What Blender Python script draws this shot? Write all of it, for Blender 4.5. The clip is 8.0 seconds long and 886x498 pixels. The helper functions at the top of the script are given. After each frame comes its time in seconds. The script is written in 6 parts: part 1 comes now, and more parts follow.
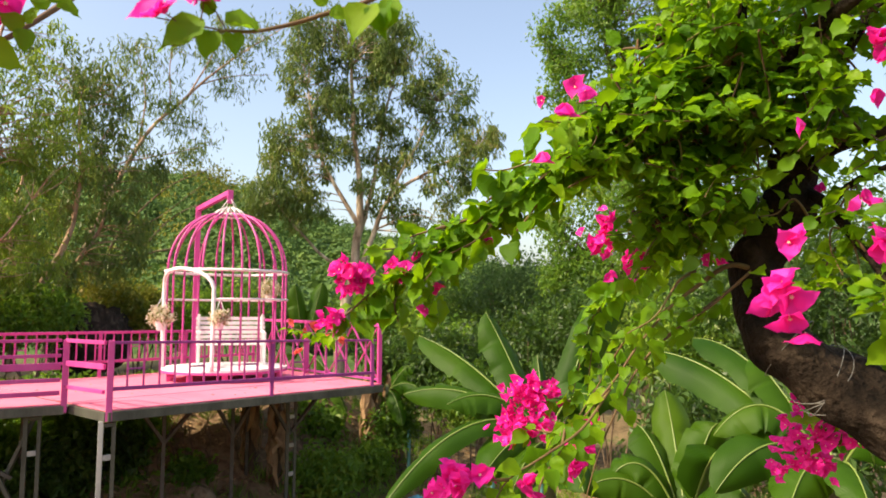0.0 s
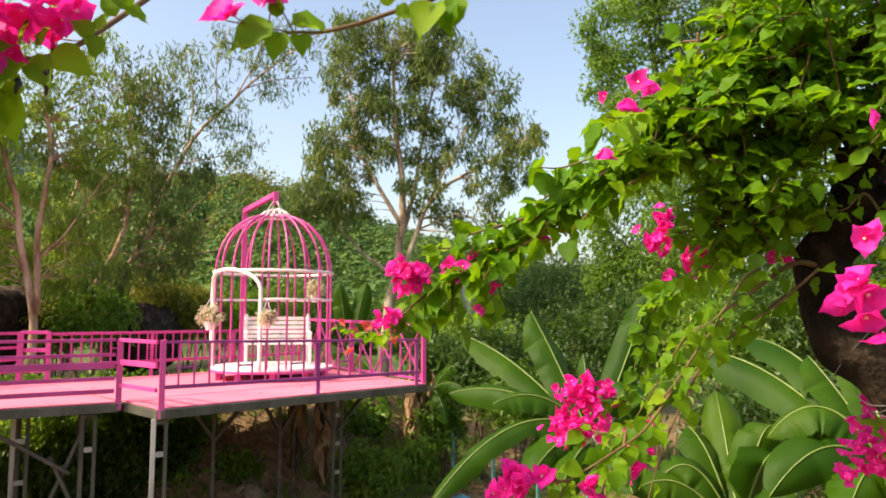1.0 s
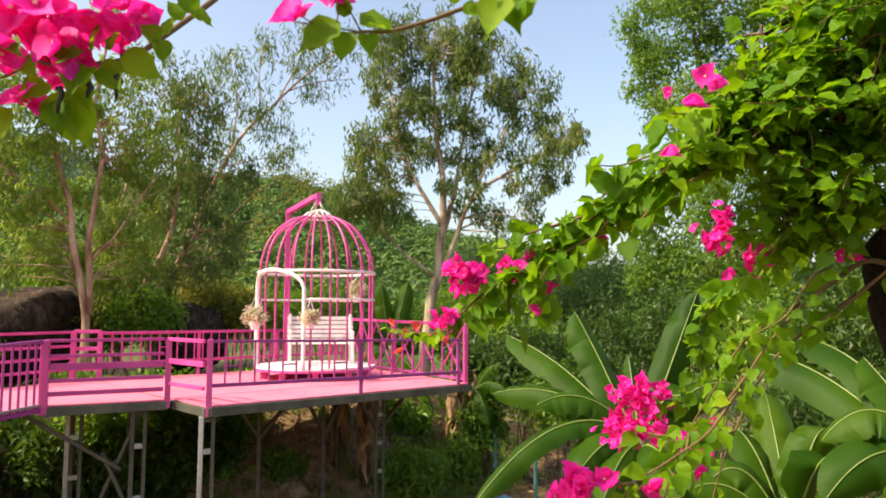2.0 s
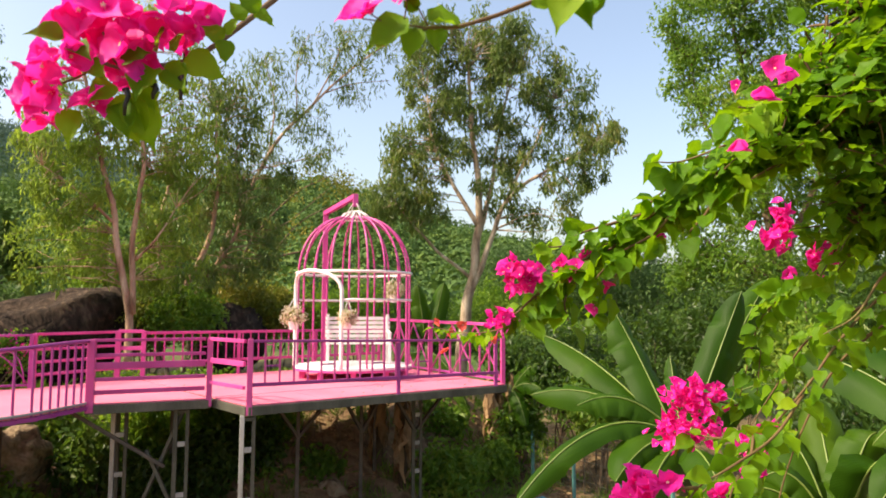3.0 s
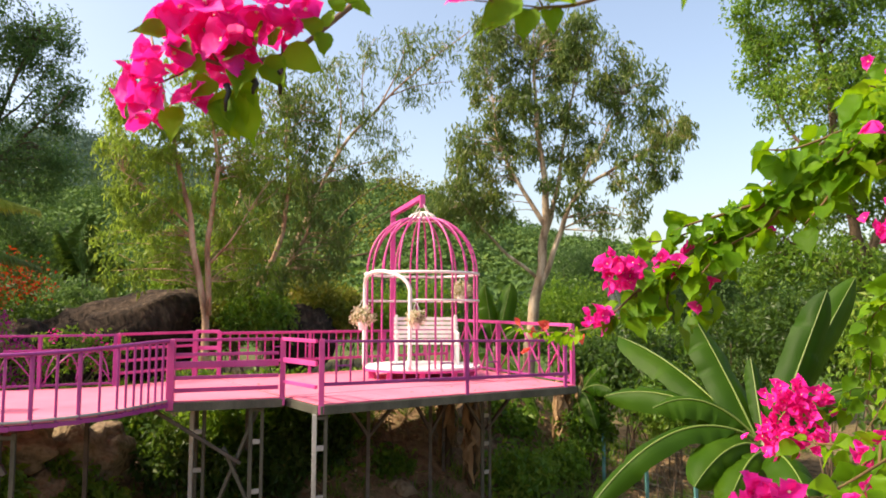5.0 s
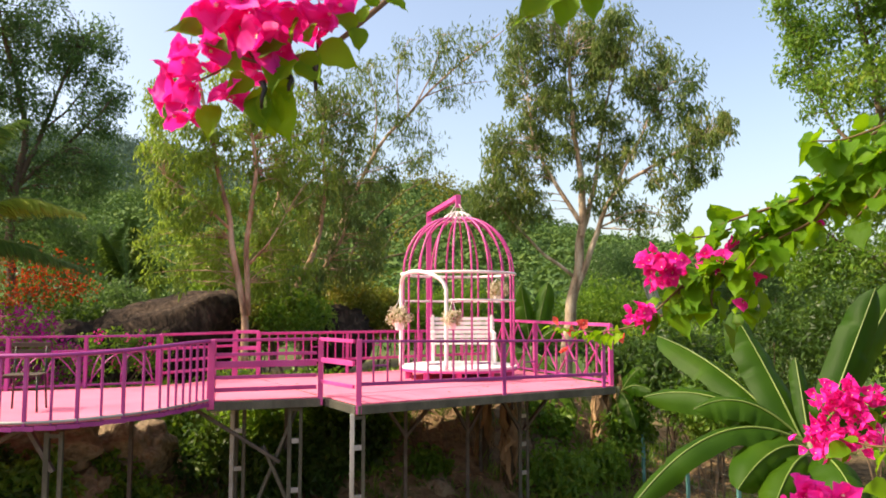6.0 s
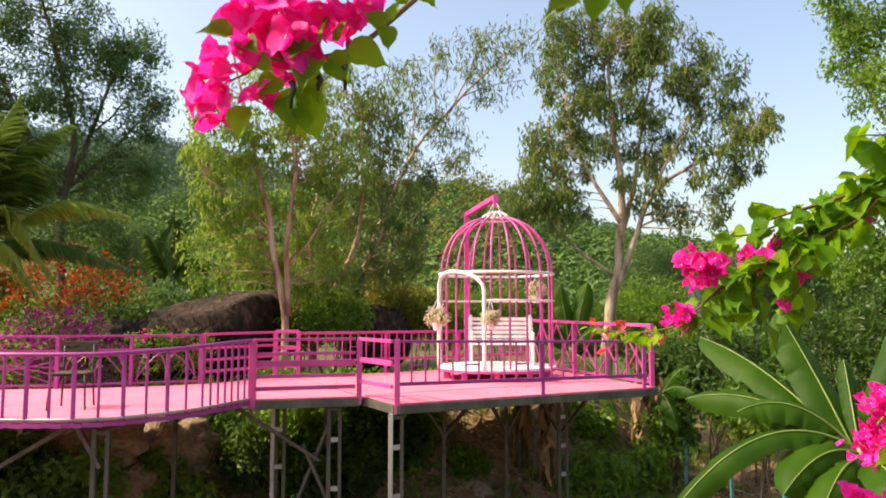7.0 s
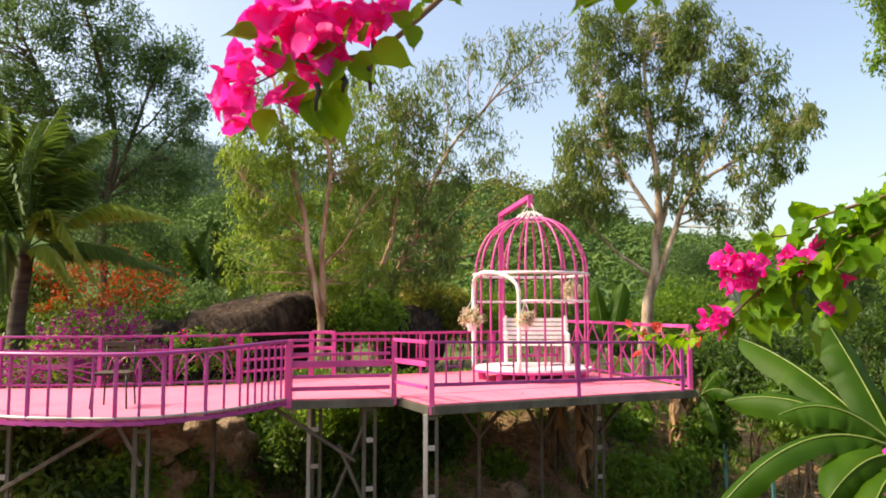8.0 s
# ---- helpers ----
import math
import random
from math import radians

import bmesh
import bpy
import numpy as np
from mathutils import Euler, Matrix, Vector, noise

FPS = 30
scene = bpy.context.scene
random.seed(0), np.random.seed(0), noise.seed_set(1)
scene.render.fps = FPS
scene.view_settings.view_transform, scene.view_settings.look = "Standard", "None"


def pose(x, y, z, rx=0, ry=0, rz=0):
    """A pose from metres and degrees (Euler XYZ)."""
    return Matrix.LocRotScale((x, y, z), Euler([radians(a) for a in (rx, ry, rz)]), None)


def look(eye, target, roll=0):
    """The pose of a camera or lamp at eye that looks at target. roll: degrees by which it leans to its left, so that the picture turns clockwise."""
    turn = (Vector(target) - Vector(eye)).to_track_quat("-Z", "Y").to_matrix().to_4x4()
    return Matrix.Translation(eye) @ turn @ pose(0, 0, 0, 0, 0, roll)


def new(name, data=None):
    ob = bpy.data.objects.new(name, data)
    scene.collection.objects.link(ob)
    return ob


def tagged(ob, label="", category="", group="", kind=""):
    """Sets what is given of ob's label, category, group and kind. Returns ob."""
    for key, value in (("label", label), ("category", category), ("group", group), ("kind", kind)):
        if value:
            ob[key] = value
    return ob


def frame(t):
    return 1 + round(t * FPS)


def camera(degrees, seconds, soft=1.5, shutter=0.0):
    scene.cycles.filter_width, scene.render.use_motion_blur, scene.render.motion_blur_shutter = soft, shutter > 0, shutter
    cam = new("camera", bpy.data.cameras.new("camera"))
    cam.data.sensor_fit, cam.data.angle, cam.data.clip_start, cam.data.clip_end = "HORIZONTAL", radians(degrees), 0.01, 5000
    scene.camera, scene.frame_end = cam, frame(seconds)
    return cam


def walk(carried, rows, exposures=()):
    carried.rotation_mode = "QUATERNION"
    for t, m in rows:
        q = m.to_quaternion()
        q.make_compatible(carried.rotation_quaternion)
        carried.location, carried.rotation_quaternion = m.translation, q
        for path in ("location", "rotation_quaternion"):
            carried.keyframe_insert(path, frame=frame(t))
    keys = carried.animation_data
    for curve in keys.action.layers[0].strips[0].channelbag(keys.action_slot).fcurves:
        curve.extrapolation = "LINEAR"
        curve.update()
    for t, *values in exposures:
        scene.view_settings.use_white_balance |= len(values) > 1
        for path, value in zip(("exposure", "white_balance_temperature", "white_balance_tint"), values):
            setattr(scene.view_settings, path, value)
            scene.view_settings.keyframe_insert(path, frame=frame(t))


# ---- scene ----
# camera: a slow pan to the left with a slight slide
cam = camera(62.5, 8.0, 1.6)
PATH = [
    (0, pose(0.0846, -0.1197, 1.2534, 94.828, -0.324, -22.894)),
    (0.5, pose(0.0753, -0.1128, 1.2527, 94.788, -0.210, -21.220)),
    (1, pose(0.0657, -0.1065, 1.2531, 94.779, -0.196, -19.572)),
    (1.5, pose(0.0555, -0.1002, 1.2531, 94.769, -0.210, -17.943)),
    (3, pose(0.0177, -0.0761, 1.2519, 94.780, -0.240, -13.683)),
    (3.5, pose(0.0045, -0.0661, 1.2508, 94.796, -0.185, -12.373)),
    (4, pose(-0.0079, -0.0549, 1.2497, 94.813, -0.162, -11.125)),
    (4.5, pose(-0.0162, -0.0448, 1.2493, 94.810, -0.179, -9.875)),
    (6, pose(-0.0167, -0.0246, 1.2452, 94.817, 0.030, -5.724)),
    (6.5, pose(-0.0128, -0.0194, 1.2447, 94.829, 0.033, -4.227)),
    (7, pose(-0.0080, -0.0141, 1.2459, 94.829, -0.024, -2.724)),
    (7.5, pose(-0.0037, -0.0076, 1.2477, 94.828, -0.020, -1.284)),
    (8, pose(0.0001, -0.0002, 1.2498, 94.865, 0.004, -0.000)),
]
# fixed focus: near things sharp, distance a little soft
cam.data.dof.use_dof = True
cam.data.dof.focus_distance = 1.6
cam.data.dof.aperture_fstop = 11.0
walk(cam, PATH, [(0, 1.2, 7400, 12), (8, 1.2, 7400, 13)])

# world and sun
SUN_EL, SUN_AZ = radians(43), radians(184)   # azimuth: direction towards the sun, counter-clockwise from +x
world = bpy.data.worlds.new("sky")
scene.world = world
world.use_nodes = True
wn = world.node_tree.nodes
sky = wn.new("ShaderNodeTexSky")
sky.sky_type, sky.sun_disc = "NISHITA", False
sky.sun_elevation, sky.sun_rotation = SUN_EL, radians(90) - SUN_AZ
sky.altitude, sky.air_density, sky.dust_density, sky.ozone_density = 50, 1.0, 3.5, 1.0
world.node_tree.links.new(sky.outputs[0], wn["Background"].inputs[0])
wn["Background"].inputs[1].default_value = 0.142
sun = new("sun", bpy.data.lights.new("sun", "SUN"))
sun.data.energy, sun.data.angle, sun.data.color = 3.1, radians(1.0), (1.0, 0.89, 0.72)
to_sun = Vector((math.cos(SUN_EL) * math.cos(SUN_AZ), math.cos(SUN_EL) * math.sin(SUN_AZ), math.sin(SUN_EL)))
sun.matrix_world = look((0, 0, 60), Vector((0, 0, 60)) - to_sun)


# ---- materials ----
def nodes_of(name):
    m = bpy.data.materials.new(name)
    m.use_nodes = True
    return m, m.node_tree.nodes, m.node_tree.links, m.node_tree.nodes["Principled BSDF"]


def ramp_of(n, stops):
    r = n.new("ShaderNodeValToRGB")
    while len(r.color_ramp.elements) < len(stops):
        r.color_ramp.elements.new(0.5)
    for e, (p, c) in zip(r.color_ramp.elements, stops):
        e.position, e.color = p, (*c, 1)
    return r


def surface(name, stops, scale=3.0, fine=40.0, rough=0.6, bump=0.2, metal=0.0, dist=0.01, stretch=(1, 1, 1), spec=0.5, grain=0.45):
    """A surface with broad patches and fine grain, and relief from both."""
    m, n, l, b = nodes_of(name)
    co = n.new("ShaderNodeTexCoord")
    mp = n.new("ShaderNodeMapping")
    mp.inputs["Scale"].default_value = stretch
    l.new(co.outputs["Object"], mp.inputs[0])
    big, small = n.new("ShaderNodeTexNoise"), n.new("ShaderNodeTexNoise")
    for t, s, d in ((big, scale, 5), (small, fine, 4)):
        t.inputs["Scale"].default_value, t.inputs["Detail"].default_value = s, d
        l.new(mp.outputs[0], t.inputs[0])
    mix = n.new("ShaderNodeMath")
    mix.operation = "MULTIPLY_ADD"
    l.new(small.outputs[0], mix.inputs[0])
    mix.inputs[1].default_value = grain
    sc = n.new("ShaderNodeMath")
    sc.operation = "MULTIPLY_ADD"
    l.new(big.outputs[0], sc.inputs[0])
    sc.inputs[1].default_value, sc.inputs[2].default_value = 1.3, -0.15 - grain / 2
    l.new(sc.outputs[0], mix.inputs[2])
    r = ramp_of(n, stops)
    l.new(mix.outputs[0], r.inputs[0])
    l.new(r.outputs[0], b.inputs["Base Color"])
    rr = n.new("ShaderNodeMapRange")
    rr.inputs["To Min"].default_value, rr.inputs["To Max"].default_value = max(0.05, rough - 0.12), min(1, rough + 0.15)
    l.new(small.outputs[0], rr.inputs[0])
    l.new(rr.outputs[0], b.inputs["Roughness"])
    b.inputs["Metallic"].default_value = metal
    b.inputs["Specular IOR Level"].default_value = spec
    bp = n.new("ShaderNodeBump")
    bp.inputs["Strength"].default_value, bp.inputs["Distance"].default_value = bump, dist
    l.new(mix.outputs[0], bp.inputs["Height"])
    l.new(bp.outputs[0], b.inputs["Normal"])
    return m


def leafy(name, stops, through_c, thin=0.4, rough=0.5, patch=0.6, spec=0.35):
    """Leaf or petal: colour by leaf and by patch, light shines through it."""
    m, n, l, b = nodes_of(name)
    geo, ob, co = n.new("ShaderNodeNewGeometry"), n.new("ShaderNodeObjectInfo"), n.new("ShaderNodeTexCoord")
    big = n.new("ShaderNodeTexNoise")
    big.inputs["Scale"].default_value = patch
    l.new(geo.outputs["Position"], big.inputs[0])
    a = n.new("ShaderNodeMath")
    a.operation = "ADD"
    l.new(geo.outputs["Random Per Island"], a.inputs[0])
    l.new(ob.outputs["Random"], a.inputs[1])
    f = n.new("ShaderNodeMath")
    f.operation = "FRACT"
    l.new(a.outputs[0], f.inputs[0])
    h = n.new("ShaderNodeMath")
    h.operation = "MULTIPLY_ADD"
    l.new(f.outputs[0], h.inputs[0])
    h.inputs[1].default_value = 0.5
    s = n.new("ShaderNodeMath")
    s.operation = "MULTIPLY_ADD"
    l.new(big.outputs[0], s.inputs[0])
    s.inputs[1].default_value, s.inputs[2].default_value = 1.4, -0.45
    l.new(s.outputs[0], h.inputs[2])
    r = ramp_of(n, stops)
    l.new(h.outputs[0], r.inputs[0])
    l.new(r.outputs[0], b.inputs["Base Color"])
    b.inputs["Roughness"].default_value = rough
    b.inputs["Specular IOR Level"].default_value = spec
    grain = n.new("ShaderNodeTexNoise")
    grain.inputs["Scale"].default_value = 120
    l.new(co.outputs["Object"], grain.inputs[0])
    bp = n.new("ShaderNodeBump")
    bp.inputs["Strength"].default_value, bp.inputs["Distance"].default_value = 0.25, 0.002
    l.new(grain.outputs[0], bp.inputs["Height"])
    l.new(bp.outputs[0], b.inputs["Normal"])
    tr = n.new("ShaderNodeBsdfTranslucent")
    tint = n.new("ShaderNodeMix")
    tint.data_type, tint.blend_type = "RGBA", "MIX"
    tint.inputs[0].default_value = 0.6
    l.new(r.outputs[0], tint.inputs[6])
    tint.inputs[7].default_value = (*through_c, 1)
    l.new(tint.outputs[2], tr.inputs[0])
    mx = n.new("ShaderNodeMixShader")
    mx.inputs[0].default_value = thin
    l.new(b.outputs[0], mx.inputs[1])
    l.new(tr.outputs[0], mx.inputs[2])
    l.new(mx.outputs[0], n["Material Output"].inputs[0])
    return m


PINK = surface("pink_paint", [(0.2, (0.44, 0.040, 0.205)), (0.55, (0.515, 0.060, 0.262)), (0.85, (0.57, 0.095, 0.31))], 2.0, 60, 0.38, 0.15, dist=0.003)
PURPLE = surface("magenta_paint", [(0.2, (0.26, 0.032, 0.185)), (0.55, (0.33, 0.044, 0.235)), (0.85, (0.41, 0.066, 0.285))], 2.0, 60, 0.38, 0.15, dist=0.003)
DECK = surface("deck_paint", [(0.15, (0.63, 0.120, 0.195)), (0.4, (0.78, 0.175, 0.275)), (0.75, (0.83, 0.215, 0.32))], 1.1, 18, 0.6, 0.15, dist=0.004)
WHITE = surface("white_paint", [(0.2, (0.62, 0.58, 0.56)), (0.5, (0.80, 0.77, 0.75)), (0.8, (0.86, 0.84, 0.82))], 3.0, 70, 0.45, 0.15, dist=0.003)
STEEL = surface("weathered_steel", [(0.2, (0.041, 0.0413, 0.032)), (0.5, (0.0912, 0.0946, 0.0747)), (0.8, (0.155, 0.153, 0.121))], 2.2, 50, 0.5, 0.25, 0.3, dist=0.003, stretch=(1, 1, 0.3))
GALV = surface("galvanised_steel", [(0.2, (0.225, 0.232, 0.225)), (0.5, (0.413, 0.42, 0.405)), (0.8, (0.54, 0.54, 0.525))], 3.0, 60, 0.45, 0.2, 0.35, dist=0.003, stretch=(1, 1, 0.3))
RUST = surface("rusty_steel", [(0.2, (0.035, 0.028, 0.0245)), (0.5, (0.091, 0.077, 0.063)), (0.8, (0.154, 0.133, 0.112))], 3.0, 50, 0.65, 0.3, 0.2, dist=0.003)
BLACK = surface("black_metal", [(0.2, (0.0096, 0.0096, 0.0104)), (0.8, (0.028, 0.0264, 0.0264))], 4, 60, 0.4, 0.1, 0.3, dist=0.002)
SLATWOOD = surface("worn_slat_wood", [(0.2, (0.036, 0.0248, 0.0135)), (0.6, (0.0675, 0.0495, 0.0293)), (0.9, (0.09, 0.0675, 0.045))], 3, 50, 0.6, 0.3, dist=0.002, stretch=(1, 8, 8))
EARTH = surface("earth", [(0.1, (0.058, 0.039, 0.022)), (0.35, (0.155, 0.100, 0.056)), (0.6, (0.250, 0.165, 0.096)), (0.85, (0.085, 0.105, 0.030))], 0.5, 6, 0.95, 0.8, dist=0.08, spec=0.12, grain=1.3)
ROCK = surface("dark_boulder", [(0.15, (0.009, 0.00656, 0.00525)), (0.45, (0.0252, 0.018, 0.0135)), (0.7, (0.0495, 0.0344, 0.0255)), (0.9, (0.099, 0.0722, 0.0525))], 0.8, 9, 0.85, 0.7, dist=0.08, stretch=(1, 1, 0.4), spec=0.12, grain=1.3)


def grow_over(m, colour, r0, r1):
    """Undergrowth that takes over from the bare earth between two distances from the garden."""
    n, l = m.node_tree.nodes, m.node_tree.links
    b = n["Principled BSDF"]
    geo, ln, rng_ = n.new("ShaderNodeNewGeometry"), n.new("ShaderNodeVectorMath"), n.new("ShaderNodeMapRange")
    ln.operation = "LENGTH"
    l.new(geo.outputs["Position"], ln.inputs[0])
    l.new(ln.outputs["Value"], rng_.inputs[0])
    rng_.inputs["From Min"].default_value, rng_.inputs["From Max"].default_value = r0, r1
    tex = n.new("ShaderNodeTexNoise")
    tex.inputs["Scale"].default_value, tex.inputs["Detail"].default_value = 0.35, 6
    l.new(geo.outputs["Position"], tex.inputs[0])
    green = ramp_of(n, [(0.3, tuple(c * 0.5 for c in colour)), (0.7, colour)])
    l.new(tex.outputs[0], green.inputs[0])
    mix = n.new("ShaderNodeMix")
    mix.data_type = "RGBA"
    l.new(rng_.outputs[0], mix.inputs[0])
    l.new(b.inputs["Base Color"].links[0].from_socket, mix.inputs[6])
    l.new(green.outputs[0], mix.inputs[7])
    l.new(mix.outputs[2], b.inputs["Base Color"])


grow_over(EARTH, (0.07, 0.125, 0.03), 20, 34)
PALE_ROCK = surface("pale_rock", [(0.15, (0.11, 0.080, 0.050)), (0.5, (0.25, 0.185, 0.115)), (0.85, (0.35, 0.27, 0.18))], 1.1, 11, 0.9, 0.8, dist=0.06, spec=0.12, grain=1.3)
GUMBARK = surface("pale_smooth_bark", [(0.2, (0.15, 0.10, 0.065)), (0.45, (0.38, 0.285, 0.195)), (0.75, (0.62, 0.52, 0.39))], 4.5, 30, 0.8, 0.4, dist=0.02, stretch=(1, 1, 0.25), spec=0.12)
REDBARK = surface("reddish_smooth_bark", [(0.2, (0.16, 0.085, 0.052)), (0.45, (0.36, 0.225, 0.145)), (0.75, (0.58, 0.43, 0.30))], 4.5, 30, 0.8, 0.4, dist=0.02, stretch=(1, 1, 0.25), spec=0.12)
BROWNBARK = surface("brown_bark", [(0.2, (0.056, 0.0382, 0.0255)), (0.5, (0.144, 0.102, 0.068)), (0.8, (0.24, 0.178, 0.128))], 1.5, 16, 0.9, 0.6, dist=0.02, stretch=(1, 1, 0.3), spec=0.12)
PALMBARK = surface("palm_bark", [(0.2, (0.0193, 0.0139, 0.00935)), (0.5, (0.0495, 0.0371, 0.0253)), (0.8, (0.0935, 0.0754, 0.055))], 2, 30, 0.9, 0.7, dist=0.02, stretch=(1, 1, 5))
DARKBARK = surface("dark_gnarled_bark", [(0.2, (0.004, 0.003, 0.002)), (0.5, (0.0175, 0.012, 0.008)), (0.75, (0.045, 0.0325, 0.0225)), (0.95, (0.13, 0.115, 0.095))], 14, 90, 0.95, 1.0, dist=0.03, spec=0.12)
TWIG = surface("green_brown_twig", [(0.2, (0.06, 0.03, 0.012)), (0.5, (0.12, 0.066, 0.021)), (0.8, (0.132, 0.12, 0.03))], 6, 80, 0.7, 0.3, dist=0.001)
GUMLEAF = leafy("gum_leaves", [(0.05, (0.0375, 0.0689, 0.0195)), (0.4, (0.09, 0.154, 0.0422)), (0.7, (0.16, 0.217, 0.0569)), (0.95, (0.3, 0.271, 0.0813))], (0.3, 0.399, 0.065), 0.45, 0.4)
MIDLEAF = leafy("broad_leaves", [(0.05, (0.0313, 0.081, 0.0132)), (0.4, (0.0784, 0.179, 0.0238)), (0.7, (0.157, 0.276, 0.033)), (0.95, (0.295, 0.356, 0.0528))], (0.348, 0.551, 0.0396), 0.45, 0.45)
# brighter, yellower version of the gum leaves, with sunlight put into the colour
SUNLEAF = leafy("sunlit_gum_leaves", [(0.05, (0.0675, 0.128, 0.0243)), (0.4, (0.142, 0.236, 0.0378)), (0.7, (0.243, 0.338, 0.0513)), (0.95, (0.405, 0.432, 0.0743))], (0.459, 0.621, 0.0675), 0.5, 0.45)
# darker green leaves: the shade over bushes and bank is put into the colour
SHADELEAF = leafy("shade_toned_green_leaves", [(0.05, (0.012, 0.0312, 0.0072)), (0.4, (0.0336, 0.0792, 0.0144)), (0.7, (0.066, 0.132, 0.0216)), (0.95, (0.132, 0.18, 0.036))], (0.168, 0.3, 0.024), 0.38, 0.45)
DARKLEAF = leafy("dark_leaves", [(0.05, (0.0285, 0.063, 0.0225)), (0.4, (0.0713, 0.135, 0.045)), (0.7, (0.119, 0.203, 0.0562)), (0.95, (0.214, 0.293, 0.0938))], (0.19, 0.338, 0.075), 0.45, 0.5)
YELLOWLEAF = leafy("yellow_green_leaves", [(0.05, (0.07, 0.09, 0.012)), (0.4, (0.14, 0.17, 0.022)), (0.7, (0.24, 0.24, 0.03)), (0.95, (0.36, 0.26, 0.05))], (0.32, 0.34, 0.03), 0.35, 0.5)
HILLLEAF = leafy("hill_canopy", [(0.05, (0.030, 0.072, 0.020)), (0.4, (0.055, 0.120, 0.027)), (0.7, (0.090, 0.165, 0.032)), (0.95, (0.145, 0.215, 0.042))], (0.14, 0.25, 0.035), 0.2, 0.8, patch=0.22)
# aerial haze is mixed into these leaf colours, paler and bluer with distance
FARLEAF = leafy("haze_tinted_far_canopy", [(0.05, (0.084, 0.135, 0.112)), (0.5, (0.112, 0.176, 0.133)), (0.95, (0.154, 0.217, 0.147))], (0.14, 0.21, 0.14), 0.15, 0.9, patch=0.03, spec=0.1)
ORANGE = leafy("orange_blossom", [(0.05, (0.315, 0.0225, 0.00375)), (0.5, (0.465, 0.0465, 0.006)), (0.95, (0.495, 0.09, 0.0105))], (0.525, 0.0638, 0.006), 0.35, 0.6)
MAGENTA = leafy("purple_blossom", [(0.05, (0.23, 0.008, 0.14)), (0.5, (0.40, 0.015, 0.24)), (0.95, (0.52, 0.028, 0.30))], (0.48, 0.02, 0.26), 0.35, 0.6)
BRACT = leafy("hot_pink_bracts", [(0.05, (0.684, 0.0113, 0.246)), (0.5, (0.882, 0.0206, 0.416)), (0.95, (0.937, 0.0563, 0.554))], (0.95, 0.0281, 0.338), 0.45, 0.6, patch=6)
FRESHLEAF = leafy("fresh_vine_leaves", [(0.05, (0.028, 0.090, 0.004)), (0.4, (0.068, 0.180, 0.006)), (0.7, (0.135, 0.275, 0.009)), (0.95, (0.24, 0.36, 0.015))], (0.33, 0.58, 0.012), 0.48, 0.5, patch=4, spec=0.18)
BANANA = leafy("banana_leaf", [(0.05, (0.0172, 0.0608, 0.00312)), (0.5, (0.0351, 0.0975, 0.00468)), (0.95, (0.0663, 0.136, 0.0078))], (0.101, 0.218, 0.00624), 0.36, 0.45, patch=1.5, spec=0.15)
MIDRIB = surface("banana_midrib", [(0.2, (0.11, 0.17, 0.030)), (0.8, (0.18, 0.24, 0.055))], 4, 60, 0.4, 0.1, dist=0.002)
BANANASTEM = surface("banana_stem", [(0.2, (0.05, 0.04, 0.02)), (0.5, (0.085, 0.095, 0.03)), (0.8, (0.12, 0.15, 0.045))], 3, 20, 0.5, 0.3, dist=0.01, stretch=(1, 1, 0.2))
DRYLEAF = leafy("dry_leaf", [(0.05, (0.162, 0.0945, 0.0473)), (0.5, (0.365, 0.23, 0.121)), (0.95, (0.54, 0.365, 0.203))], (0.472, 0.297, 0.135), 0.2, 0.8, patch=3)
FROND = leafy("coconut_frond", [(0.05, (0.0414, 0.0864, 0.0216)), (0.5, (0.0828, 0.158, 0.0336)), (0.95, (0.166, 0.245, 0.048))], (0.239, 0.374, 0.039), 0.3, 0.4, patch=0.8)
YFROND = leafy("yellowing_frond", [(0.05, (0.184, 0.238, 0.0284)), (0.5, (0.321, 0.401, 0.0567)), (0.95, (0.482, 0.535, 0.0945))], (0.476, 0.585, 0.0588), 0.35, 0.4, patch=0.8)
CREAM = leafy("cream_blossom", [(0.05, (0.45, 0.40, 0.26)), (0.5, (0.66, 0.60, 0.44)), (0.95, (0.80, 0.76, 0.62))], (0.7, 0.65, 0.45), 0.3, 0.7, patch=8)


def add_veins(m):
    """Fine parallel side veins of a banana leaf, in colour and relief, along the blade's own coordinates."""
    n, l = m.node_tree.nodes, m.node_tree.links
    b = n["Principled BSDF"]
    uv, wv = n.new("ShaderNodeUVMap"), n.new("ShaderNodeTexWave")
    uv.uv_map = "blade"
    wv.inputs["Scale"].default_value, wv.inputs["Distortion"].default_value, wv.inputs["Detail"].default_value = 22.0, 0.6, 2.0
    wv.inputs["Detail Scale"].default_value = 1.5
    l.new(uv.outputs[0], wv.inputs[0])
    mix = n.new("ShaderNodeMix")
    mix.data_type, mix.blend_type = "RGBA", "MULTIPLY"
    mix.inputs[0].default_value = 0.22
    src = b.inputs["Base Color"].links[0].from_socket
    l.new(src, mix.inputs[6])
    l.new(wv.outputs[0], mix.inputs[7])
    l.new(mix.outputs[2], b.inputs["Base Color"])
    bp = n.new("ShaderNodeBump")
    bp.inputs["Strength"].default_value, bp.inputs["Distance"].default_value = 0.25, 0.006
    l.new(wv.outputs[0], bp.inputs["Height"])
    l.new(bp.outputs[0], b.inputs["Normal"])


add_veins(BANANA)


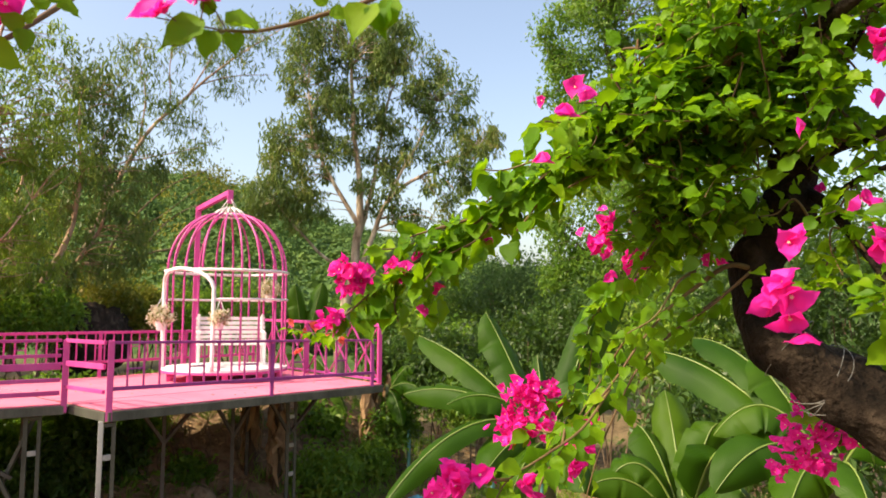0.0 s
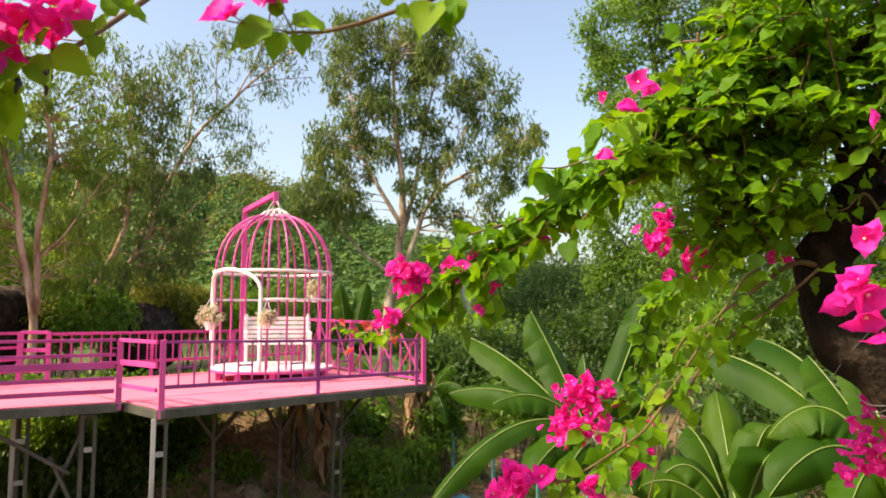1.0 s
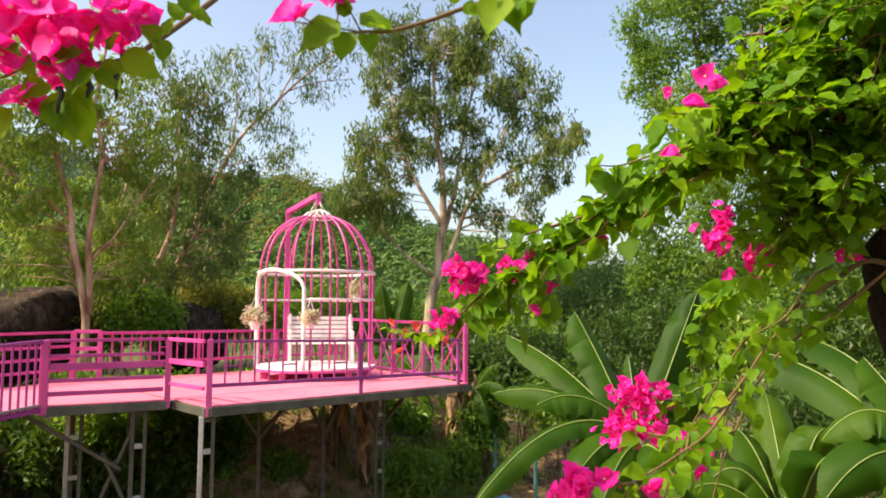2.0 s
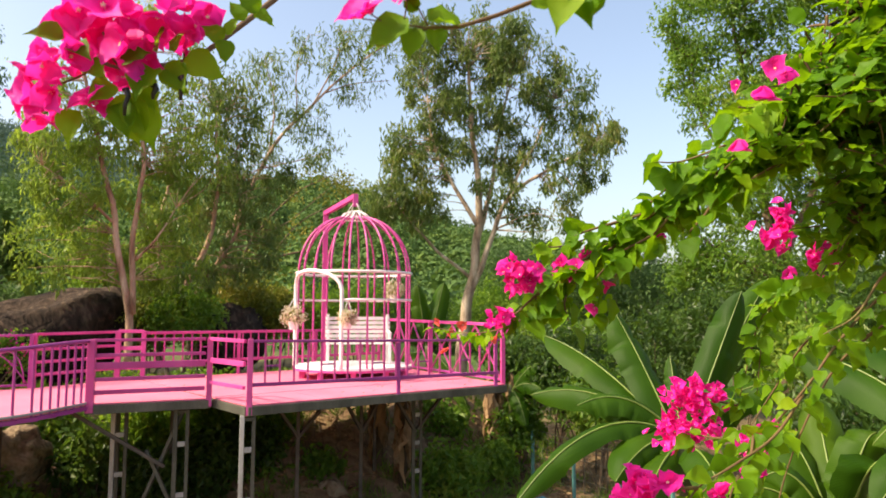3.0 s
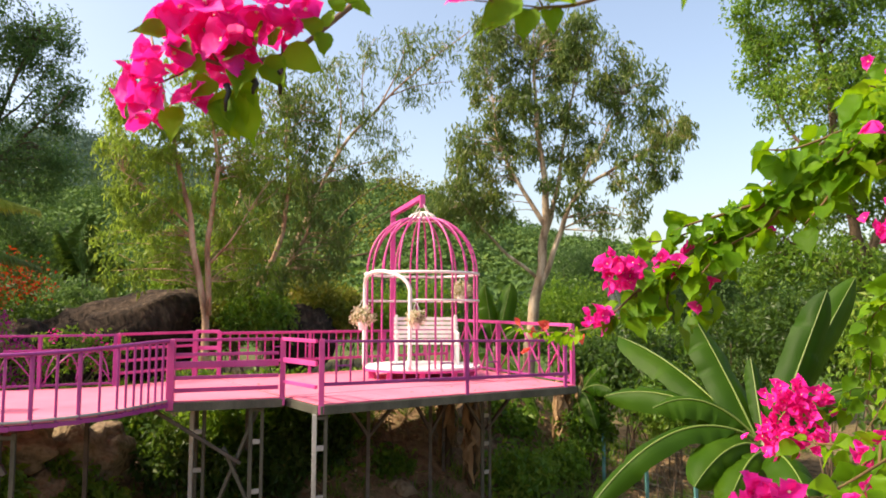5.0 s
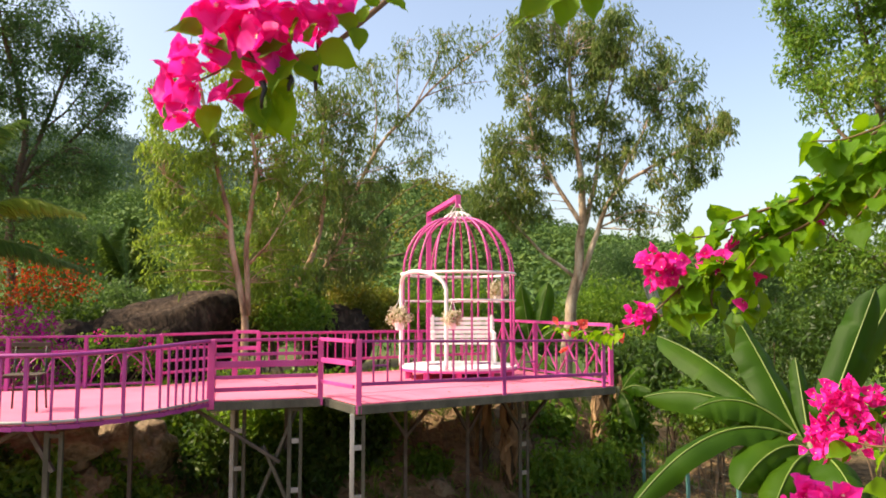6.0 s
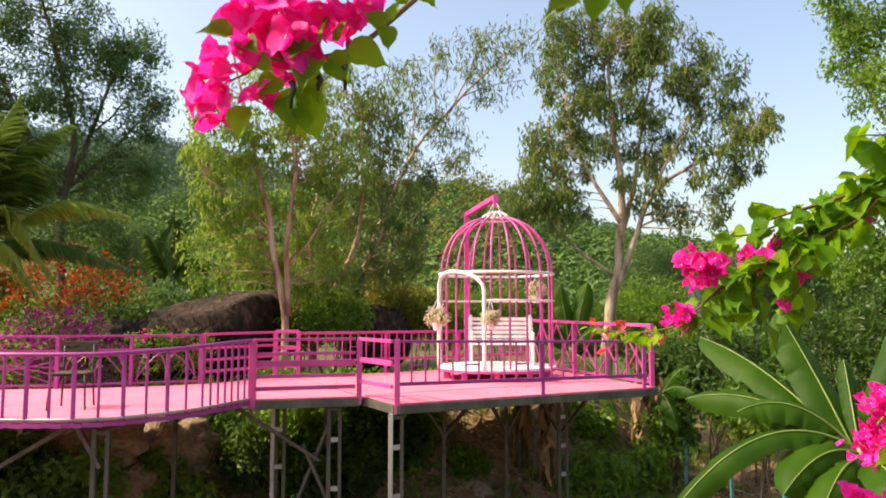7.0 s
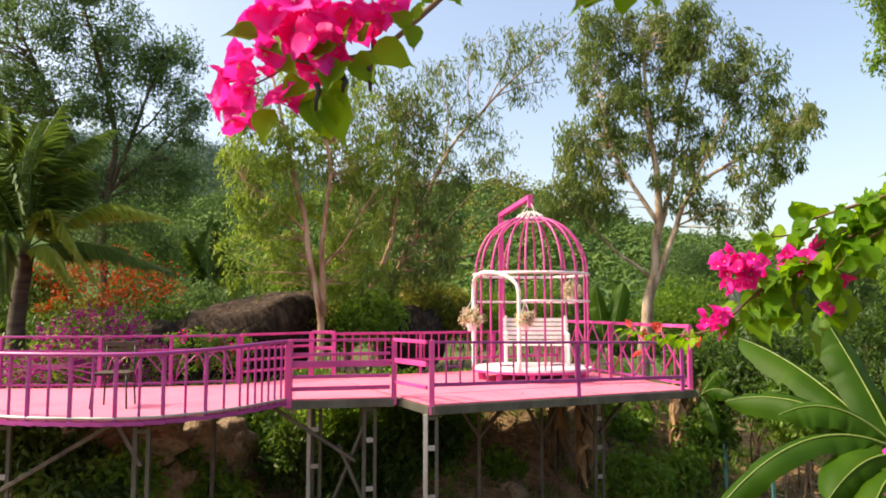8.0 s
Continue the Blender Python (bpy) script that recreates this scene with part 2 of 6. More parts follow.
# ---- mesh tools ----
def part(name, bm, material, parent=None, label=""):
    """Links a bmesh as one mesh object under a thing or a part."""
    me = bpy.data.meshes.new(name)
    bm.to_mesh(me)
    bm.free()
    me.materials.append(material)
    ob = new(name, me)
    ob.parent = parent
    return tagged(ob, label)


def thing(name, label, category, group="", kind="", at=(0, 0, 0)):
    ob = new(name)
    ob.location = at
    ob.empty_display_size = 0.1
    return tagged(ob, label, category, group, kind)


def solid(name, verts, faces, material, parent=None, label="", smooth=False):
    """A mesh object from arrays of vertices and triangles or quads."""
    me = bpy.data.meshes.new(name)
    me.from_pydata([tuple(v) for v in np.asarray(verts, float).tolist()], [], [tuple(f) for f in np.asarray(faces).tolist()] if not isinstance(faces, list) else faces)
    me.materials.append(material)
    if smooth:
        me.polygons.foreach_set("use_smooth", [True] * len(me.polygons))
    ob = new(name, me)
    ob.parent = parent
    return tagged(ob, label)


def beam(bm, a, b, w, h=None, bevel=0.004):
    """A square or flat bar from a to b, edges slightly rounded."""
    a, b, h = Vector(a), Vector(b), h or w
    d = b - a
    q = d.to_track_quat("Z", "Y") if abs(d.normalized().z) < 0.99 else Matrix.Identity(3).to_quaternion()
    if abs(d.normalized().z) < 0.99:
        z = d.normalized()
        x = z.cross(Vector((0, 0, 1))).normalized()
        rot = Matrix((x, z.cross(x), z)).transposed()
    else:
        rot = q.to_matrix()
    r = bmesh.ops.create_cube(bm, size=1, matrix=Matrix.Translation((a + b) / 2) @ rot.to_4x4() @ Matrix.Diagonal((w, h, d.length, 1)))
    if bevel:
        es = list({e for v in r["verts"] for e in v.link_edges})
        bmesh.ops.bevel(bm, geom=es, offset=min(bevel, w * 0.2, h * 0.2), segments=1, affect="EDGES")
    return bm


def one_beam(a, b, w, h=None, bevel=0.004):
    return beam(bmesh.new(), a, b, w, h, bevel)


def spline(points, steps=6):
    """Catmull-Rom curve through the points."""
    p = [Vector(q) for q in points]
    if len(p) == 2:
        return [p[0].lerp(p[1], i / steps) for i in range(steps + 1)]
    p = [p[0] * 2 - p[1]] + p + [p[-1] * 2 - p[-2]]
    out = []
    for i in range(1, len(p) - 2):
        for k in range(steps):
            t = k / steps
            out.append(0.5 * (2 * p[i] + (p[i + 1] - p[i - 1]) * t + (2 * p[i - 1] - 5 * p[i] + 4 * p[i + 1] - p[i + 2]) * t * t
                              + (3 * p[i] - p[i - 1] - 3 * p[i + 1] + p[i + 2]) * t ** 3))
    return out + [p[-2]]


class Tubes:
    """Gathers tapered tubes into one mesh."""

    def __init__(self):
        self.v, self.f = [], []

    def add(self, pts, r0, r1, n=6, lump=0.0):
        pts = [Vector(p) for p in pts]
        side = Vector((0.3, 0.9, 0.1))
        first = len(self.v)
        for i, p in enumerate(pts):
            d = (pts[min(i + 1, len(pts) - 1)] - pts[max(i - 1, 0)]).normalized()
            x = side - d * side.dot(d)
            x = x.normalized() if x.length > 1e-3 else d.orthogonal().normalized()
            y = d.cross(x)
            side = x
            r = r0 + (r1 - r0) * i / max(1, len(pts) - 1)
            for k in range(n):
                a = 2 * math.pi * k / n
                rr = r * (1 + (lump * noise.noise(p * (0.35 / max(r, 0.01)) + Vector((math.cos(a), math.sin(a), 0)) * 0.9) if lump else 0))
                self.v.append(p + x * (math.cos(a) * rr) + y * (math.sin(a) * rr))
            if i:
                for k in range(n):
                    a0, b0 = first + (i - 1) * n + k, first + (i - 1) * n + (k + 1) % n
                    self.f.append((a0, b0, b0 + n, a0 + n))
        self.f.append(tuple(first + k for k in range(n))[::-1])
        self.f.append(tuple(len(self.v) - n + k for k in range(n)))
        return self

    def make(self, name, material, parent=None, label=""):
        return solid(name, [tuple(v) for v in self.v], self.f, material, parent, label, True)


def unit(a):
    return a / (np.linalg.norm(a, axis=1, keepdims=True) + 1e-9)


def leaf_arrays(pos, axis, normal, length, width, fold=0.25, fine=False, outline=((0.10, 0.30), (0.26, 0.47), (0.45, 0.50), (0.64, 0.40), (0.80, 0.23), (0.93, 0.08))):
    """Vertices and triangles of many leaves: a folded diamond each, or a fuller curved leaf."""
    n = len(pos)
    axis = unit(axis)
    side = unit(np.cross(normal, axis))
    up = np.cross(axis, side)
    L, W = np.asarray(length).reshape(-1, 1) * np.ones((n, 1)), np.asarray(width).reshape(-1, 1) * np.ones((n, 1))
    if not fine:
        a = pos
        m = pos + axis * L * 0.45
        v = np.stack([a, m + side * W * 0.5 + up * W * fold, pos + axis * L - up * L * 0.12, m - side * W * 0.5 + up * W * fold], 1).reshape(-1, 3)
        f = np.array([[0, 1, 2], [0, 2, 3]])
        k = 4
    else:
        def at(s, w, h):
            return pos + axis * L * s + side * W * w + up * (W * abs(w) * 2 * fold - L * 0.16 * s * s + L * 0.035 * h)
        rows, faces = [at(0, 0, 0)], []
        for i, (s, w) in enumerate(outline):
            rows += [at(s - 0.03, w, (0.6, -0.8, 1, -1, 0.7)[i % 5]), at(s, 0, 0), at(s - 0.03, -w, (-0.7, 1, -0.6, 0.9, -1)[i % 5])]
            c = 1 + 3 * i
            if i == 0:
                faces += [[0, c, c + 1], [0, c + 1, c + 2]]
            else:
                faces += [[c - 2, c - 3, c], [c - 2, c, c + 1], [c - 1, c - 2, c + 1], [c - 1, c + 1, c + 2]]
        rows.append(at(1.05, 0, -1.5))
        c, e = 1 + 3 * (len(outline) - 1), 1 + 3 * len(outline)
        faces += [[c + 1, c, e], [c + 1, e, c + 2]]
        v = np.stack(rows, 1).reshape(-1, 3)
        f = np.array(faces)
        k = len(rows)
    return v, (f[None] + (np.arange(n) * k)[:, None, None]).reshape(-1, 3)


def clump_leaves(centres, per, spread, length, width, droop=0.5, rng=None, flat=1.0):
    """Leaves scattered round clump centres: random directions, pulled down by droop."""
    c = np.repeat(np.asarray(centres, float), per, axis=0)
    n = len(c)
    sp = np.repeat(np.broadcast_to(np.asarray(spread, float), (len(centres),)), per)[:, None]
    off = np.clip(rng.normal(size=(n, 3)), -1.7, 1.7) * np.array([1, 1, flat])
    off *= sp * 0.55
    pos = c + off
    ax = rng.normal(size=(n, 3))
    ax[:, 2] -= droop * 2.2
    nr = rng.normal(size=(n, 3)) + np.array([0, 0, 0.8])
    ln = length * rng.uniform(0.6, 1.3, n)
    return leaf_arrays(pos, ax, nr, ln, width * ln / length)


def blob_points(centre, radii, n, rng, shell=0.45):
    """Points inside an ellipsoid, more of them near its surface."""
    d = unit(rng.normal(size=(n, 3)))
    r = rng.uniform(shell ** 3, 1, n) ** (1 / 3)
    return np.asarray(centre) + d * r[:, None] * np.asarray(radii)


def tree(name, label, limbs, blobs, bark, leaf, seed, per=40, spread=0.45, length=0.16, width=0.035, droop=0.6, twig=0.018, category="tree", group="", links=1.0, keep=0.6):
    """A tree: limbs (points, r0, r1) as tapered tubes; blobs (centre, radii, clumps) of leaf clumps, each on a twig from the nearest limb."""
    rng = np.random.default_rng(seed)
    th = thing(name, label, category, group, at=limbs[0][0][0])
    org = Vector(limbs[0][0][0])
    wood, tips = Tubes(), []
    for pts, r0, r1 in limbs:
        cur = spline(pts, 5)
        cur = [p + Vector((noise.noise(p * 1.3), noise.noise(p * 1.3 + Vector((7, 1, 3))), 0)) * 0.07 * min(1, i / 3) for i, p in enumerate(cur)]
        wood.add([p - org for p in cur], r0 * 0.72, r1 * 0.8, 9 if r0 > 0.06 else 6, 0.03)
        tips += [(p, r0 + (r1 - r0) * i / len(cur)) for i, p in enumerate(cur) if i > 1]
    base = np.array([tuple(p) for p, _ in tips])
    cent = []
    for c, rad, k in blobs:
        cent.append(blob_points(c, rad, k, rng))
    cent = np.concatenate(cent)
    cent = cent[rng.uniform(size=len(cent)) < keep]
    for c in cent:
        if rng.uniform() > links:
            continue
        w = np.linalg.norm(base - c, axis=1) + np.maximum(0, base[:, 2] - c[2]) * 0.7
        p, r = tips[int(np.argmin(w))]
        q = Vector(c)
        mid = p.lerp(q, 0.5) + Vector(rng.normal(size=3) * 0.12) * (q - p).length + Vector((0, 0, 0.1 * (q - p).length))
        wood.add([v - org for v in spline([p, mid, q], 3)], min(r * 0.6, twig * (0.5 + 0.35 * (q - p).length)), twig * 0.25, 4)
    wood.make("trunk", bark, th)
    v, f = clump_leaves(cent, per, spread * rng.uniform(0.45, 1.1, len(cent)), length, width, droop, rng, 1.25)
    solid("crown", v - np.array(org), f, leaf, th)
    return th


# ---- ground, hills ----
def ease(a, b, x):
    t = min(1, max(0, (x - a) / (b - a)))
    return t * t * (3 - 2 * t)


def table(x, rows):
    for (x0, y0), (x1, y1) in zip(rows, rows[1:]):
        if x <= x1:
            return y0 + (y1 - y0) * min(1, max(0, (x - x0) / (x1 - x0)))
    return rows[-1][1]


NEAR_RIDGE = [(-180, 5), (-40, 7), (-14, 7.5), (-4, 8.6), (4, 9.0), (10, 7.6), (18, 5.4), (23, 4.6), (28, 2.6), (36, 1.6), (60, 2), (180, 5)]
FAR_RIDGE = [(-180, 6), (-60, 8), (-30, 10.6), (-18, 10.6), (-12, 9.6), (-4, 7), (6, 5), (20, 3), (180, 6)]


def ground_z(x, y):
    r, az = math.hypot(x, y), math.degrees(math.atan2(x, y))
    z = -0.35 - 2.25 * ease(2.2, 5.5, y + 0.25 * abs(x - 1))
    left = 1 - ease(3.0, 7.0, x - 0.12 * (y - 12))
    z += 2.0 * ease(12.6, 16.6, y - 0.25 * x) * left + 0.9 * ease(14, 34, r) * (1 - left)
    z += 0.22 * noise.noise((x * 0.5, y * 0.5, 0)) * ease(2, 8, r) + 0.07 * noise.noise((x * 2.1, y * 2.1, 3)) * ease(2, 6, r)
    rid = table(az, NEAR_RIDGE) + 0.5 * noise.noise((az * 0.2, 1, 5))
    z += ease(40, 165, r) * 165 * math.tan(radians(rid)) * (1 - 0.5 * ease(170, 330, r))
    far = table(az, FAR_RIDGE) + 0.5 * noise.noise((az * 0.15, 4, 2))
    return z + ease(330, 620, r) * 620 * math.tan(radians(far))


rings = [0.0] + [0.6 * 1.045 ** i for i in range(205)]
rings = [r for r in rings if r < 4200]
SEG = 300
gv = [(0.0, 0.0, ground_z(0, 0))]
for r in rings[1:]:
    for k in range(SEG):
        a = 2 * math.pi * k / SEG
        gv.append((r * math.sin(a), r * math.cos(a), ground_z(r * math.sin(a), r * math.cos(a))))
gf = [(0, 1 + (k + 1) % SEG, 1 + k) for k in range(SEG)]
for i in range(len(rings) - 2):
    for k in range(SEG):
        a, b = 1 + i * SEG + k, 1 + i * SEG + (k + 1) % SEG
        gf.append((a, b, b + SEG, a + SEG))
tagged(solid("ground", gv, gf, EARTH, None, "bare brown earth with fallen leaves and grass", True), "", "ground", "", "structure")


def forest(name, label, r0, r1, az0, az1, n, size, leaf, seed, per=46):
    """Woods on a hillside: rounded, ragged crowns of many leaf sprays, as one object."""
    rng = np.random.default_rng(seed)
    P, N, S = [], [], []
    for _ in range(n):
        r, az = r0 + (r1 - r0) * rng.uniform() ** 0.8, radians(rng.uniform(az0, az1))
        x, y = r * math.sin(az), r * math.cos(az)
        s = size * rng.uniform(0.5, 1.5)
        d = rng.normal(size=(per, 3))
        d[:, 2] = np.abs(d[:, 2]) * 1.1 - 0.25
        d = unit(d)
        P.append(np.array((x, y, ground_z(x, y) + s * 0.4)) + d * s * rng.uniform(0.65, 1.05, (per, 1)) * np.array((0.8, 0.8, 1.1)))
        N.append(d + rng.normal(size=(per, 3)) * 0.28)
        S.append(np.full(per, s))
    P, N, S = np.concatenate(P), np.concatenate(N), np.concatenate(S)
    ax = np.cross(N, rng.normal(size=N.shape))
    ln = S * 0.22 * rng.uniform(0.6, 1.3, len(S))
    v, f = leaf_arrays(P - unit(ax) * ln[:, None] * 0.5, ax, N, ln, ln * 0.7, 0.1)
    return tagged(solid(name, v, f, leaf, None, label), "", "forest", "", "stuff")


forest("hill_forest", "sunlit green woods covering the hillside", 46, 170, -24, 48, 3600, 2.1, HILLLEAF, 3, 130)
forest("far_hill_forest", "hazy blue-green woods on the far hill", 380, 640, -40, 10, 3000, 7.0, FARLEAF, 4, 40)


# ---- raised pink decks ----
FL, FR, BR, BL = Vector((-0.17, 9.96, 0)), Vector((4.06, 11.98, 0)), Vector((2.72, 16.7, 0)), Vector((-2.1, 13.98, 0))
NOTCH, BRIDGE = Vector((-0.72, 10.88, 0)), Vector((-2.22, 10.53, 0))
CURVE = [BRIDGE, Vector((-2.74, 9.38, 0)), Vector((-3.5, 8.68, 0)), Vector((-4.36, 8.6, 0)), Vector((-5.23, 8.76, 0)), Vector((-6.4, 9.3, 0)), Vector((-7.6, 10.3, 0))]
BACKL = [Vector((-2.5, 14.0, 0)), Vector((-3.54, 12.75, 0)), Vector((-5.62, 12.08, 0)), Vector((-7.2, 11.98, 0)), Vector((-8.6, 11.9, 0))]
Z = Vector((0, 0, 1))


def slab(bm, pts, z0, z1):
    """A flat plate with the outline pts between two heights."""
    lo = [bm.verts.new((p[0], p[1], z0)) for p in pts]
    hi = [bm.verts.new((p[0], p[1], z1)) for p in pts]
    bm.faces.new(lo[::-1]), bm.faces.new(hi)
    for i in range(len(pts)):
        j = (i + 1) % len(pts)
        bm.faces.new((lo[i], lo[j], hi[j], hi[i]))
    bmesh.ops.recalc_face_normals(bm, faces=bm.faces)
    return bm


def quad_deck(name, label, a, b, c, d, nu, nv):
    """A deck of painted sheets with narrow joints on a steel frame; a-b is the front edge, d-c the back."""
    th = thing(name, label, "deck", "raised decks", "structure", a)
    inv = a.copy()

    def q(u, v):
        return a.lerp(b, u).lerp(d.lerp(c, u), v)
    for i in range(nu):
        for j in range(nv):
            g = 0.004
            gu, gv2 = g / (b - a).length, g / (d - a).length
            cs = [q(i / nu + gu, j / nv + gv2), q((i + 1) / nu - gu, j / nv + gv2), q((i + 1) / nu - gu, (j + 1) / nv - gv2), q(i / nu + gu, (j + 1) / nv - gv2)]
            lift = 0.0025 * ((i * 3 + j * 5) % 3 - 1)
            part("deck_panel", slab(bmesh.new(), [p - inv for p in cs], -0.022, lift), DECK, th)
    for k, (p, r) in enumerate(((a, b), (b, c), (c, d), (d, a))):
        off = (r - p).cross(Z).normalized() * 0.012
        part("edge_beam", one_beam(p - inv + off - Z * 0.085, r - inv + off - Z * 0.085, 0.05, 0.115), STEEL, th, "grey-green steel edge channel")
    for j in range(1, nv):
        part("joist", one_beam(q(0.01, j / nv) - inv - Z * 0.085, q(0.99, j / nv) - inv - Z * 0.085, 0.05, 0.1), RUST, th)
    return th


quad_deck("main_deck", "pink painted sheet deck on a grey-green steel frame", FL, FR, BR, BL, 4, 4)
quad_deck("bridge_deck", "pink painted walkway deck joining two platforms", BRIDGE, NOTCH, BL + Vector((-0.02, -0.02, 0)), BACKL[0], 1, 3)

# curved deck, cut in sectors between its round front edge and straight back edge
th = thing("curved_deck", "pink painted deck with a rounded front edge", "deck", "raised decks", "structure", CURVE[3])
front = spline(CURVE, 4)
back = spline(BACKL, 6)
for i in range(len(front) - 1):
    b0, b1 = back[i * (len(back) - 1) // (len(front) - 1)], back[(i + 1) * (len(back) - 1) // (len(front) - 1)]
    pts = [front[i], front[i + 1], b1, b0]
    if (b1 - b0).length < 0.01:
        pts = pts[:3]
    part("deck_panel", slab(bmesh.new(), [p - CURVE[3] for p in pts][::-1], -0.022, 0.0), DECK, th)
edge = bmesh.new()
for p, r in zip(front, front[1:]):
    beam(edge, p - CURVE[3] - Z * 0.06, r - CURVE[3] - Z * 0.05, 0.05, 0.05, 0)
part("edge_beam", edge, PURPLE, th, "bent magenta steel edge tube")


def post_at(th, p, z0, z1, w, m, org, label="", lean=(0, 0, 0)):
    part("post", one_beam(p - org + Z * z0, p - org + Z * z1 + Vector(lean), w), m, th, label)


# front railing of the main deck: short posts, paired bars with little links
def front_rail():
    a, b = FL + Vector((0.02, 0.02, 0)), FR.lerp(FL, 0.035)
    th = thing("front_railing", "low magenta steel bar railing along the deck edge", "railing", "railings", at=a)

    def p(u, z):
        return a.lerp(b, u) - a + Z * z
    post_at(th, a, -0.14, 0.86, 0.075, PINK, a)
    for u in (0.535, 0.985):
        part("post", one_beam(p(u, -0.12), p(u, 0.78 - 0.05 * u), 0.055), PURPLE, th)
    part("top_rail", one_beam(p(0, 0.83), p(1, 0.745), 0.06, 0.035), PURPLE, th)
    part("bottom_rail", one_beam(p(0, 0.255), p(1, 0.195), 0.045, 0.05), PURPLE, th)
    n = 21
    for i in range(1, n):
        u = i / n
        part("bar", one_beam(p(u, 0.23 - 0.05 * u), p(u, 0.82 - 0.085 * u), 0.026, bevel=0), PINK, th)
        if i % 4 == 1 and i < n - 1:
            part("link", one_beam(p(u, 0.50 - 0.08 * u), p(u + 1 / n, 0.50 - 0.08 * u), 0.02, bevel=0), PURPLE, th)


front_rail()


def cross_rail():
    a, b = FR + Vector((-0.02, 0.03, 0)), BR + Vector((-0.05, -0.1, 0))
    th = thing("cross_railing", "taller pink railing filled with crossed diagonal bars", "railing", "railings", at=a)

    def p(u, z):
        return a.lerp(b, u) - a + Z * z
    part("top_rail", one_beam(p(0, 1.0), p(1, 1.03), 0.055), PINK, th)
    part("bottom_rail", one_beam(p(0, 0.06), p(1, 0.06), 0.04), PURPLE, th)
    for u, w in ((0.006, 0.07), (0.54, 0.085), (0.99, 0.06)):
        part("post", one_beam(p(u, -0.1), p(u, 1.0), w), PINK, th)
    for s, e in ((0.02, 0.53), (0.55, 0.98)):
        n = 3
        for i in range(n):
            u0, u1 = s + (e - s) * i / n, s + (e - s) * (i + 1) / n
            part("cross_bar", one_beam(p(u0, 0.08), p(u1, 0.98), 0.03, 0.012, 0), PINK, th)
            part("cross_bar", one_beam(p(u1, 0.08) + Vector((0.014, 0, 0)), p(u0, 0.98) + Vector((0.014, 0, 0)), 0.03, 0.012, 0), PINK, th)


cross_rail()


def back_rail():
    a, b = BL + Vector((0.06, 0.0, 0)), BR + Vector((-0.1, -0.06, 0))
    th = thing("back_railing", "pink steel bar railing at the rear of the deck", "railing", "railings", at=a)

    def p(u, z):
        return a.lerp(b, u) - a + Z * z
    part("top_rail", one_beam(p(0, 0.82), p(1, 0.80), 0.05), PINK, th)
    part("bottom_rail", one_beam(p(0, 0.28), p(1, 0.27), 0.05), PINK, th)
    for u in (0.34, 0.67, 0.99):
        part("post", one_beam(p(u, -0.05), p(u, 0.81), 0.06), PINK, th)
    n = 31
    for i in range(1, n):
        part("bar", one_beam(p(i / n, 0.29), p(i / n, 0.81), 0.026, bevel=0), PINK, th)
        if i % 4 == 2:
            part("link", one_beam(p(i / n, 0.54), p((i + 1) / n, 0.54), 0.02, bevel=0), PURPLE, th)


back_rail()


def plank_rail(name, label, a, b, tops, w0, w1, posts=(True, True), z_post=-0.12):
    """A railing of horizontal bars between two posts; tops: (height, thickness)."""
    th = thing(name, label, "railing", "railings", at=a)
    d = (b - a)
    for k, on in enumerate(posts):
        if on:
            part("post", one_beam(d * k + Z * z_post, d * k + Z * (tops[0][0] + 0.01), (w0, w1)[k]), PINK, th)
    for z, h in tops:
        part("horizontal_bar", one_beam(Z * z, d + Z * z, 0.04, h), PINK, th)
    return th


plank_rail("side_railing", "pink railing of three horizontal bars at the deck corner", NOTCH, FL + Vector((-0.05, 0.04, 0)), [(0.83, 0.05), (0.53, 0.07), (0.22, 0.05)], 0.075, 0.03, (True, False))
plank_rail("bridge_railing", "pink railing of horizontal bars along the walkway", BRIDGE + Vector((0.02, 0, 0)), NOTCH + Vector((-0.06, 0, 0)), [(0.83, 0.04), (0.63, 0.045), (0.49, 0.09), (0.31, 0.05), (0.14, 0.06)], 0.1, 0.03, (True, False))
plank_rail("gate_railing", "short pink railing panel beside the rear walkway", BACKL[0] + Vector((0, 0.02, 0)), BACKL[0] + Vector((0.43, -0.02, 0)), [(0.85, 0.06), (0.55, 0.07), (0.22, 0.1)], 0.09, 0.075)
plank_rail("rear_side_railing", "pink railing of horizontal bars at the bend", BACKL[1] + Vector((0.03, 0.03, 0)), BACKL[0] + Vector((-0.05, -0.05, 0)), [(0.84, 0.045), (0.6, 0.045), (0.4, 0.045), (0.2, 0.045)], 0.07, 0.03, (True, False))


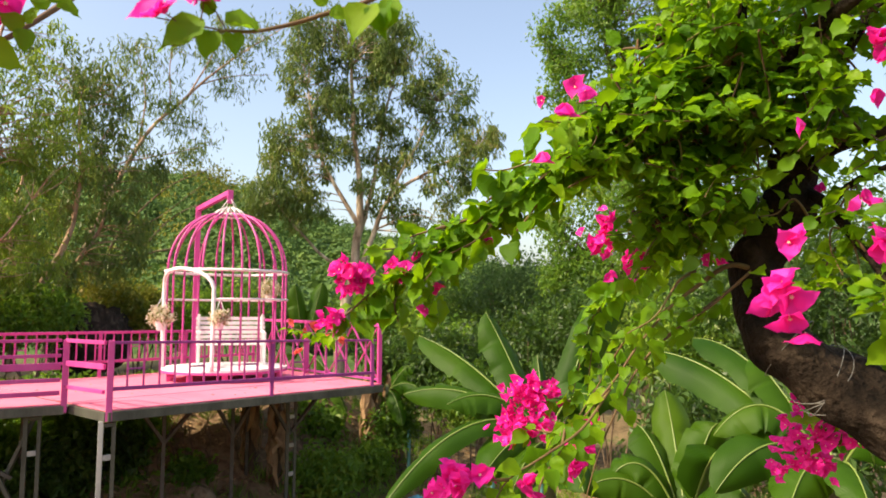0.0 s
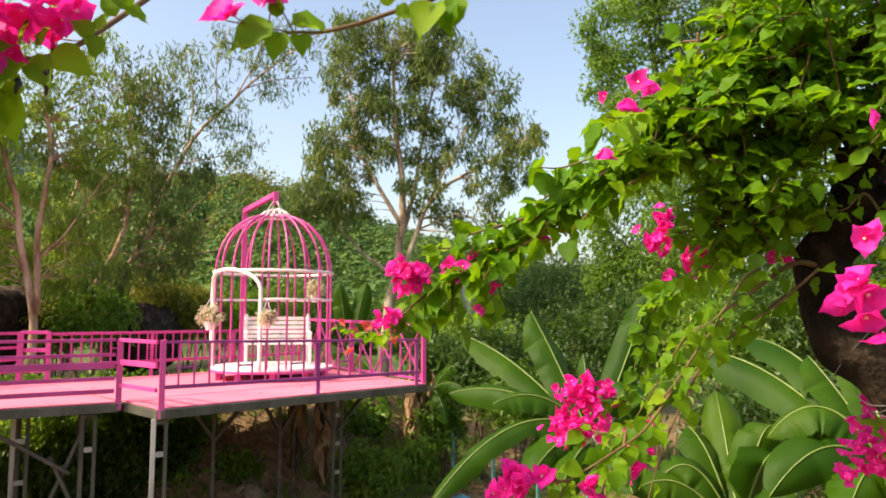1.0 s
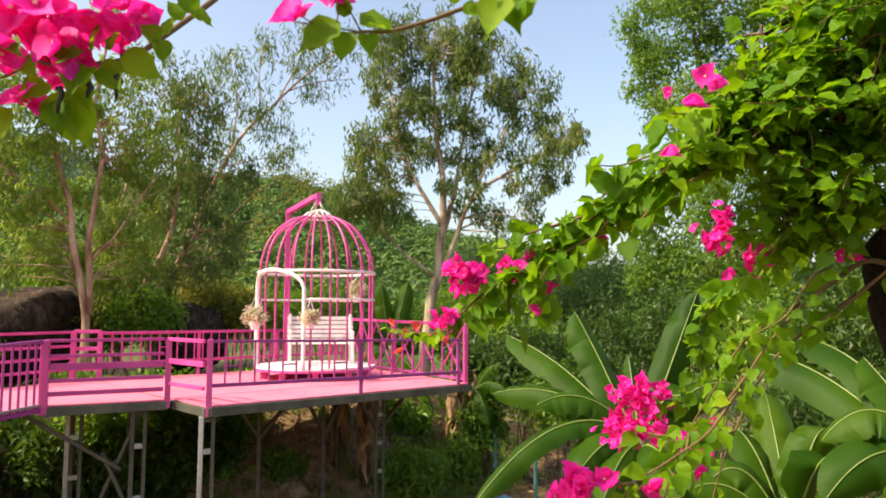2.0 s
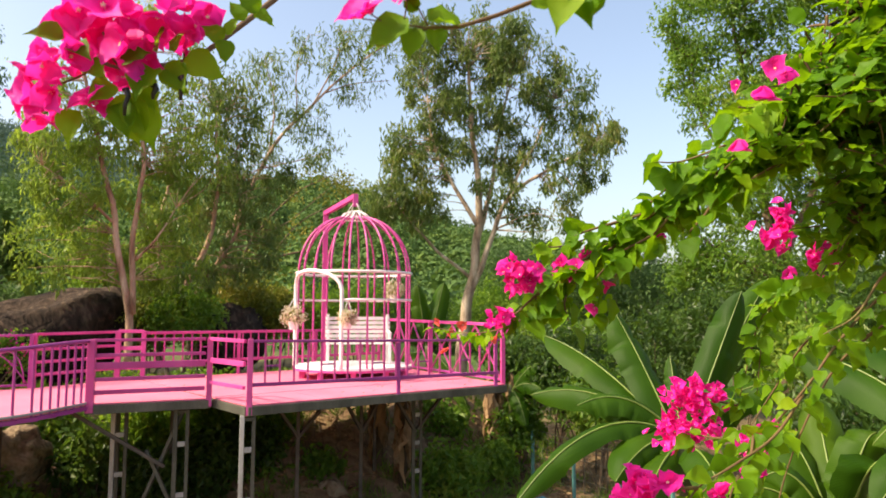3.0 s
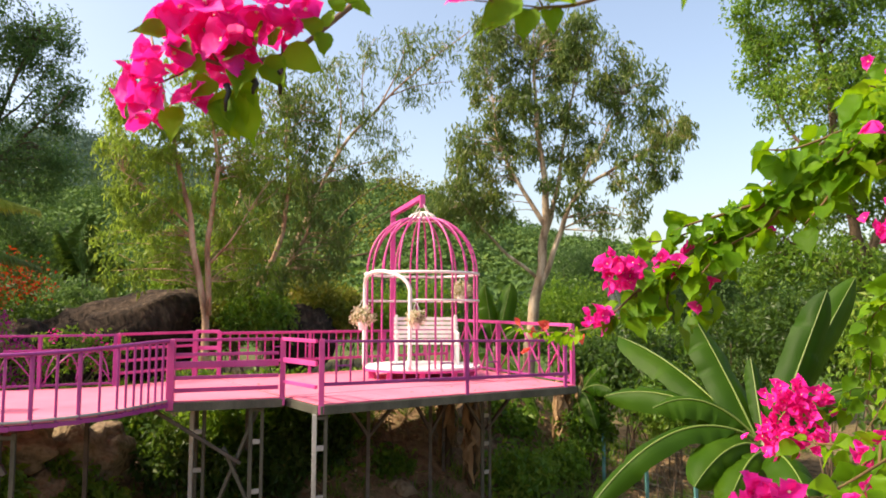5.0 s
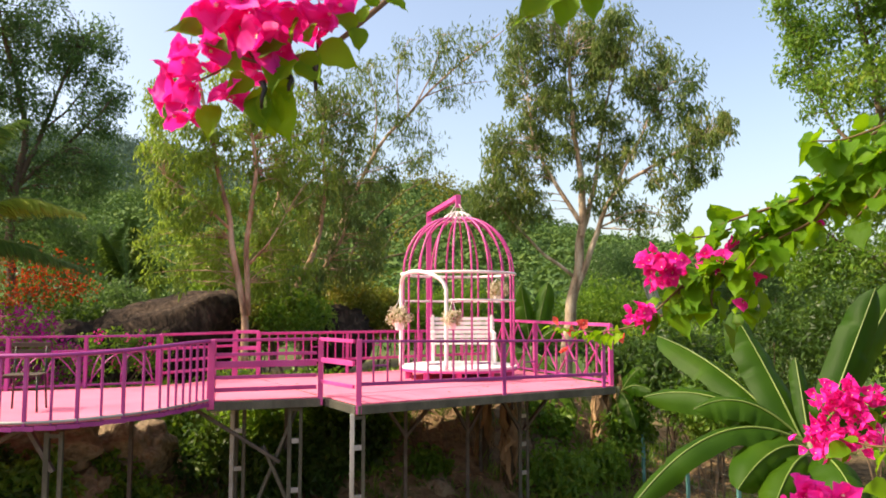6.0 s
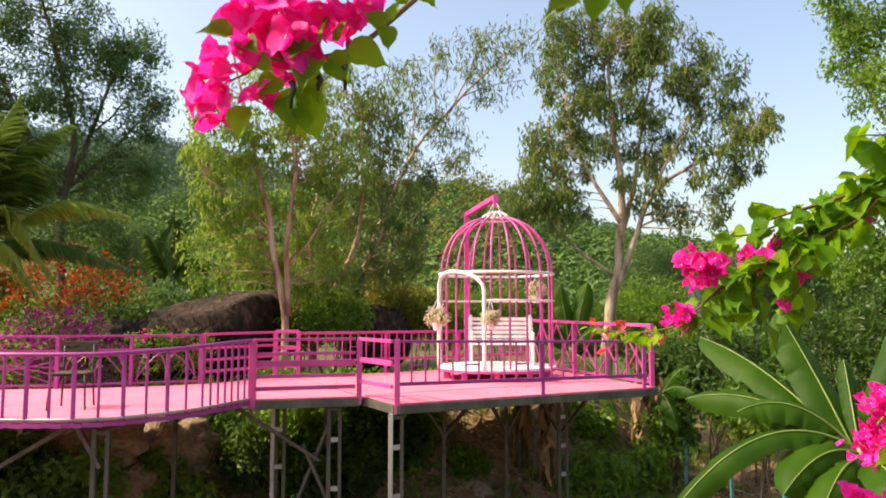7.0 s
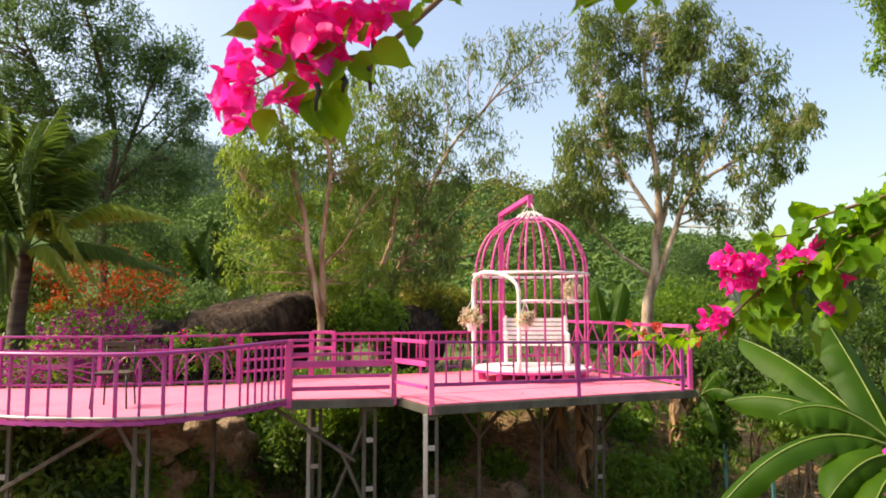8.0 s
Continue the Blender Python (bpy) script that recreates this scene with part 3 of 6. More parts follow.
def curved_rail():
    th = thing("curved_railing", "magenta steel bar railing following the rounded edge", "railing", "railings", at=CURVE[0])
    org = CURVE[0]
    path = spline(CURVE, 14)
    cum = [0.0]
    for p, q in zip(path, path[1:]):
        cum.append(cum[-1] + (q - p).length)
    tube = Tubes()
    tube.add([p - org + Z * (0.82 - 0.075 * ease(0, 2.5, s)) for p, s in zip(path, cum)], 0.026, 0.026, 8)
    tube.make("top_rail", PURPLE, th)
    low = Tubes()
    low.add([p - org + Z * 0.01 for p in path], 0.02, 0.02, 6)
    low.make("bottom_rail", GALV, th, "worn steel bottom tube")
    s, i, k = 0.14, 0, 0
    while s < cum[-1]:
        while cum[i + 1] < s:
            i += 1
        p = path[i].lerp(path[i + 1], (s - cum[i]) / (cum[i + 1] - cum[i]))
        out = (path[i + 1] - path[i]).cross(Z).normalized() * 0.03
        w = 0.041 if k % 2 == 0 and s > 1.2 else 0.028
        part("post" if w > 0.035 else "bar", one_beam(p - org - Z * 0.03 - out * 0.3, p - org + Z * (0.82 - 0.075 * ease(0, 2.5, s)) + out * 0.6, w), PURPLE, th)
        s += 0.15 if s < 0.9 else 0.265
        k += 1


curved_rail()


def arch_rail():
    """Rear railing with pointed double arches and waves under a plain top bar."""
    th = thing("arched_railing", "magenta railing with curved decorative arches", "railing", "railings", at=BACKL[1])
    org = BACKL[1]
    for a, b, bays in ((BACKL[1], BACKL[2], 2), (BACKL[2], BACKL[3], 1), (BACKL[3], BACKL[4], 1)):
        def p(u, z):
            return a.lerp(b, u) - org + Z * z
        part("top_rail", one_beam(p(0, 0.83), p(1, 0.83), 0.05, 0.035), PURPLE, th)
        part("middle_rail", one_beam(p(0, 0.60), p(1, 0.60), 0.03), PURPLE, th)
        part("bottom_rail", one_beam(p(0, 0.05), p(1, 0.05), 0.035), PURPLE, th)
        part("post", one_beam(p(0, -0.05), p(0, 0.82), 0.06), PURPLE, th)
        for k in range(bays):
            u0, u1 = k / bays, (k + 1) / bays
            part("post", one_beam(p(u1, -0.05), p(u1, 0.82), 0.055), PURPLE, th)
            um, w = (u0 + u1) / 2, (u1 - u0)
            if a is not BACKL[1]:
                for z0, z1 in ((0.07, 0.58), (0.58, 0.07)):
                    part("cross_bar", one_beam(p(u0, z0), p(u1, z1), 0.02, 0.012, 0), PURPLE, th)
                for z0, dip in ((0.2, 0.14), (0.45, -0.14), (0.32, 0.05)):
                    t = Tubes()
                    t.add([p(u0 + w * q / 12, z0 + dip * math.sin(q / 12 * math.pi)) for q in range(13)], 0.011, 0.011, 5)
                    t.make("wave_bar", PURPLE, th)
                continue
            for c, r in ((u0 + w * 0.3, 0.22), (u0 + w * 0.7, 0.22)):
                t = Tubes()
                t.add([p(c + w * r * math.cos(q * math.pi / 10), 0.06 + 0.52 * math.sin(q * math.pi / 10)) for q in range(11)], 0.011, 0.011, 5)
                t.make("arch_bar", PURPLE, th)
            for sgn in (-1, 1):
                t = Tubes()
                t.add([p(um + sgn * w * 0.46 * (1 - q / 8), 0.07 + 0.5 * math.sin(q / 8 * 1.5)) for q in range(9)], 0.011, 0.011, 5)
                t.make("arch_bar", PURPLE, th)


arch_rail()


# steel legs: two or three square tubes tied by short plates, down to the ground
def leg(x, y, n, gap, m, ang=0.0, plates=(0.75, 1.5), top=-0.14):
    base = ground_z(x, y) - 0.1
    th = thing("steel_leg", "tall paired square-tube steel leg under the deck", "support", "deck legs", at=(x, y, base))
    dx = Vector((math.cos(ang), math.sin(ang), 0)) * gap
    for k in range(n):
        part("tube", one_beam(dx * (k - (n - 1) / 2), dx * (k - (n - 1) / 2) + Z * (top - base), 0.06 if k == 0 else 0.05), m if k == 0 else STEEL, th)
    for d in plates:
        part("tie_plate", one_beam(dx * (-(n - 1) / 2) + Z * (top - base - d), dx * ((n - 1) / 2) + Z * (top - base - d), 0.03, 0.07), GALV, th)
    part("tie_plate", one_beam(dx * (-(n - 1) / 2) + Z * (top - base - 0.05), dx * ((n - 1) / 2) + Z * (top - base - 0.05), 0.06, 0.05), STEEL, th)


leg(-0.16, 10.03, 2, 0.155, GALV, 0.3, (0.45, 1.1))
leg(-1.08, 10.95, 2, 0.16, STEEL, 0.2, (0.5, 1.2))
leg(-1.95, 11.3, 2, 0.17, GALV, 0.2, (0.4, 0.95, 1.5))
leg(-2.02, 11.55, 1, 0.17, STEEL, 0.2, ())
leg(0.6, 12.4, 1, 0.1, RUST, 0.0, ())
leg(2.75, 13.1, 2, 0.16, STEEL, 0.4, (0.5, 1.0, 1.5))
leg(1.75, 13.2, 1, 0.12, RUST, 0.4, ())
leg(2.2, 14.6, 1, 0.12, RUST, 0.4, ())
leg(-3.62, 8.95, 2, 0.15, STEEL, 0.1, (0.9, 1.9))
leg(-5.45, 9.2, 2, 0.16, RUST, 0.2, (0.65, 1.4))
leg(-3.55, 11.5, 1, 0.15, RUST, 0.1, ())
leg(-1.5, 13.6, 1, 0.15, RUST, 0.1, ())


def brace(a, b, w=0.07, m=None):
    th = part("brace", one_beam((0, 0, 0), Vector(b) - Vector(a), w, 0.05), m or RUST)
    th.location = a
    tagged(th, "slanting rusty steel brace bolted under the deck", "brace", "deck braces")


brace((-2.5, 10.75, -0.12), (-1.3, 11.0, -0.95), 0.06)
brace((-1.72, 11.2, -1.75), (-1.05, 10.98, -0.15), 0.06, STEEL)
brace((-1.55, 11.05, -0.72), (-0.98, 11.0, -1.95), 0.06, STEEL)
brace((0.60, 12.4, -0.85), (0.12, 12.2, -0.13))
brace((0.60, 12.4, -0.85), (1.25, 12.7, -0.13))
brace((2.72, 13.1, -0.95), (2.2, 12.85, -0.13))
brace((2.75, 13.1, -0.9), (3.45, 13.4, -0.13))
brace((1.75, 13.2, -0.9), (1.3, 13.0, -0.13))
brace((1.75, 13.2, -0.95), (2.25, 13.4, -0.13))
brace((-5.45, 9.2, -0.95), (-4.0, 9.1, -0.1), 0.08)
brace((-3.62, 8.95, -0.6), (-3.95, 8.95, -0.05), 0.07)


# ---- birdcage seat ----
CAGE = Vector((1.66, 13.8, 0))
CR = 1.05


def ring_tube(r, z, w, n=40, a0=0.0, a1=2 * math.pi):
    t = Tubes()
    t.add([Vector((r * math.cos(a0 + (a1 - a0) * k / n), r * math.sin(a0 + (a1 - a0) * k / n), z)) for k in range(n + 1)], w, w, 6)
    return t


def birdcage():
    th = thing("birdcage", "large pink birdcage of steel bars with white hoops", "birdcage", at=CAGE)
    bm = bmesh.new()
    for z0, z1, r in ((0.19, 0.225, 1.1),):
        slab(bm, [(r * math.cos(k * math.pi / 32), r * math.sin(k * math.pi / 32)) for k in range(64)], z0, z1)
    part("base_disc", bm, WHITE, th, "round white platform top")
    part("base_rim", slab(bmesh.new(), [(1.115 * math.cos(k * math.pi / 32), 1.115 * math.sin(k * math.pi / 32)) for k in range(64)], 0.15, 0.188), PINK, th, "pink rim under the platform")
    for k in range(10):
        a = k * math.pi / 5 + 0.2
        c = Vector((0.98 * math.cos(a), 0.98 * math.sin(a), 0))
        part("foot", one_beam(c, c + Z * 0.15, 0.1, 0.1), PINK, th)
    n = 20
    door0, door1 = radians(180), radians(252)
    for k in range(n):
        a = 2 * math.pi * (k + 0.35) / n
        d = Vector((math.cos(a), math.sin(a), 0))
        low = 1.93 if door0 < a < door1 else 0.22
        pts = [d * CR + Z * low, d * CR + Z * 1.93]
        dome = []
        for q in range(1, 13):
            b = q / 12 * math.pi / 2 * 0.92
            dome.append(d * (CR * math.cos(b) ** 0.85) + Z * (1.93 + 1.09 * math.sin(b)))
        t = Tubes()
        t.add(([pts[0].lerp(pts[1], i / 4) for i in range(4)] if low < 1 else []) + [pts[1]] + dome, 0.02, 0.018, 6)
        t.make("rib", PINK, th)
    ring_tube(CR + 0.03, 1.93, 0.026).make("hoop", WHITE, th, "white painted hoop")
    ring_tube(CR + 0.03, 1.43, 0.022, 34, door1, door0 + 2 * math.pi).make("hoop", WHITE, th, "white painted hoop")
    t = Tubes()
    arch = []
    for q in range(33):
        u = q / 32
        if u < 0.3:
            s, z = 0.0, 0.22 + (1.55 - 0.22) * u / 0.3
        elif u > 0.7:
            s, z = 1.0, 0.22 + (1.55 - 0.22) * (1 - u) / 0.3
        else:
            b = (u - 0.3) / 0.4 * math.pi
            s, z = 0.5 - 0.5 * math.cos(b), 1.55 + 0.40 * math.sin(b) ** 0.8
        a = door0 + (door1 - door0) * s
        arch.append(Vector(((CR + 0.035) * math.cos(a), (CR + 0.035) * math.sin(a), z)))
    t.add(arch, 0.036, 0.036, 8)
    t.make("door_arch", WHITE, th, "white arched doorway tube")
    for k in range(14):
        a = 2 * math.pi * k / 14
        d = Vector((math.cos(a), math.sin(a), 0))
        t = Tubes()
        t.add([d * 0.29 + Z * 2.99, d * 0.21 + Z * 3.07, d * 0.08 + Z * 3.13], 0.017, 0.014, 5)
        t.make("cap_slat", WHITE, th, "white cap slat")
    ring_tube(0.29, 2.98, 0.02, 20).make("cap_ring", WHITE, th, "white cap ring")
    for k in range(4):
        a = k * math.pi / 2 + 0.4
        t = Tubes()
        t.add([Vector((0.2 * math.cos(a), 0.2 * math.sin(a), 3.06)), Vector((0.02 * math.cos(a), 0.02 * math.sin(a), 3.32))], 0.007, 0.007, 5)
        t.make("cable", WHITE, th, "thin white stay cable")


birdcage()


def crane():
    base = Vector((1.19, 14.92, 0))
    th = thing("crane_post", "thick pink steel post with a slanting arm above the cage", "post", at=base)
    tip = CAGE + Z * 3.42 - base
    part("upright", one_beam(Z * 0, Z * 3.27, 0.1), PINK, th)
    part("arm", one_beam(Z * 3.22, tip, 0.09), PINK, th)
    part("drop_piece", one_beam(tip + Z * 0.04, tip - Z * 0.2, 0.1), PINK, th)


crane()


def bench():
    org = Vector((1.78, 14.0, 0.226))
    th = thing("bench", "white slatted wooden bench inside the birdcage", "bench", at=org)
    m = Matrix.Rotation(radians(-4), 4, "Z")

    def w(x, y, z):
        return m @ Vector((x, y, z))
    for i in range(6):
        z = 0.43 + i * 0.085
        part("back_slat", one_beam(w(-0.63, 0.24 + i * 0.018, z), w(0.63, 0.24 + i * 0.018, z), 0.02, 0.062), WHITE, th)
    for i in range(4):
        part("seat_slat", one_beam(w(-0.62, -0.2 + i * 0.1, 0.385), w(0.62, -0.2 + i * 0.1, 0.385), 0.075, 0.02), WHITE, th)
    for x in (-0.58, 0.58):
        part("back_leg", one_beam(w(x, 0.24, 0), w(x, 0.36, 0.93), 0.05), WHITE, th)
        part("front_leg", one_beam(w(x, -0.22, 0), w(x, -0.22, 0.58), 0.05), WHITE, th)
        part("armrest", one_beam(w(x, -0.25, 0.59), w(x, 0.28, 0.61), 0.06, 0.025), WHITE, th)
        part("side_rail", one_beam(w(x, -0.22, 0.35), w(x, 0.26, 0.35), 0.03, 0.05), WHITE, th)


bench()


def basket(c, r, seed, hook):
    """A hanging white pot with a loose ball of small cream flowers and pale foliage."""
    rng = np.random.default_rng(seed)
    c = Vector(c)
    th = thing("hanging_pot", "small hanging pot full of dry cream flowers", "flower pot", "hanging pots", at=c)
    bm = bmesh.new()
    bmesh.ops.create_cone(bm, cap_ends=True, segments=18, radius1=r * 0.34, radius2=r * 0.5, depth=r * 0.75, matrix=Matrix.Translation((0, 0, -r * 0.75)))
    bmesh.ops.bevel(bm, geom=[e for e in bm.edges if len(e.link_faces) == 2 and e.calc_face_angle(0) > 1], offset=r * 0.05, segments=2, affect="EDGES")
    part("pot", bm, WHITE, th, "small white pot")
    t = Tubes()
    t.add([Vector((r * 0.6, 0, -r * 0.35)), Vector((r * 0.35, 0, r * 0.9)), Vector((0, 0, hook))], 0.006, 0.006, 5)
    t.add([Vector((-r * 0.6, 0, -r * 0.35)), Vector((-r * 0.35, 0, r * 0.9)), Vector((0, 0, hook))], 0.006, 0.006, 5)
    t.make("hanger", WHITE, th)
    cent = blob_points((0, 0, r * 0.1), (r, r, r * 0.8), 60, rng, 0.5)
    v, f = clump_leaves(cent, 14, r * 0.3, 0.045, 0.03, 0.0, rng)
    solid("blossom", v, f, CREAM, th)
    v, f = clump_leaves(cent[:30] * 0.9, 6, r * 0.35, 0.07, 0.02, 0.2, rng)
    solid("foliage", v, f, YELLOWLEAF, th)


basket((0.53, 13.42, 1.12), 0.21, 1, 0.34)
basket((1.43, 12.74, 1.10), 0.16, 2, 0.33)
basket((2.50, 14.2, 1.62), 0.2, 3, 0.30)


def chair(c, turn):
    th = thing("metal_chair", "thin black metal chair with worn wooden slats", "chair", at=c)
    m = Matrix.Rotation(turn, 4, "Z")

    def w(x, y, z):
        return m @ Vector((x, y, z))
    for x, y in ((-0.2, -0.2), (0.2, -0.2), (-0.18, 0.2), (0.18, 0.2)):
        t = Tubes()
        top = 0.84 if y > 0 else 0.44
        t.add([w(x * 1.12, y * 1.15, 0), w(x, y, 0.44)] + ([w(x, y + 0.03, top)] if y > 0 else []), 0.013, 0.012, 6)
        t.make("leg", BLACK, th)
    for i in range(4):
        part("seat_slat", one_beam(w(-0.21, -0.17 + i * 0.11, 0.45), w(0.21, -0.17 + i * 0.11, 0.45), 0.09, 0.016), SLATWOOD, th)
    for z in (0.72, 0.81):
        part("back_slat", one_beam(w(-0.23, 0.225, z), w(0.23, 0.225, z), 0.018, 0.06), SLATWOOD, th)
    part("seat_frame", one_beam(w(-0.2, -0.2, 0.43), w(0.2, -0.2, 0.43), 0.02), BLACK, th)


chair((-4.32, 9.72, 0.0), 0.12)


def XY(p):
    return p[0], p[1]


# ---- rocks ----
def boulder(label, c, radii, m, seed, sharp=0.28, name="boulder", lean=0):
    bm = bmesh.new()
    bmesh.ops.create_icosphere(bm, subdivisions=4, radius=1)
    o = Vector((seed * 3.1, seed * 1.7, seed))
    for v in bm.verts:
        k = 1 + sharp * noise.noise(v.co * 1.3 + o) + sharp * 0.6 * noise.noise(v.co * 3.3 + o) + 0.09 * noise.noise(v.co * 8 + o) + 0.04 * noise.noise(v.co * 17 + o)
        crack = abs(noise.noise(v.co * 1.1 + o * 2))
        k -= 0.13 * max(0, 1 - crack * 9)
        v.co = Vector((v.co.x * radii[0], v.co.y * radii[1], v.co.z * radii[2])) * k
    for f in bm.faces:
        f.smooth = True
    ob = part(name, bm, m, None)
    ob.location = c
    ob.rotation_euler = (0, radians(lean), 0)
    return tagged(ob, label, "rock", "boulders")


boulder("broad dark granite boulder behind the deck", (-5.45, 19.22, 0.30), (2.6, 1.6, 1.25), ROCK, 1, 0.2, lean=-21)
boulder("dark rounded boulder leaning on its neighbour", (-4.32, 19.12, 0.75), (0.75, 0.8, 0.75), ROCK, 2, 0.2)
boulder("dark weathered boulder among shrubs", (-0.93, 20.48, 0.48), (0.95, 0.9, 0.95), ROCK, 3, 0.2)
boulder("dark boulder half hidden by shrubs", (-7.10, 17.62, 0.52), (1.0, 0.8, 0.5), ROCK, 4, 0.2)
boulder("pale brown rock on the earth bank", (-4.12, 12.96, -1.19), (0.75, 0.8, 0.62), PALE_ROCK, 5, 0.3)
boulder("pale weathered rock under the deck", (-5.24, 12.12, -0.90), (1.1, 0.8, 0.55), PALE_ROCK, 6, 0.28)
boulder("pale brown rock at the foot of the bank", (-4.24, 12.08, -1.56), (0.5, 0.5, 0.4), PALE_ROCK, 7, 0.3)
boulder("brown earth-stained rock under the deck", (1.27, 14.54, -2.35), (0.55, 0.5, 0.45), PALE_ROCK, 8, 0.3)

# ---- tall trees ----
tree("gum_tree", "tall gum tree with pale forked trunk and drooping leaves", [
    ([(5.69, 21.25, -1.48), (5.91, 21.19, 1.10), (6.13, 21.13, 2.57), (6.28, 21.08, 4.05), (6.22, 21.10, 5.55), (6.04, 21.15, 7.09), (6.00, 21.17, 9.15)], 0.27, 0.05),
    ([(6.02, 21.16, 1.75), (6.51, 20.91, 3.05), (7.06, 20.62, 4.56), (8.11, 20.02, 5.41), (9.22, 19.31, 6.04)], 0.14, 0.03),
    ([(6.22, 21.10, 3.39), (6.72, 21.26, 4.91), (6.98, 21.29, 6.61), (7.40, 21.14, 8.63)], 0.13, 0.03),
    ([(6.25, 21.09, 3.80), (5.59, 21.28, 4.92), (4.96, 21.33, 6.11), (4.66, 21.30, 7.99)], 0.11, 0.03),
    ([(6.00, 21.17, 2.25), (4.96, 21.23, 3.07), (4.23, 21.18, 3.81), (3.56, 21.10, 4.72)], 0.08, 0.02),
    ([(6.96, 20.66, 4.48), (7.79, 20.36, 6.22), (8.38, 20.12, 7.62)], 0.07, 0.02),
], [
    ((6.32, 21.07, 9.55), (1.8, 1.6, 1.05), 90), ((4.95, 21.44, 8.55), (1.0, 1.2, 1.35), 60), ((7.49, 20.69, 8.47), (1.5, 1.4, 1.2), 80), ((8.61, 19.92, 7.55), (1.2, 1.2, 1.0), 52),
    ((9.40, 19.22, 6.02), (0.75, 0.9, 0.95), 34), ((5.79, 21.22, 6.94), (1.5, 1.4, 1.2), 80), ((7.51, 20.68, 6.38), (1.4, 1.2, 0.9), 46), ((4.46, 21.34, 5.94), (1.3, 1.2, 1.0), 64),
    ((3.58, 21.20, 4.65), (0.8, 0.9, 0.65), 34), ((4.63, 21.10, 4.22), (0.9, 0.9, 0.6), 30), ((8.66, 19.68, 5.11), (0.8, 0.8, 0.8), 26), ((8.63, 19.69, 4.10), (0.35, 0.4, 0.5), 9),
    ((6.88, 20.90, 4.85), (1.1, 1.0, 0.8), 22), ((7.52, 20.46, 3.97), (0.5, 0.5, 0.5), 9), ((4.40, 21.56, 9.65), (0.7, 0.9, 0.6), 22),
], GUMBARK, GUMLEAF, 11, 66, 0.34, 0.20, 0.052, 0.85, 0.02)

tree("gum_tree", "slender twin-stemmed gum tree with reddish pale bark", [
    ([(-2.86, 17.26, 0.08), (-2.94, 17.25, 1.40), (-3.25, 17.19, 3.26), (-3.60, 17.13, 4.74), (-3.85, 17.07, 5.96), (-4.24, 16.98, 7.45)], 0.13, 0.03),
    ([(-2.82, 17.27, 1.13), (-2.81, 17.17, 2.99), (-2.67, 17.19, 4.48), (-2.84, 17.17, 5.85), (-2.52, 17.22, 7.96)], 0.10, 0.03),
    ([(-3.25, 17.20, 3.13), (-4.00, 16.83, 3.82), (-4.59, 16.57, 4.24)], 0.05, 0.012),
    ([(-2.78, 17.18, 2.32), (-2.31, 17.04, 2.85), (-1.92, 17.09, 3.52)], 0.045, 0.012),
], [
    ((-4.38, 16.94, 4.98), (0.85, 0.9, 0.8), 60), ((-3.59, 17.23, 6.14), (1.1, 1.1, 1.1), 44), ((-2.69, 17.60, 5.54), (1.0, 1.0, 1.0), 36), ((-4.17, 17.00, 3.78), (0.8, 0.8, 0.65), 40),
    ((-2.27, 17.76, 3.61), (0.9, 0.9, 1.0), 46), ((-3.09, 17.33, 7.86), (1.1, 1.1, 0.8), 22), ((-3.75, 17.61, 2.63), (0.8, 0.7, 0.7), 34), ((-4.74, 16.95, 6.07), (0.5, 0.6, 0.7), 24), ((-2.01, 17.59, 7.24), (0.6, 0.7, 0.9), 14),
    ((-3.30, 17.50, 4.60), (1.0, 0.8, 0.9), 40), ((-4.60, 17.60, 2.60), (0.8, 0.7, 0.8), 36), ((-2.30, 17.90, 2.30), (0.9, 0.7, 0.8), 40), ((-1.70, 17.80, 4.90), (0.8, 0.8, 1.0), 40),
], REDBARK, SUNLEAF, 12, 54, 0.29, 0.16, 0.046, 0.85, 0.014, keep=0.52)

tree("gum_tree", "dense dark gum tree with several leaning brown stems", [
    ([(-2.55, 19.33, -0.21), (-2.15, 19.38, 1.41), (-1.42, 19.45, 2.92), (-1.20, 19.46, 4.60), (-1.36, 19.45, 6.31)], 0.15, 0.03),
    ([(-2.41, 19.35, 0.52), (-1.28, 19.66, 2.33), (-0.68, 19.89, 3.58), (-0.85, 19.98, 5.49)], 0.10, 0.03),
    ([(-2.15, 19.38, 1.34), (-2.60, 19.23, 2.90), (-2.33, 19.26, 5.03)], 0.08, 0.03),
], [
    ((-1.45, 19.55, 6.65), (0.9, 1.0, 1.0), 54), ((-0.85, 19.98, 5.96), (0.8, 0.9, 0.9), 46), ((-1.59, 19.54, 4.93), (1.2, 1.1, 0.9), 66), ((-2.19, 19.58, 3.24), (1.1, 1.0, 0.9), 56),
    ((-0.69, 19.99, 4.06), (0.9, 1.0, 0.8), 44), ((-2.79, 19.60, 2.32), (0.9, 0.9, 0.7), 40), ((-1.15, 19.97, 2.50), (0.9, 0.9, 0.7), 36),
    ((-0.55, 19.80, 7.10), (0.4, 0.5, 0.9), 16), ((-2.10, 19.50, 7.30), (0.4, 0.5, 0.9), 14), ((-0.30, 20.00, 3.00), (0.9, 0.8, 0.9), 40), ((-2.00, 19.40, 1.80), (0.9, 0.7, 0.6), 36), ((0.10, 20.10, 5.00), (0.6, 0.7, 0.8), 26),
], REDBARK, GUMLEAF, 13, 58, 0.31, 0.18, 0.048, 0.9, 0.016, keep=0.44)

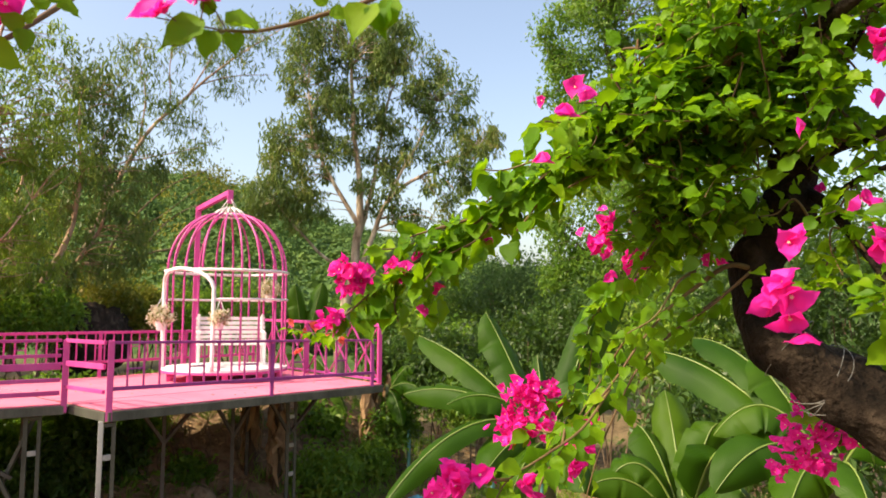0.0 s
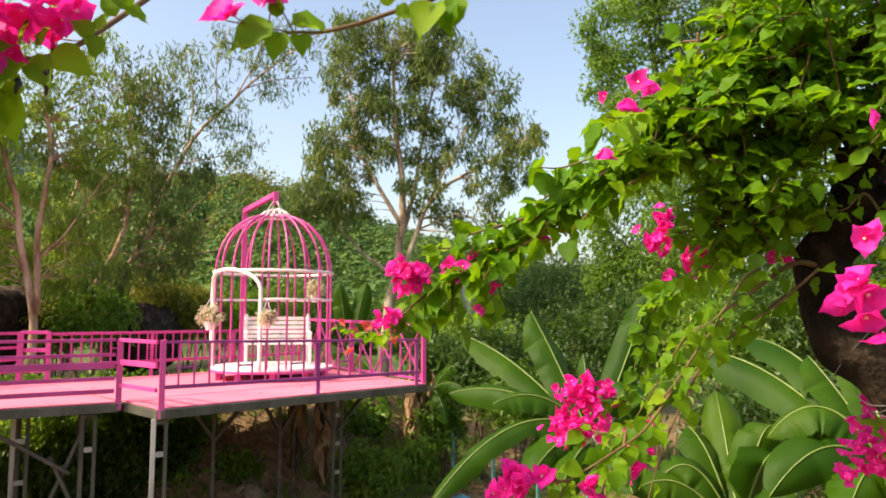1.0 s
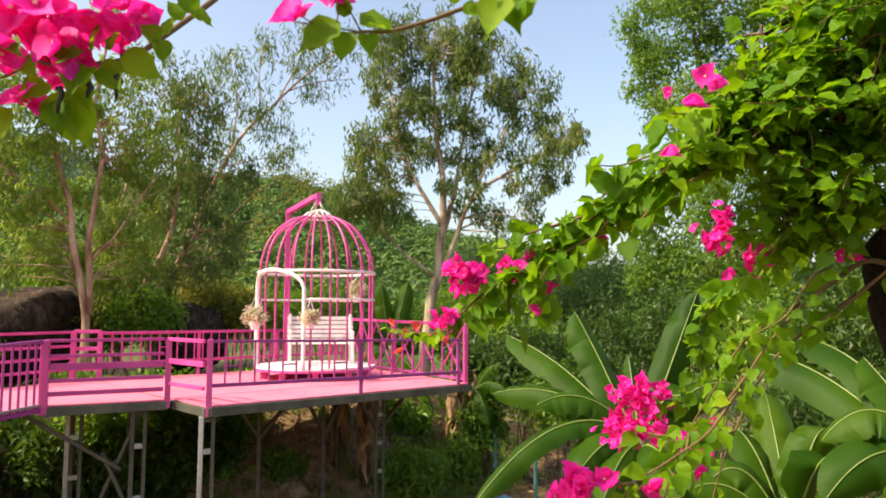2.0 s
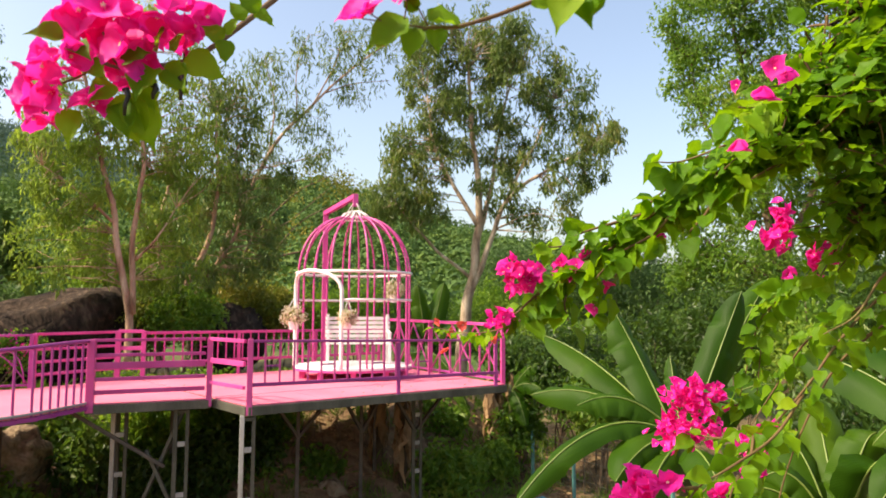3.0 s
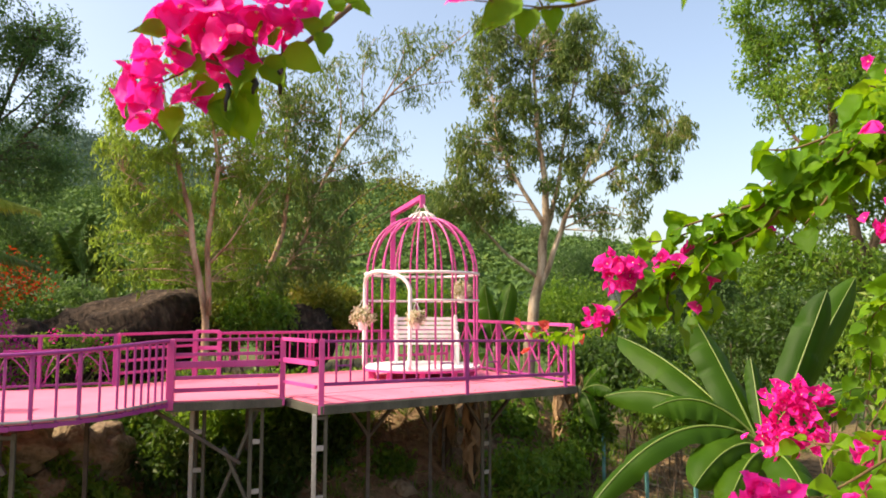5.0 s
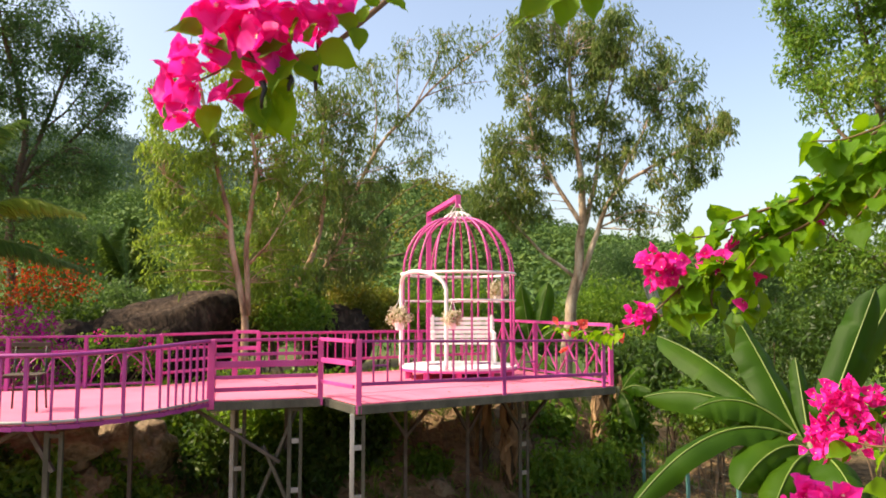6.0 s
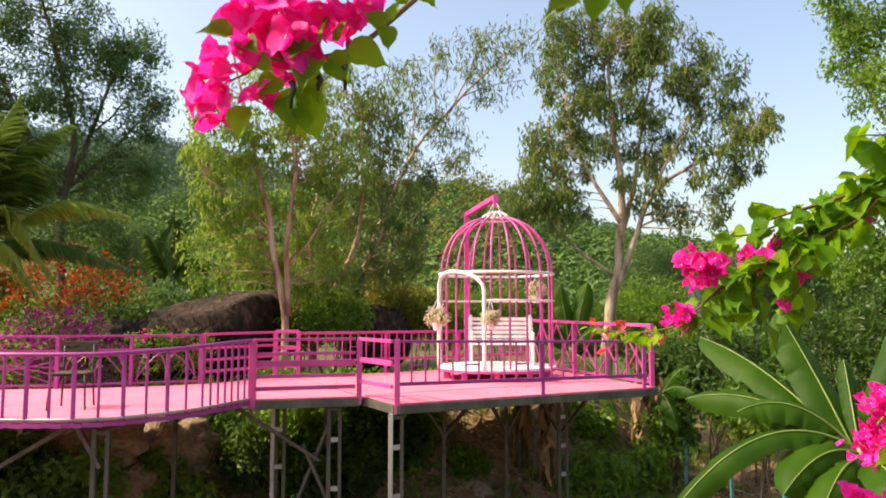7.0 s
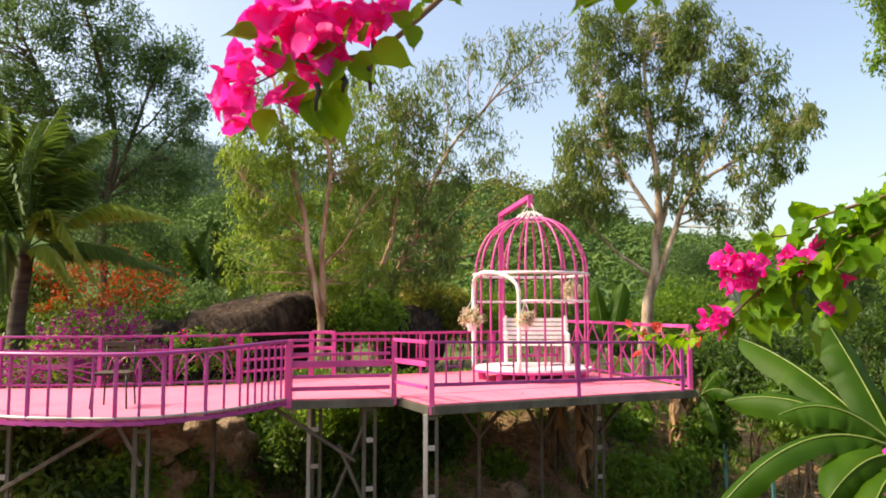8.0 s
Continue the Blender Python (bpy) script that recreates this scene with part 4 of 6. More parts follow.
tree("sparse_tree", "thin leaning tree with bare grey branches and sparse leaves", [
    ([(-2.37, 24.89, -0.06), (-1.24, 24.97, 3.59), (-0.04, 25.00, 6.35), (1.10, 24.98, 7.90), (2.78, 24.85, 9.62), (4.62, 24.57, 11.07)], 0.13, 0.02),
    ([(0.04, 25.00, 6.45), (0.16, 25.00, 8.15), (-0.18, 25.00, 9.87)], 0.05, 0.012), ([(1.50, 24.96, 8.34), (2.19, 24.90, 9.74), (2.40, 24.88, 10.95)], 0.045, 0.01),
    ([(1.89, 24.93, 8.73), (2.89, 25.03, 9.17), (4.08, 24.97, 9.35)], 0.035, 0.01), ([(0.91, 24.98, 7.74), (0.92, 25.08, 9.59), (1.32, 25.07, 10.81)], 0.035, 0.01),
    ([(-0.27, 25.00, 5.95), (1.09, 24.78, 6.30), (2.24, 24.60, 6.66)], 0.04, 0.01),
], [
    ((-0.12, 25.00, 9.36), (0.7, 0.7, 0.75), 22), ((1.71, 24.94, 10.36), (1.1, 0.9, 0.8), 26), ((3.47, 24.76, 10.60), (1.2, 0.9, 0.6), 30), ((1.30, 24.97, 7.74), (0.9, 0.8, 0.6), 24), ((3.07, 24.81, 9.10), (1.1, 0.9, 0.8), 26),
    ((1.86, 24.73, 6.49), (0.7, 0.7, 0.6), 18), ((0.71, 24.99, 8.55), (0.8, 0.8, 0.8), 16), ((-0.08, 25.00, 6.75), (0.7, 0.7, 0.6), 20),
], REDBARK, GUMLEAF, 14, 30, 0.42, 0.24, 0.045, 0.8, 0.012)

tree("bare_tree", "low spreading tree with twisted dark branches and thin foliage", [
    ([(-1.48, 22.95, -0.31), (-0.96, 22.98, 2.15), (0.11, 23.00, 2.78), (1.17, 22.77, 3.06)], 0.12, 0.03), ([(-0.87, 22.98, 2.33), (-0.25, 23.00, 3.58), (0.83, 22.99, 4.85), (2.17, 22.90, 5.56)], 0.07, 0.012),
    ([(-0.25, 23.00, 3.58), (0.64, 22.99, 3.94), (2.08, 22.91, 5.20)], 0.04, 0.01), ([(0.11, 23.00, 2.78), (1.00, 22.98, 3.94), (2.61, 22.85, 4.83)], 0.05, 0.01),
], [((1.19, 22.97, 5.21), (1.4, 1.0, 0.5), 26), ((2.26, 22.89, 5.19), (0.7, 0.7, 0.45), 16), ((0.64, 22.99, 3.58), (1.1, 0.9, 0.6), 26), ((-0.25, 23.00, 2.69), (1.0, 0.9, 0.5), 24)], BROWNBARK, YELLOWLEAF, 15, 24, 0.4, 0.11, 0.06, 0.3, 0.012)

tree("spreading_tree", "large spreading tree with grey-green foliage and dark limbs", [
    ([(-11.19, 24.57, -0.42), (-11.44, 24.46, 3.35), (-11.35, 24.50, 5.47), (-11.20, 24.57, 7.24), (-11.76, 24.31, 9.73), (-12.21, 24.08, 11.63)], 0.24, 0.05),
    ([(-11.37, 24.49, 5.18), (-10.71, 24.78, 7.30), (-10.26, 24.98, 8.95), (-9.70, 25.20, 10.45)], 0.13, 0.03), ([(-11.30, 24.52, 5.28), (-10.28, 24.75, 6.40), (-9.30, 24.92, 7.53), (-8.68, 25.04, 8.36)], 0.10, 0.03),
    ([(-11.42, 24.46, 4.89), (-12.51, 23.92, 7.28), (-13.46, 23.41, 9.42), (-14.07, 23.05, 10.99)], 0.14, 0.03), ([(-10.71, 24.79, 7.20), (-10.09, 25.37, 8.25), (-9.66, 25.75, 9.40)], 0.06, 0.02),
], [
    ((-13.77, 23.23, 10.30), (1.9, 1.7, 1.7), 100), ((-12.19, 24.09, 11.23), (2.1, 1.8, 1.4), 110), ((-11.12, 24.60, 9.84), (1.5, 1.4, 1.0), 60), ((-9.69, 25.20, 10.04), (1.1, 1.2, 1.2), 66), ((-9.09, 25.11, 7.98), (0.9, 1.0, 1.1), 48),
    ((-9.67, 25.00, 5.75), (1.4, 1.2, 0.8), 60), ((-12.70, 23.83, 8.40), (1.7, 1.4, 1.0), 76), ((-11.46, 24.45, 8.00), (1.1, 1.1, 0.7), 26), ((-13.67, 23.28, 7.68), (1.4, 1.4, 1.2), 56), ((-12.76, 23.79, 5.92), (1.8, 1.4, 1.1), 66),
    ((-13.15, 23.58, 12.98), (2.8, 2.0, 1.2), 90), ((-15.03, 22.43, 8.89), (1.6, 1.8, 2.6), 80), ((-10.61, 24.83, 6.71), (1.1, 1.0, 0.8), 20), ((-11.50, 24.43, 4.30), (2.3, 1.2, 0.8), 60),
], BROWNBARK, DARKLEAF, 16, 88, 0.5, 0.17, 0.058, 0.35, 0.024, keep=0.5)

tree("broad_tree", "tall bushy tree with bright sunlit green leaves", [
    ([(12.54, 15.55, -0.98), (12.48, 15.60, 1.96), (12.17, 15.83, 4.54), (11.97, 15.98, 6.88), (11.64, 16.22, 9.45)], 0.24, 0.04), ([(12.43, 15.64, 2.26), (13.30, 14.91, 4.93), (13.88, 14.39, 7.88)], 0.15, 0.04),
    ([(12.17, 15.83, 4.54), (11.22, 16.51, 5.84), (10.86, 16.74, 7.76)], 0.09, 0.02), ([(12.48, 15.60, 1.96), (11.37, 16.29, 2.73), (10.70, 16.61, 3.34)], 0.07, 0.02),
], [
    ((11.32, 16.44, 8.92), (1.3, 1.4, 1.2), 80), ((10.86, 16.74, 7.76), (0.7, 0.9, 0.8), 34), ((12.62, 15.49, 10.12), (2.3, 2.0, 1.5), 120), ((11.85, 16.07, 6.58), (1.4, 1.4, 1.3), 80), ((13.38, 15.11, 7.74), (1.9, 1.8, 1.8), 120),
    ((12.05, 15.92, 4.40), (1.5, 1.3, 1.1), 80), ((11.01, 16.53, 3.35), (0.95, 0.9, 0.8), 46), ((11.91, 16.03, 2.42), (1.5, 1.2, 0.7), 60), ((14.01, 14.67, 4.48), (1.9, 1.6, 1.7), 90), ((14.92, 14.05, 8.22), (1.9, 1.8, 2.2), 100),
    ((10.67, 16.86, 2.44), (0.7, 0.8, 0.4), 22),
], BROWNBARK, MIDLEAF, 17, 88, 0.45, 0.15, 0.06, 0.4, 0.018)


# ---- shrubs ----
def shrub(label, c, radii, n, leaf, seed, per=34, length=0.11, width=0.055, droop=0.25, name="shrub", stems=5, spread=None, flowers=None, share=0.4):
    """A bush: several stems from the ground, clumps of leaves, and clumps of flowers where given."""
    rng = np.random.default_rng(seed)
    c = Vector(c)
    foot = Vector((c.x, c.y, ground_z(c.x, c.y) - 0.05))
    th = thing(name, label, "shrub", at=foot)
    cent = blob_points(c, radii, n, rng, 0.35)
    t = Tubes()
    for k in range(stems):
        q = Vector(cent[rng.integers(len(cent))]) - foot
        s = Vector((rng.normal() * 0.12, rng.normal() * 0.12, 0))
        t.add(spline([s, s.lerp(q, 0.5) + Vector(rng.normal(size=3) * 0.08), q], 4), 0.025, 0.006, 5)
    t.make("stem", BROWNBARK, th)
    v, f = clump_leaves(cent, per, (spread or 0.4 * min(radii)) * rng.uniform(0.7, 1.3, n), length, width, droop, rng)
    solid("foliage", v - np.array(foot), f, leaf, th)
    if flowers:
        top = cent[rng.permutation(n)[:int(n * share)]] + np.array((0, -0.05, 0.06))
        v, f = clump_leaves(top, 26, (spread or 0.4 * min(radii)) * 0.8, 0.075, 0.06, 0.0, rng)
        solid("blossom", v - np.array(foot), f, flowers, th)
    return th


shrub("shrub with bright orange blossom beside the palm", (-8.35, 18.17, 1.96), (2.0, 1.2, 0.8), 100, SHADELEAF, 21, 14, 0.12, 0.06, flowers=ORANGE, share=1.0, name="flowering_shrub")
shrub("small shrub with fading yellow-orange blossom", (-8.55, 16.97, 1.13), (0.9, 0.8, 0.45), 34, YELLOWLEAF, 22, 26, flowers=ORANGE, share=0.4, name="flowering_shrub")
shrub("magenta flowering bush behind the railing", (-6.91, 14.99, 0.80), (0.85, 0.8, 0.5), 50, MIDLEAF, 23, 22, flowers=MAGENTA, share=0.95, name="flowering_shrub")
shrub("magenta flowering bush in front of the rocks", (-7.44, 13.60, 0.22), (1.2, 0.8, 0.6), 60, MIDLEAF, 24, 24, flowers=MAGENTA, share=0.95, name="flowering_shrub")
shrub("magenta flowering bush below the railing", (-6.06, 14.27, 0.17), (1.1, 0.8, 0.5), 50, MIDLEAF, 25, 24, flowers=MAGENTA, share=0.85, name="flowering_shrub")
shrub("low green bush with a few pink flowers", (-5.26, 16.17, 0.40), (1.1, 0.7, 0.4), 44, MIDLEAF, 26, 30, flowers=BRACT, share=0.2, name="flowering_shrub")
BUSHES = [
    ((-10.51, 17.60, 1.33), (1.3, 1.0, 1.2), 70, SHADELEAF, "dense deep green bush behind the palm"), ((-8.61, 16.37, 0.64), (1.0, 0.7, 0.5), 44, SHADELEAF, "low deep green bush among the flowers"), ((-7.33, 19.68, 0.81), (1.0, 0.8, 0.7), 44, SHADELEAF, "deep green bush beside the boulder"),
    ((-0.73, 21.49, 1.35), (1.1, 0.9, 0.7), 60, YELLOWLEAF, "yellowing bush with autumn-tinted leaves"), ((0.27, 21.50, 1.10), (0.9, 0.9, 0.7), 50, YELLOWLEAF, "yellowing bush with autumn-tinted leaves"),
    ((-1.95, 18.90, 1.12), (0.9, 0.7, 0.6), 46, MIDLEAF, "green bush with narrow sunlit leaves"), ((-2.85, 19.09, 0.90), (0.8, 0.7, 0.6), 40, YELLOWLEAF, "green bush flecked with yellow flowers"),
    ((-4.16, 21.60, 2.10), (0.9, 0.8, 0.9), 56, MIDLEAF, "sunlit green bush above the boulder"),
    ((-9.57, 26.31, 2.90), (1.3, 1.2, 1.3), 80, DARKLEAF, "dense dark green bush"), ((-11.02, 26.82, 3.55), (1.3, 1.3, 1.2), 60, DARKLEAF, "dense dark green bush"),
    ((-7.13, 20.81, 1.43), (1.0, 0.9, 0.7), 44, DARKLEAF, "dense dark green bush"), ((-12.18, 20.68, 1.11), (1.6, 1.2, 1.2), 60, DARKLEAF, "dense dark green bush"),
    ((1.34, 22.96, 1.09), (1.3, 1.0, 0.9), 54, MIDLEAF, "green bush behind the birdcage"), ((2.87, 23.83, 1.08), (1.3, 1.0, 0.9), 54, MIDLEAF, "green bush behind the birdcage"),
    ((-1.55, 23.95, 1.82), (1.4, 1.0, 1.0), 54, DARKLEAF, "shaded bush under the gum trees"),
    ((4.29, 24.63, 1.08), (1.2, 1.0, 1.1), 50, DARKLEAF, "dense dark green bush"), ((8.95, 26.53, 2.29), (1.6, 1.4, 1.5), 90, DARKLEAF, "rounded dark green tree crown in the valley"),
    ((7.47, 23.86, 1.08), (1.4, 1.1, 1.0), 60, MIDLEAF, "green bush behind the crossed railing"), ((9.45, 24.22, 1.08), (1.6, 1.2, 1.1), 70, MIDLEAF, "green bush on the valley side"),
    ((7.72, 18.45, -0.00), (1.5, 1.0, 1.0), 66, MIDLEAF, "olive green bush on the valley side"), ((5.71, 16.01, -0.08), (0.8, 0.8, 0.8), 44, SHADELEAF, "green bush beside the deck corner"),
    ((11.00, 22.45, 1.09), (1.7, 1.3, 1.3), 76, SHADELEAF, "green bush on the valley side"), ((7.87, 16.19, -0.34), (1.3, 1.0, 0.9), 60, MIDLEAF, "olive green bush near the fence"),
    ((11.74, 20.93, 1.75), (1.6, 1.3, 1.3), 76, DARKLEAF, "dense dark green bush"), ((9.03, 15.57, 0.19), (1.4, 1.1, 1.1), 66, SHADELEAF, "green bush on the valley side"),
    ((13.53, 26.71, 1.43), (1.6, 1.4, 1.2), 60, SHADELEAF, "rounded green bush on the slope, leaves toned dark for shade"), ((14.33, 24.00, 0.99), (1.8, 1.4, 1.2), 66, SHADELEAF, "rounded green bush on the slope, leaves toned dark for shade"),
    ((10.02, 13.69, 0.85), (1.3, 1.0, 0.9), 60, SHADELEAF, "green bush behind the banana plants"), ((10.51, 12.04, 0.65), (1.4, 1.0, 1.0), 66, MIDLEAF, "olive green bush behind the banana plants"),
    ((11.62, 10.99, 1.12), (1.5, 1.0, 1.2), 70, SHADELEAF, "green bush behind the banana plants"), ((11.89, 9.17, 1.33), (1.5, 1.0, 1.3), 70, SHADELEAF, "green bush behind the banana plants"),
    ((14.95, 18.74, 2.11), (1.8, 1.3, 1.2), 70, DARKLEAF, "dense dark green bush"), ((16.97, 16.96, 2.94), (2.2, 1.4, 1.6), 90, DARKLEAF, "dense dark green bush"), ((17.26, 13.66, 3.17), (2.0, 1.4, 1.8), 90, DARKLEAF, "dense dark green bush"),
    ((8.19, 8.75, -0.56), (1.3, 0.8, 0.7), 50, SHADELEAF, "low green bush on the valley floor"), ((8.50, 7.00, -0.47), (1.2, 0.8, 0.8), 50, SHADELEAF, "low green bush on the valley floor"),
    ((6.46, 15.11, 0.09), (0.9, 0.8, 0.8), 50, SHADELEAF, "green bush beside the deck corner"), ((6.94, 14.35, -0.60), (0.9, 0.8, 0.6), 40, MIDLEAF, "olive green bush near the fence"),
]
for k, (c, rad, n, lf, lab) in enumerate(BUSHES):
    shrub(lab, c, rad, int(n * 1.3), lf, 40 + k, 46, 0.15, 0.07, 0.3, spread=0.34 * max(rad))
LOW = [
    ((-5.55, 10.87, -1.08), (0.65, 0.5, 0.45), 46), ((-4.66, 10.84, -1.23), (0.6, 0.5, 0.4), 40), ((-4.11, 12.23, -1.37), (0.45, 0.4, 0.4), 30), ((-2.77, 13.32, -1.26), (0.5, 0.5, 0.45), 36), ((-2.19, 14.13, -0.88), (0.6, 0.5, 0.4), 40),
    ((-1.04, 14.56, -0.84), (0.7, 0.5, 0.45), 46), ((-0.98, 13.77, -1.55), (0.6, 0.5, 0.5), 42), ((0.19, 15.20, -0.99), (0.6, 0.5, 0.4), 40), ((0.07, 14.60, -1.93), (0.5, 0.5, 0.4), 30), ((-1.85, 13.27, -1.74), (0.5, 0.5, 0.4), 32),
    ((-4.64, 13.42, -0.88), (0.5, 0.4, 0.4), 30), ((-3.70, 14.54, -0.94), (0.7, 0.5, 0.4), 36), ((-6.32, 10.90, -0.80), (0.6, 0.5, 0.6), 40), ((3.65, 14.34, -1.98), (0.7, 0.6, 0.45), 44), ((3.86, 16.04, -1.29), (0.6, 0.5, 0.5), 36),
    ((-5.00, 10.60, -1.45), (0.6, 0.4, 0.35), 40), ((-3.60, 11.90, -1.75), (0.5, 0.4, 0.35), 34), ((-1.60, 14.20, -1.20), (0.7, 0.4, 0.45), 44), ((-0.40, 14.40, -1.30), (0.7, 0.4, 0.45), 44), ((1.10, 14.60, -1.85), (0.5, 0.4, 0.35), 34),
    ((0.58, 16.49, -0.50), (0.8, 0.5, 0.4), 36), ((2.07, 16.37, -1.34), (0.7, 0.5, 0.5), 30), ((5.48, 15.46, -1.20), (0.6, 0.5, 0.5), 36), ((4.69, 14.88, -1.88), (0.5, 0.5, 0.35), 26), ((-7.22, 12.58, -0.74), (0.9, 0.5, 0.5), 40), ((-2.73, 15.97, -0.44), (0.9, 0.5, 0.4), 40), ((-1.18, 16.46, -0.49), (0.8, 0.5, 0.4), 40),
]
for k, (c, rad, n) in enumerate(LOW):
    shrub("leafy green bush growing on the shaded earth bank", c, rad, int(n * 1.5), MIDLEAF if k % 3 else SHADELEAF, 90 + k, 30, 0.15, 0.085, 0.3, spread=0.5 * min(rad), name="bank_shrub")


# ---- banana plants ----
def banana_leaf(th, base, tip, width, rise, seed, lean=0.4, label=""):
    """One long strap-shaped blade with a pale midrib: both halves hang from it, edges wavy and torn along the veins; base and tip relative to the plant."""
    rng = np.random.default_rng(seed)
    base, tip = Vector(base), Vector(tip)
    n = 44
    mid = base.lerp(tip, 0.5) + Z * rise
    path = [base * (1 - u) ** 2 + mid * (2 * u * (1 - u)) + tip * u * u for u in [i / n for i in range(n + 1)]]
    face = Vector((-0.15 * lean + 0.2 * rng.normal(), -0.6 + 0.15 * rng.normal(), 0.75 + 0.2 * rng.normal()))
    stalk = 0.16
    v, f = [], []
    for sgn in (-1, 1):
        start = len(v)
        cut = 0.0
        hang = rng.uniform(0.35, 0.8)
        for i, p in enumerate(path):
            u = i / n
            d = (path[min(i + 1, n)] - path[max(i - 1, 0)]).normalized()
            s = d.cross(face).normalized()
            up = s.cross(d)
            e = max(0.0, (u - stalk) / (1 - stalk))
            w = width * 0.5 * min(1, (e / 0.14) ** 0.7) * (max(0.0, 1 - max(0, (e - 0.62) / 0.38) ** 2.4)) ** 0.7 if e > 0 else 0.0
            if rng.uniform() < 0.08:
                cut = rng.uniform(0.1, 0.4)
            for k, q in enumerate((0.0, 0.35, 0.7, 1.0)):
                wave = 0.03 * width * math.sin(i * 0.55 + seed) * q + 0.006 * width * rng.normal() * q
                pleat = 0.008 * width * (1 if i % 2 else -1) * q * (1 if w > 0 else 0)
                lift = (0.10 * q - (hang + 0.25 * u + cut) * q * q) * w
                v.append(p + s * (sgn * w * q * (1 - 0.25 * cut)) + up * (lift + wave + pleat) - Z * (0.25 * cut * q * w))
            cut *= 0.6
            if i:
                a = start + (i - 1) * 4
                for k in range(3):
                    quad = (a + k, a + k + 1, a + k + 5, a + k + 4)
                    f.append(quad if sgn > 0 else quad[::-1])
    lf = solid("leaf", [tuple(q) for q in v], f, BANANA, th, label, True)
    lay = lf.data.uv_layers.new(name="blade")
    for lp in lf.data.loops:
        row, col = divmod(lp.vertex_index % (4 * (n + 1)), 4)
        lay.data[lp.index].uv = (row / n * (tip - base).length + 0.12 * col / 3, col / 3 * 0.3)
    t = Tubes()
    t.add([p + Vector((0, -0.004, 0.004)) for p in path], 0.012, 0.003, 6)
    t.make("midrib", MIDRIB, lf)
    return lf


def banana(label, foot_xy, crown, tips, seed, stem_r=0.1, width=0.37):
    foot = Vector((foot_xy[0], foot_xy[1], ground_z(*foot_xy) - 0.05))
    crown = Vector(crown)
    th = thing("banana_plant", label, "banana plant", "banana plants", at=foot)
    t = Tubes()
    t.add([v - foot for v in spline([foot, foot.lerp(crown, 0.5) + Vector((0.05, 0, 0)), crown + Z * 0.12], 5)], stem_r, stem_r * 0.5, 12, 0.08)
    t.make("stem", BANANASTEM, th)
    for k, (tip, rise, w, lean) in enumerate(tips):
        banana_leaf(th, crown - foot + Vector((0, 0, -0.10 + 0.03 * (k % 5))), Vector(tip) - foot, width * w, rise, seed + k, lean)
    return th


banana("banana plant with large arching green leaves", (3.59, 5.73), (3.59, 5.73, 0.11), [((3.32, 6.45, 1.24), 0.1, 1.0, 0.5), ((2.82, 7.00, 0.99), 0.28, 0.95, 0.4), ((2.49, 6.55, 0.45), 0.42, 0.8, 0.6), ((2.68, 5.92, 0.42), 0.42, 0.8, 0.9), ((2.04, 5.79, -0.38), 0.75, 0.7, 0.5), ((3.70, 6.10, 0.83), 0.05, 0.4, 0.6), ((4.18, 5.68, 1.43), 0.0, 0.8, -0.3), ((4.66, 5.94, 1.56), 0.05, 0.8, -0.4), ((2.79, 5.43, -0.12), 0.3, 0.9, 0.8), ((3.82, 5.27, 0.49), 0.35, 0.9, -0.5), ((4.33, 5.40, 0.61), 0.4, 0.9, -0.4), ((3.43, 4.91, -0.18), 0.3, 0.9, -0.3), ((2.92, 5.20, -0.26), 0.25, 0.8, 0.4)], 200)
banana("banana plant with broad drooping leaves in the shade", (4.80, 3.74), (4.80, 3.74, 0.09), [((4.32, 5.19, 0.91), 0.45, 1.0, 0.6), ((4.12, 4.22, 0.33), 0.75, 0.95, 0.6), ((3.87, 3.95, -0.01), 0.6, 0.95, 0.4), ((4.73, 4.41, 0.90), 0.1, 0.9, 0.2), ((5.02, 4.26, 1.04), 0.05, 0.9, -0.2), ((5.15, 3.58, 0.66), 0.35, 1.0, -0.5), ((4.04, 3.48, -0.03), 0.45, 0.95, 0.3), ((5.00, 3.20, 0.33), 0.5, 1.0, -0.4), ((4.67, 5.03, 1.02), 0.5, 0.9, 0.6), ((4.35, 3.14, 0.04), 0.3, 0.9, -0.3)], 230)
banana("young banana plant on the valley floor", (4.32, 4.76), (4.32, 4.76, -0.53), [((4.25, 5.29, 0.25), 0.35, 0.95, 0.6), ((3.80, 5.04, -0.10), 0.6, 0.95, 0.5), ((4.65, 4.70, 0.32), 0.5, 0.9, -0.5), ((4.51, 4.36, 0.11), 0.6, 0.95, -0.5), ((4.65, 5.40, 0.53), 0.2, 0.9, 0.4), ((3.52, 5.07, -0.22), 0.55, 0.85, 0.5), ((4.22, 4.02, -0.08), 0.5, 0.9, -0.4), ((4.63, 4.93, 0.05), 0.2, 0.8, 0.1)], 245, 0.08)
banana("banana plant with upright leaves behind the deck", XY((3.81, 17.08, 0.09)), (3.81, 17.08, 0.28), [
    ((3.57, 17.13, 1.86), 0.05, 0.9, 0.3), ((4.22, 17.09, 1.92), 0.05, 0.9, 0.3), ((3.24, 17.10, 1.13), 0.15, 0.8, 0.3), ((4.57, 15.96, -1.10), 0.6, 0.8, 0.3), ((4.48, 16.81, 0.88), 0.2, 0.8, 0.3), ((2.93, 16.95, -0.03), 0.3, 0.7, 0.3)], 270, 0.11, 0.5)
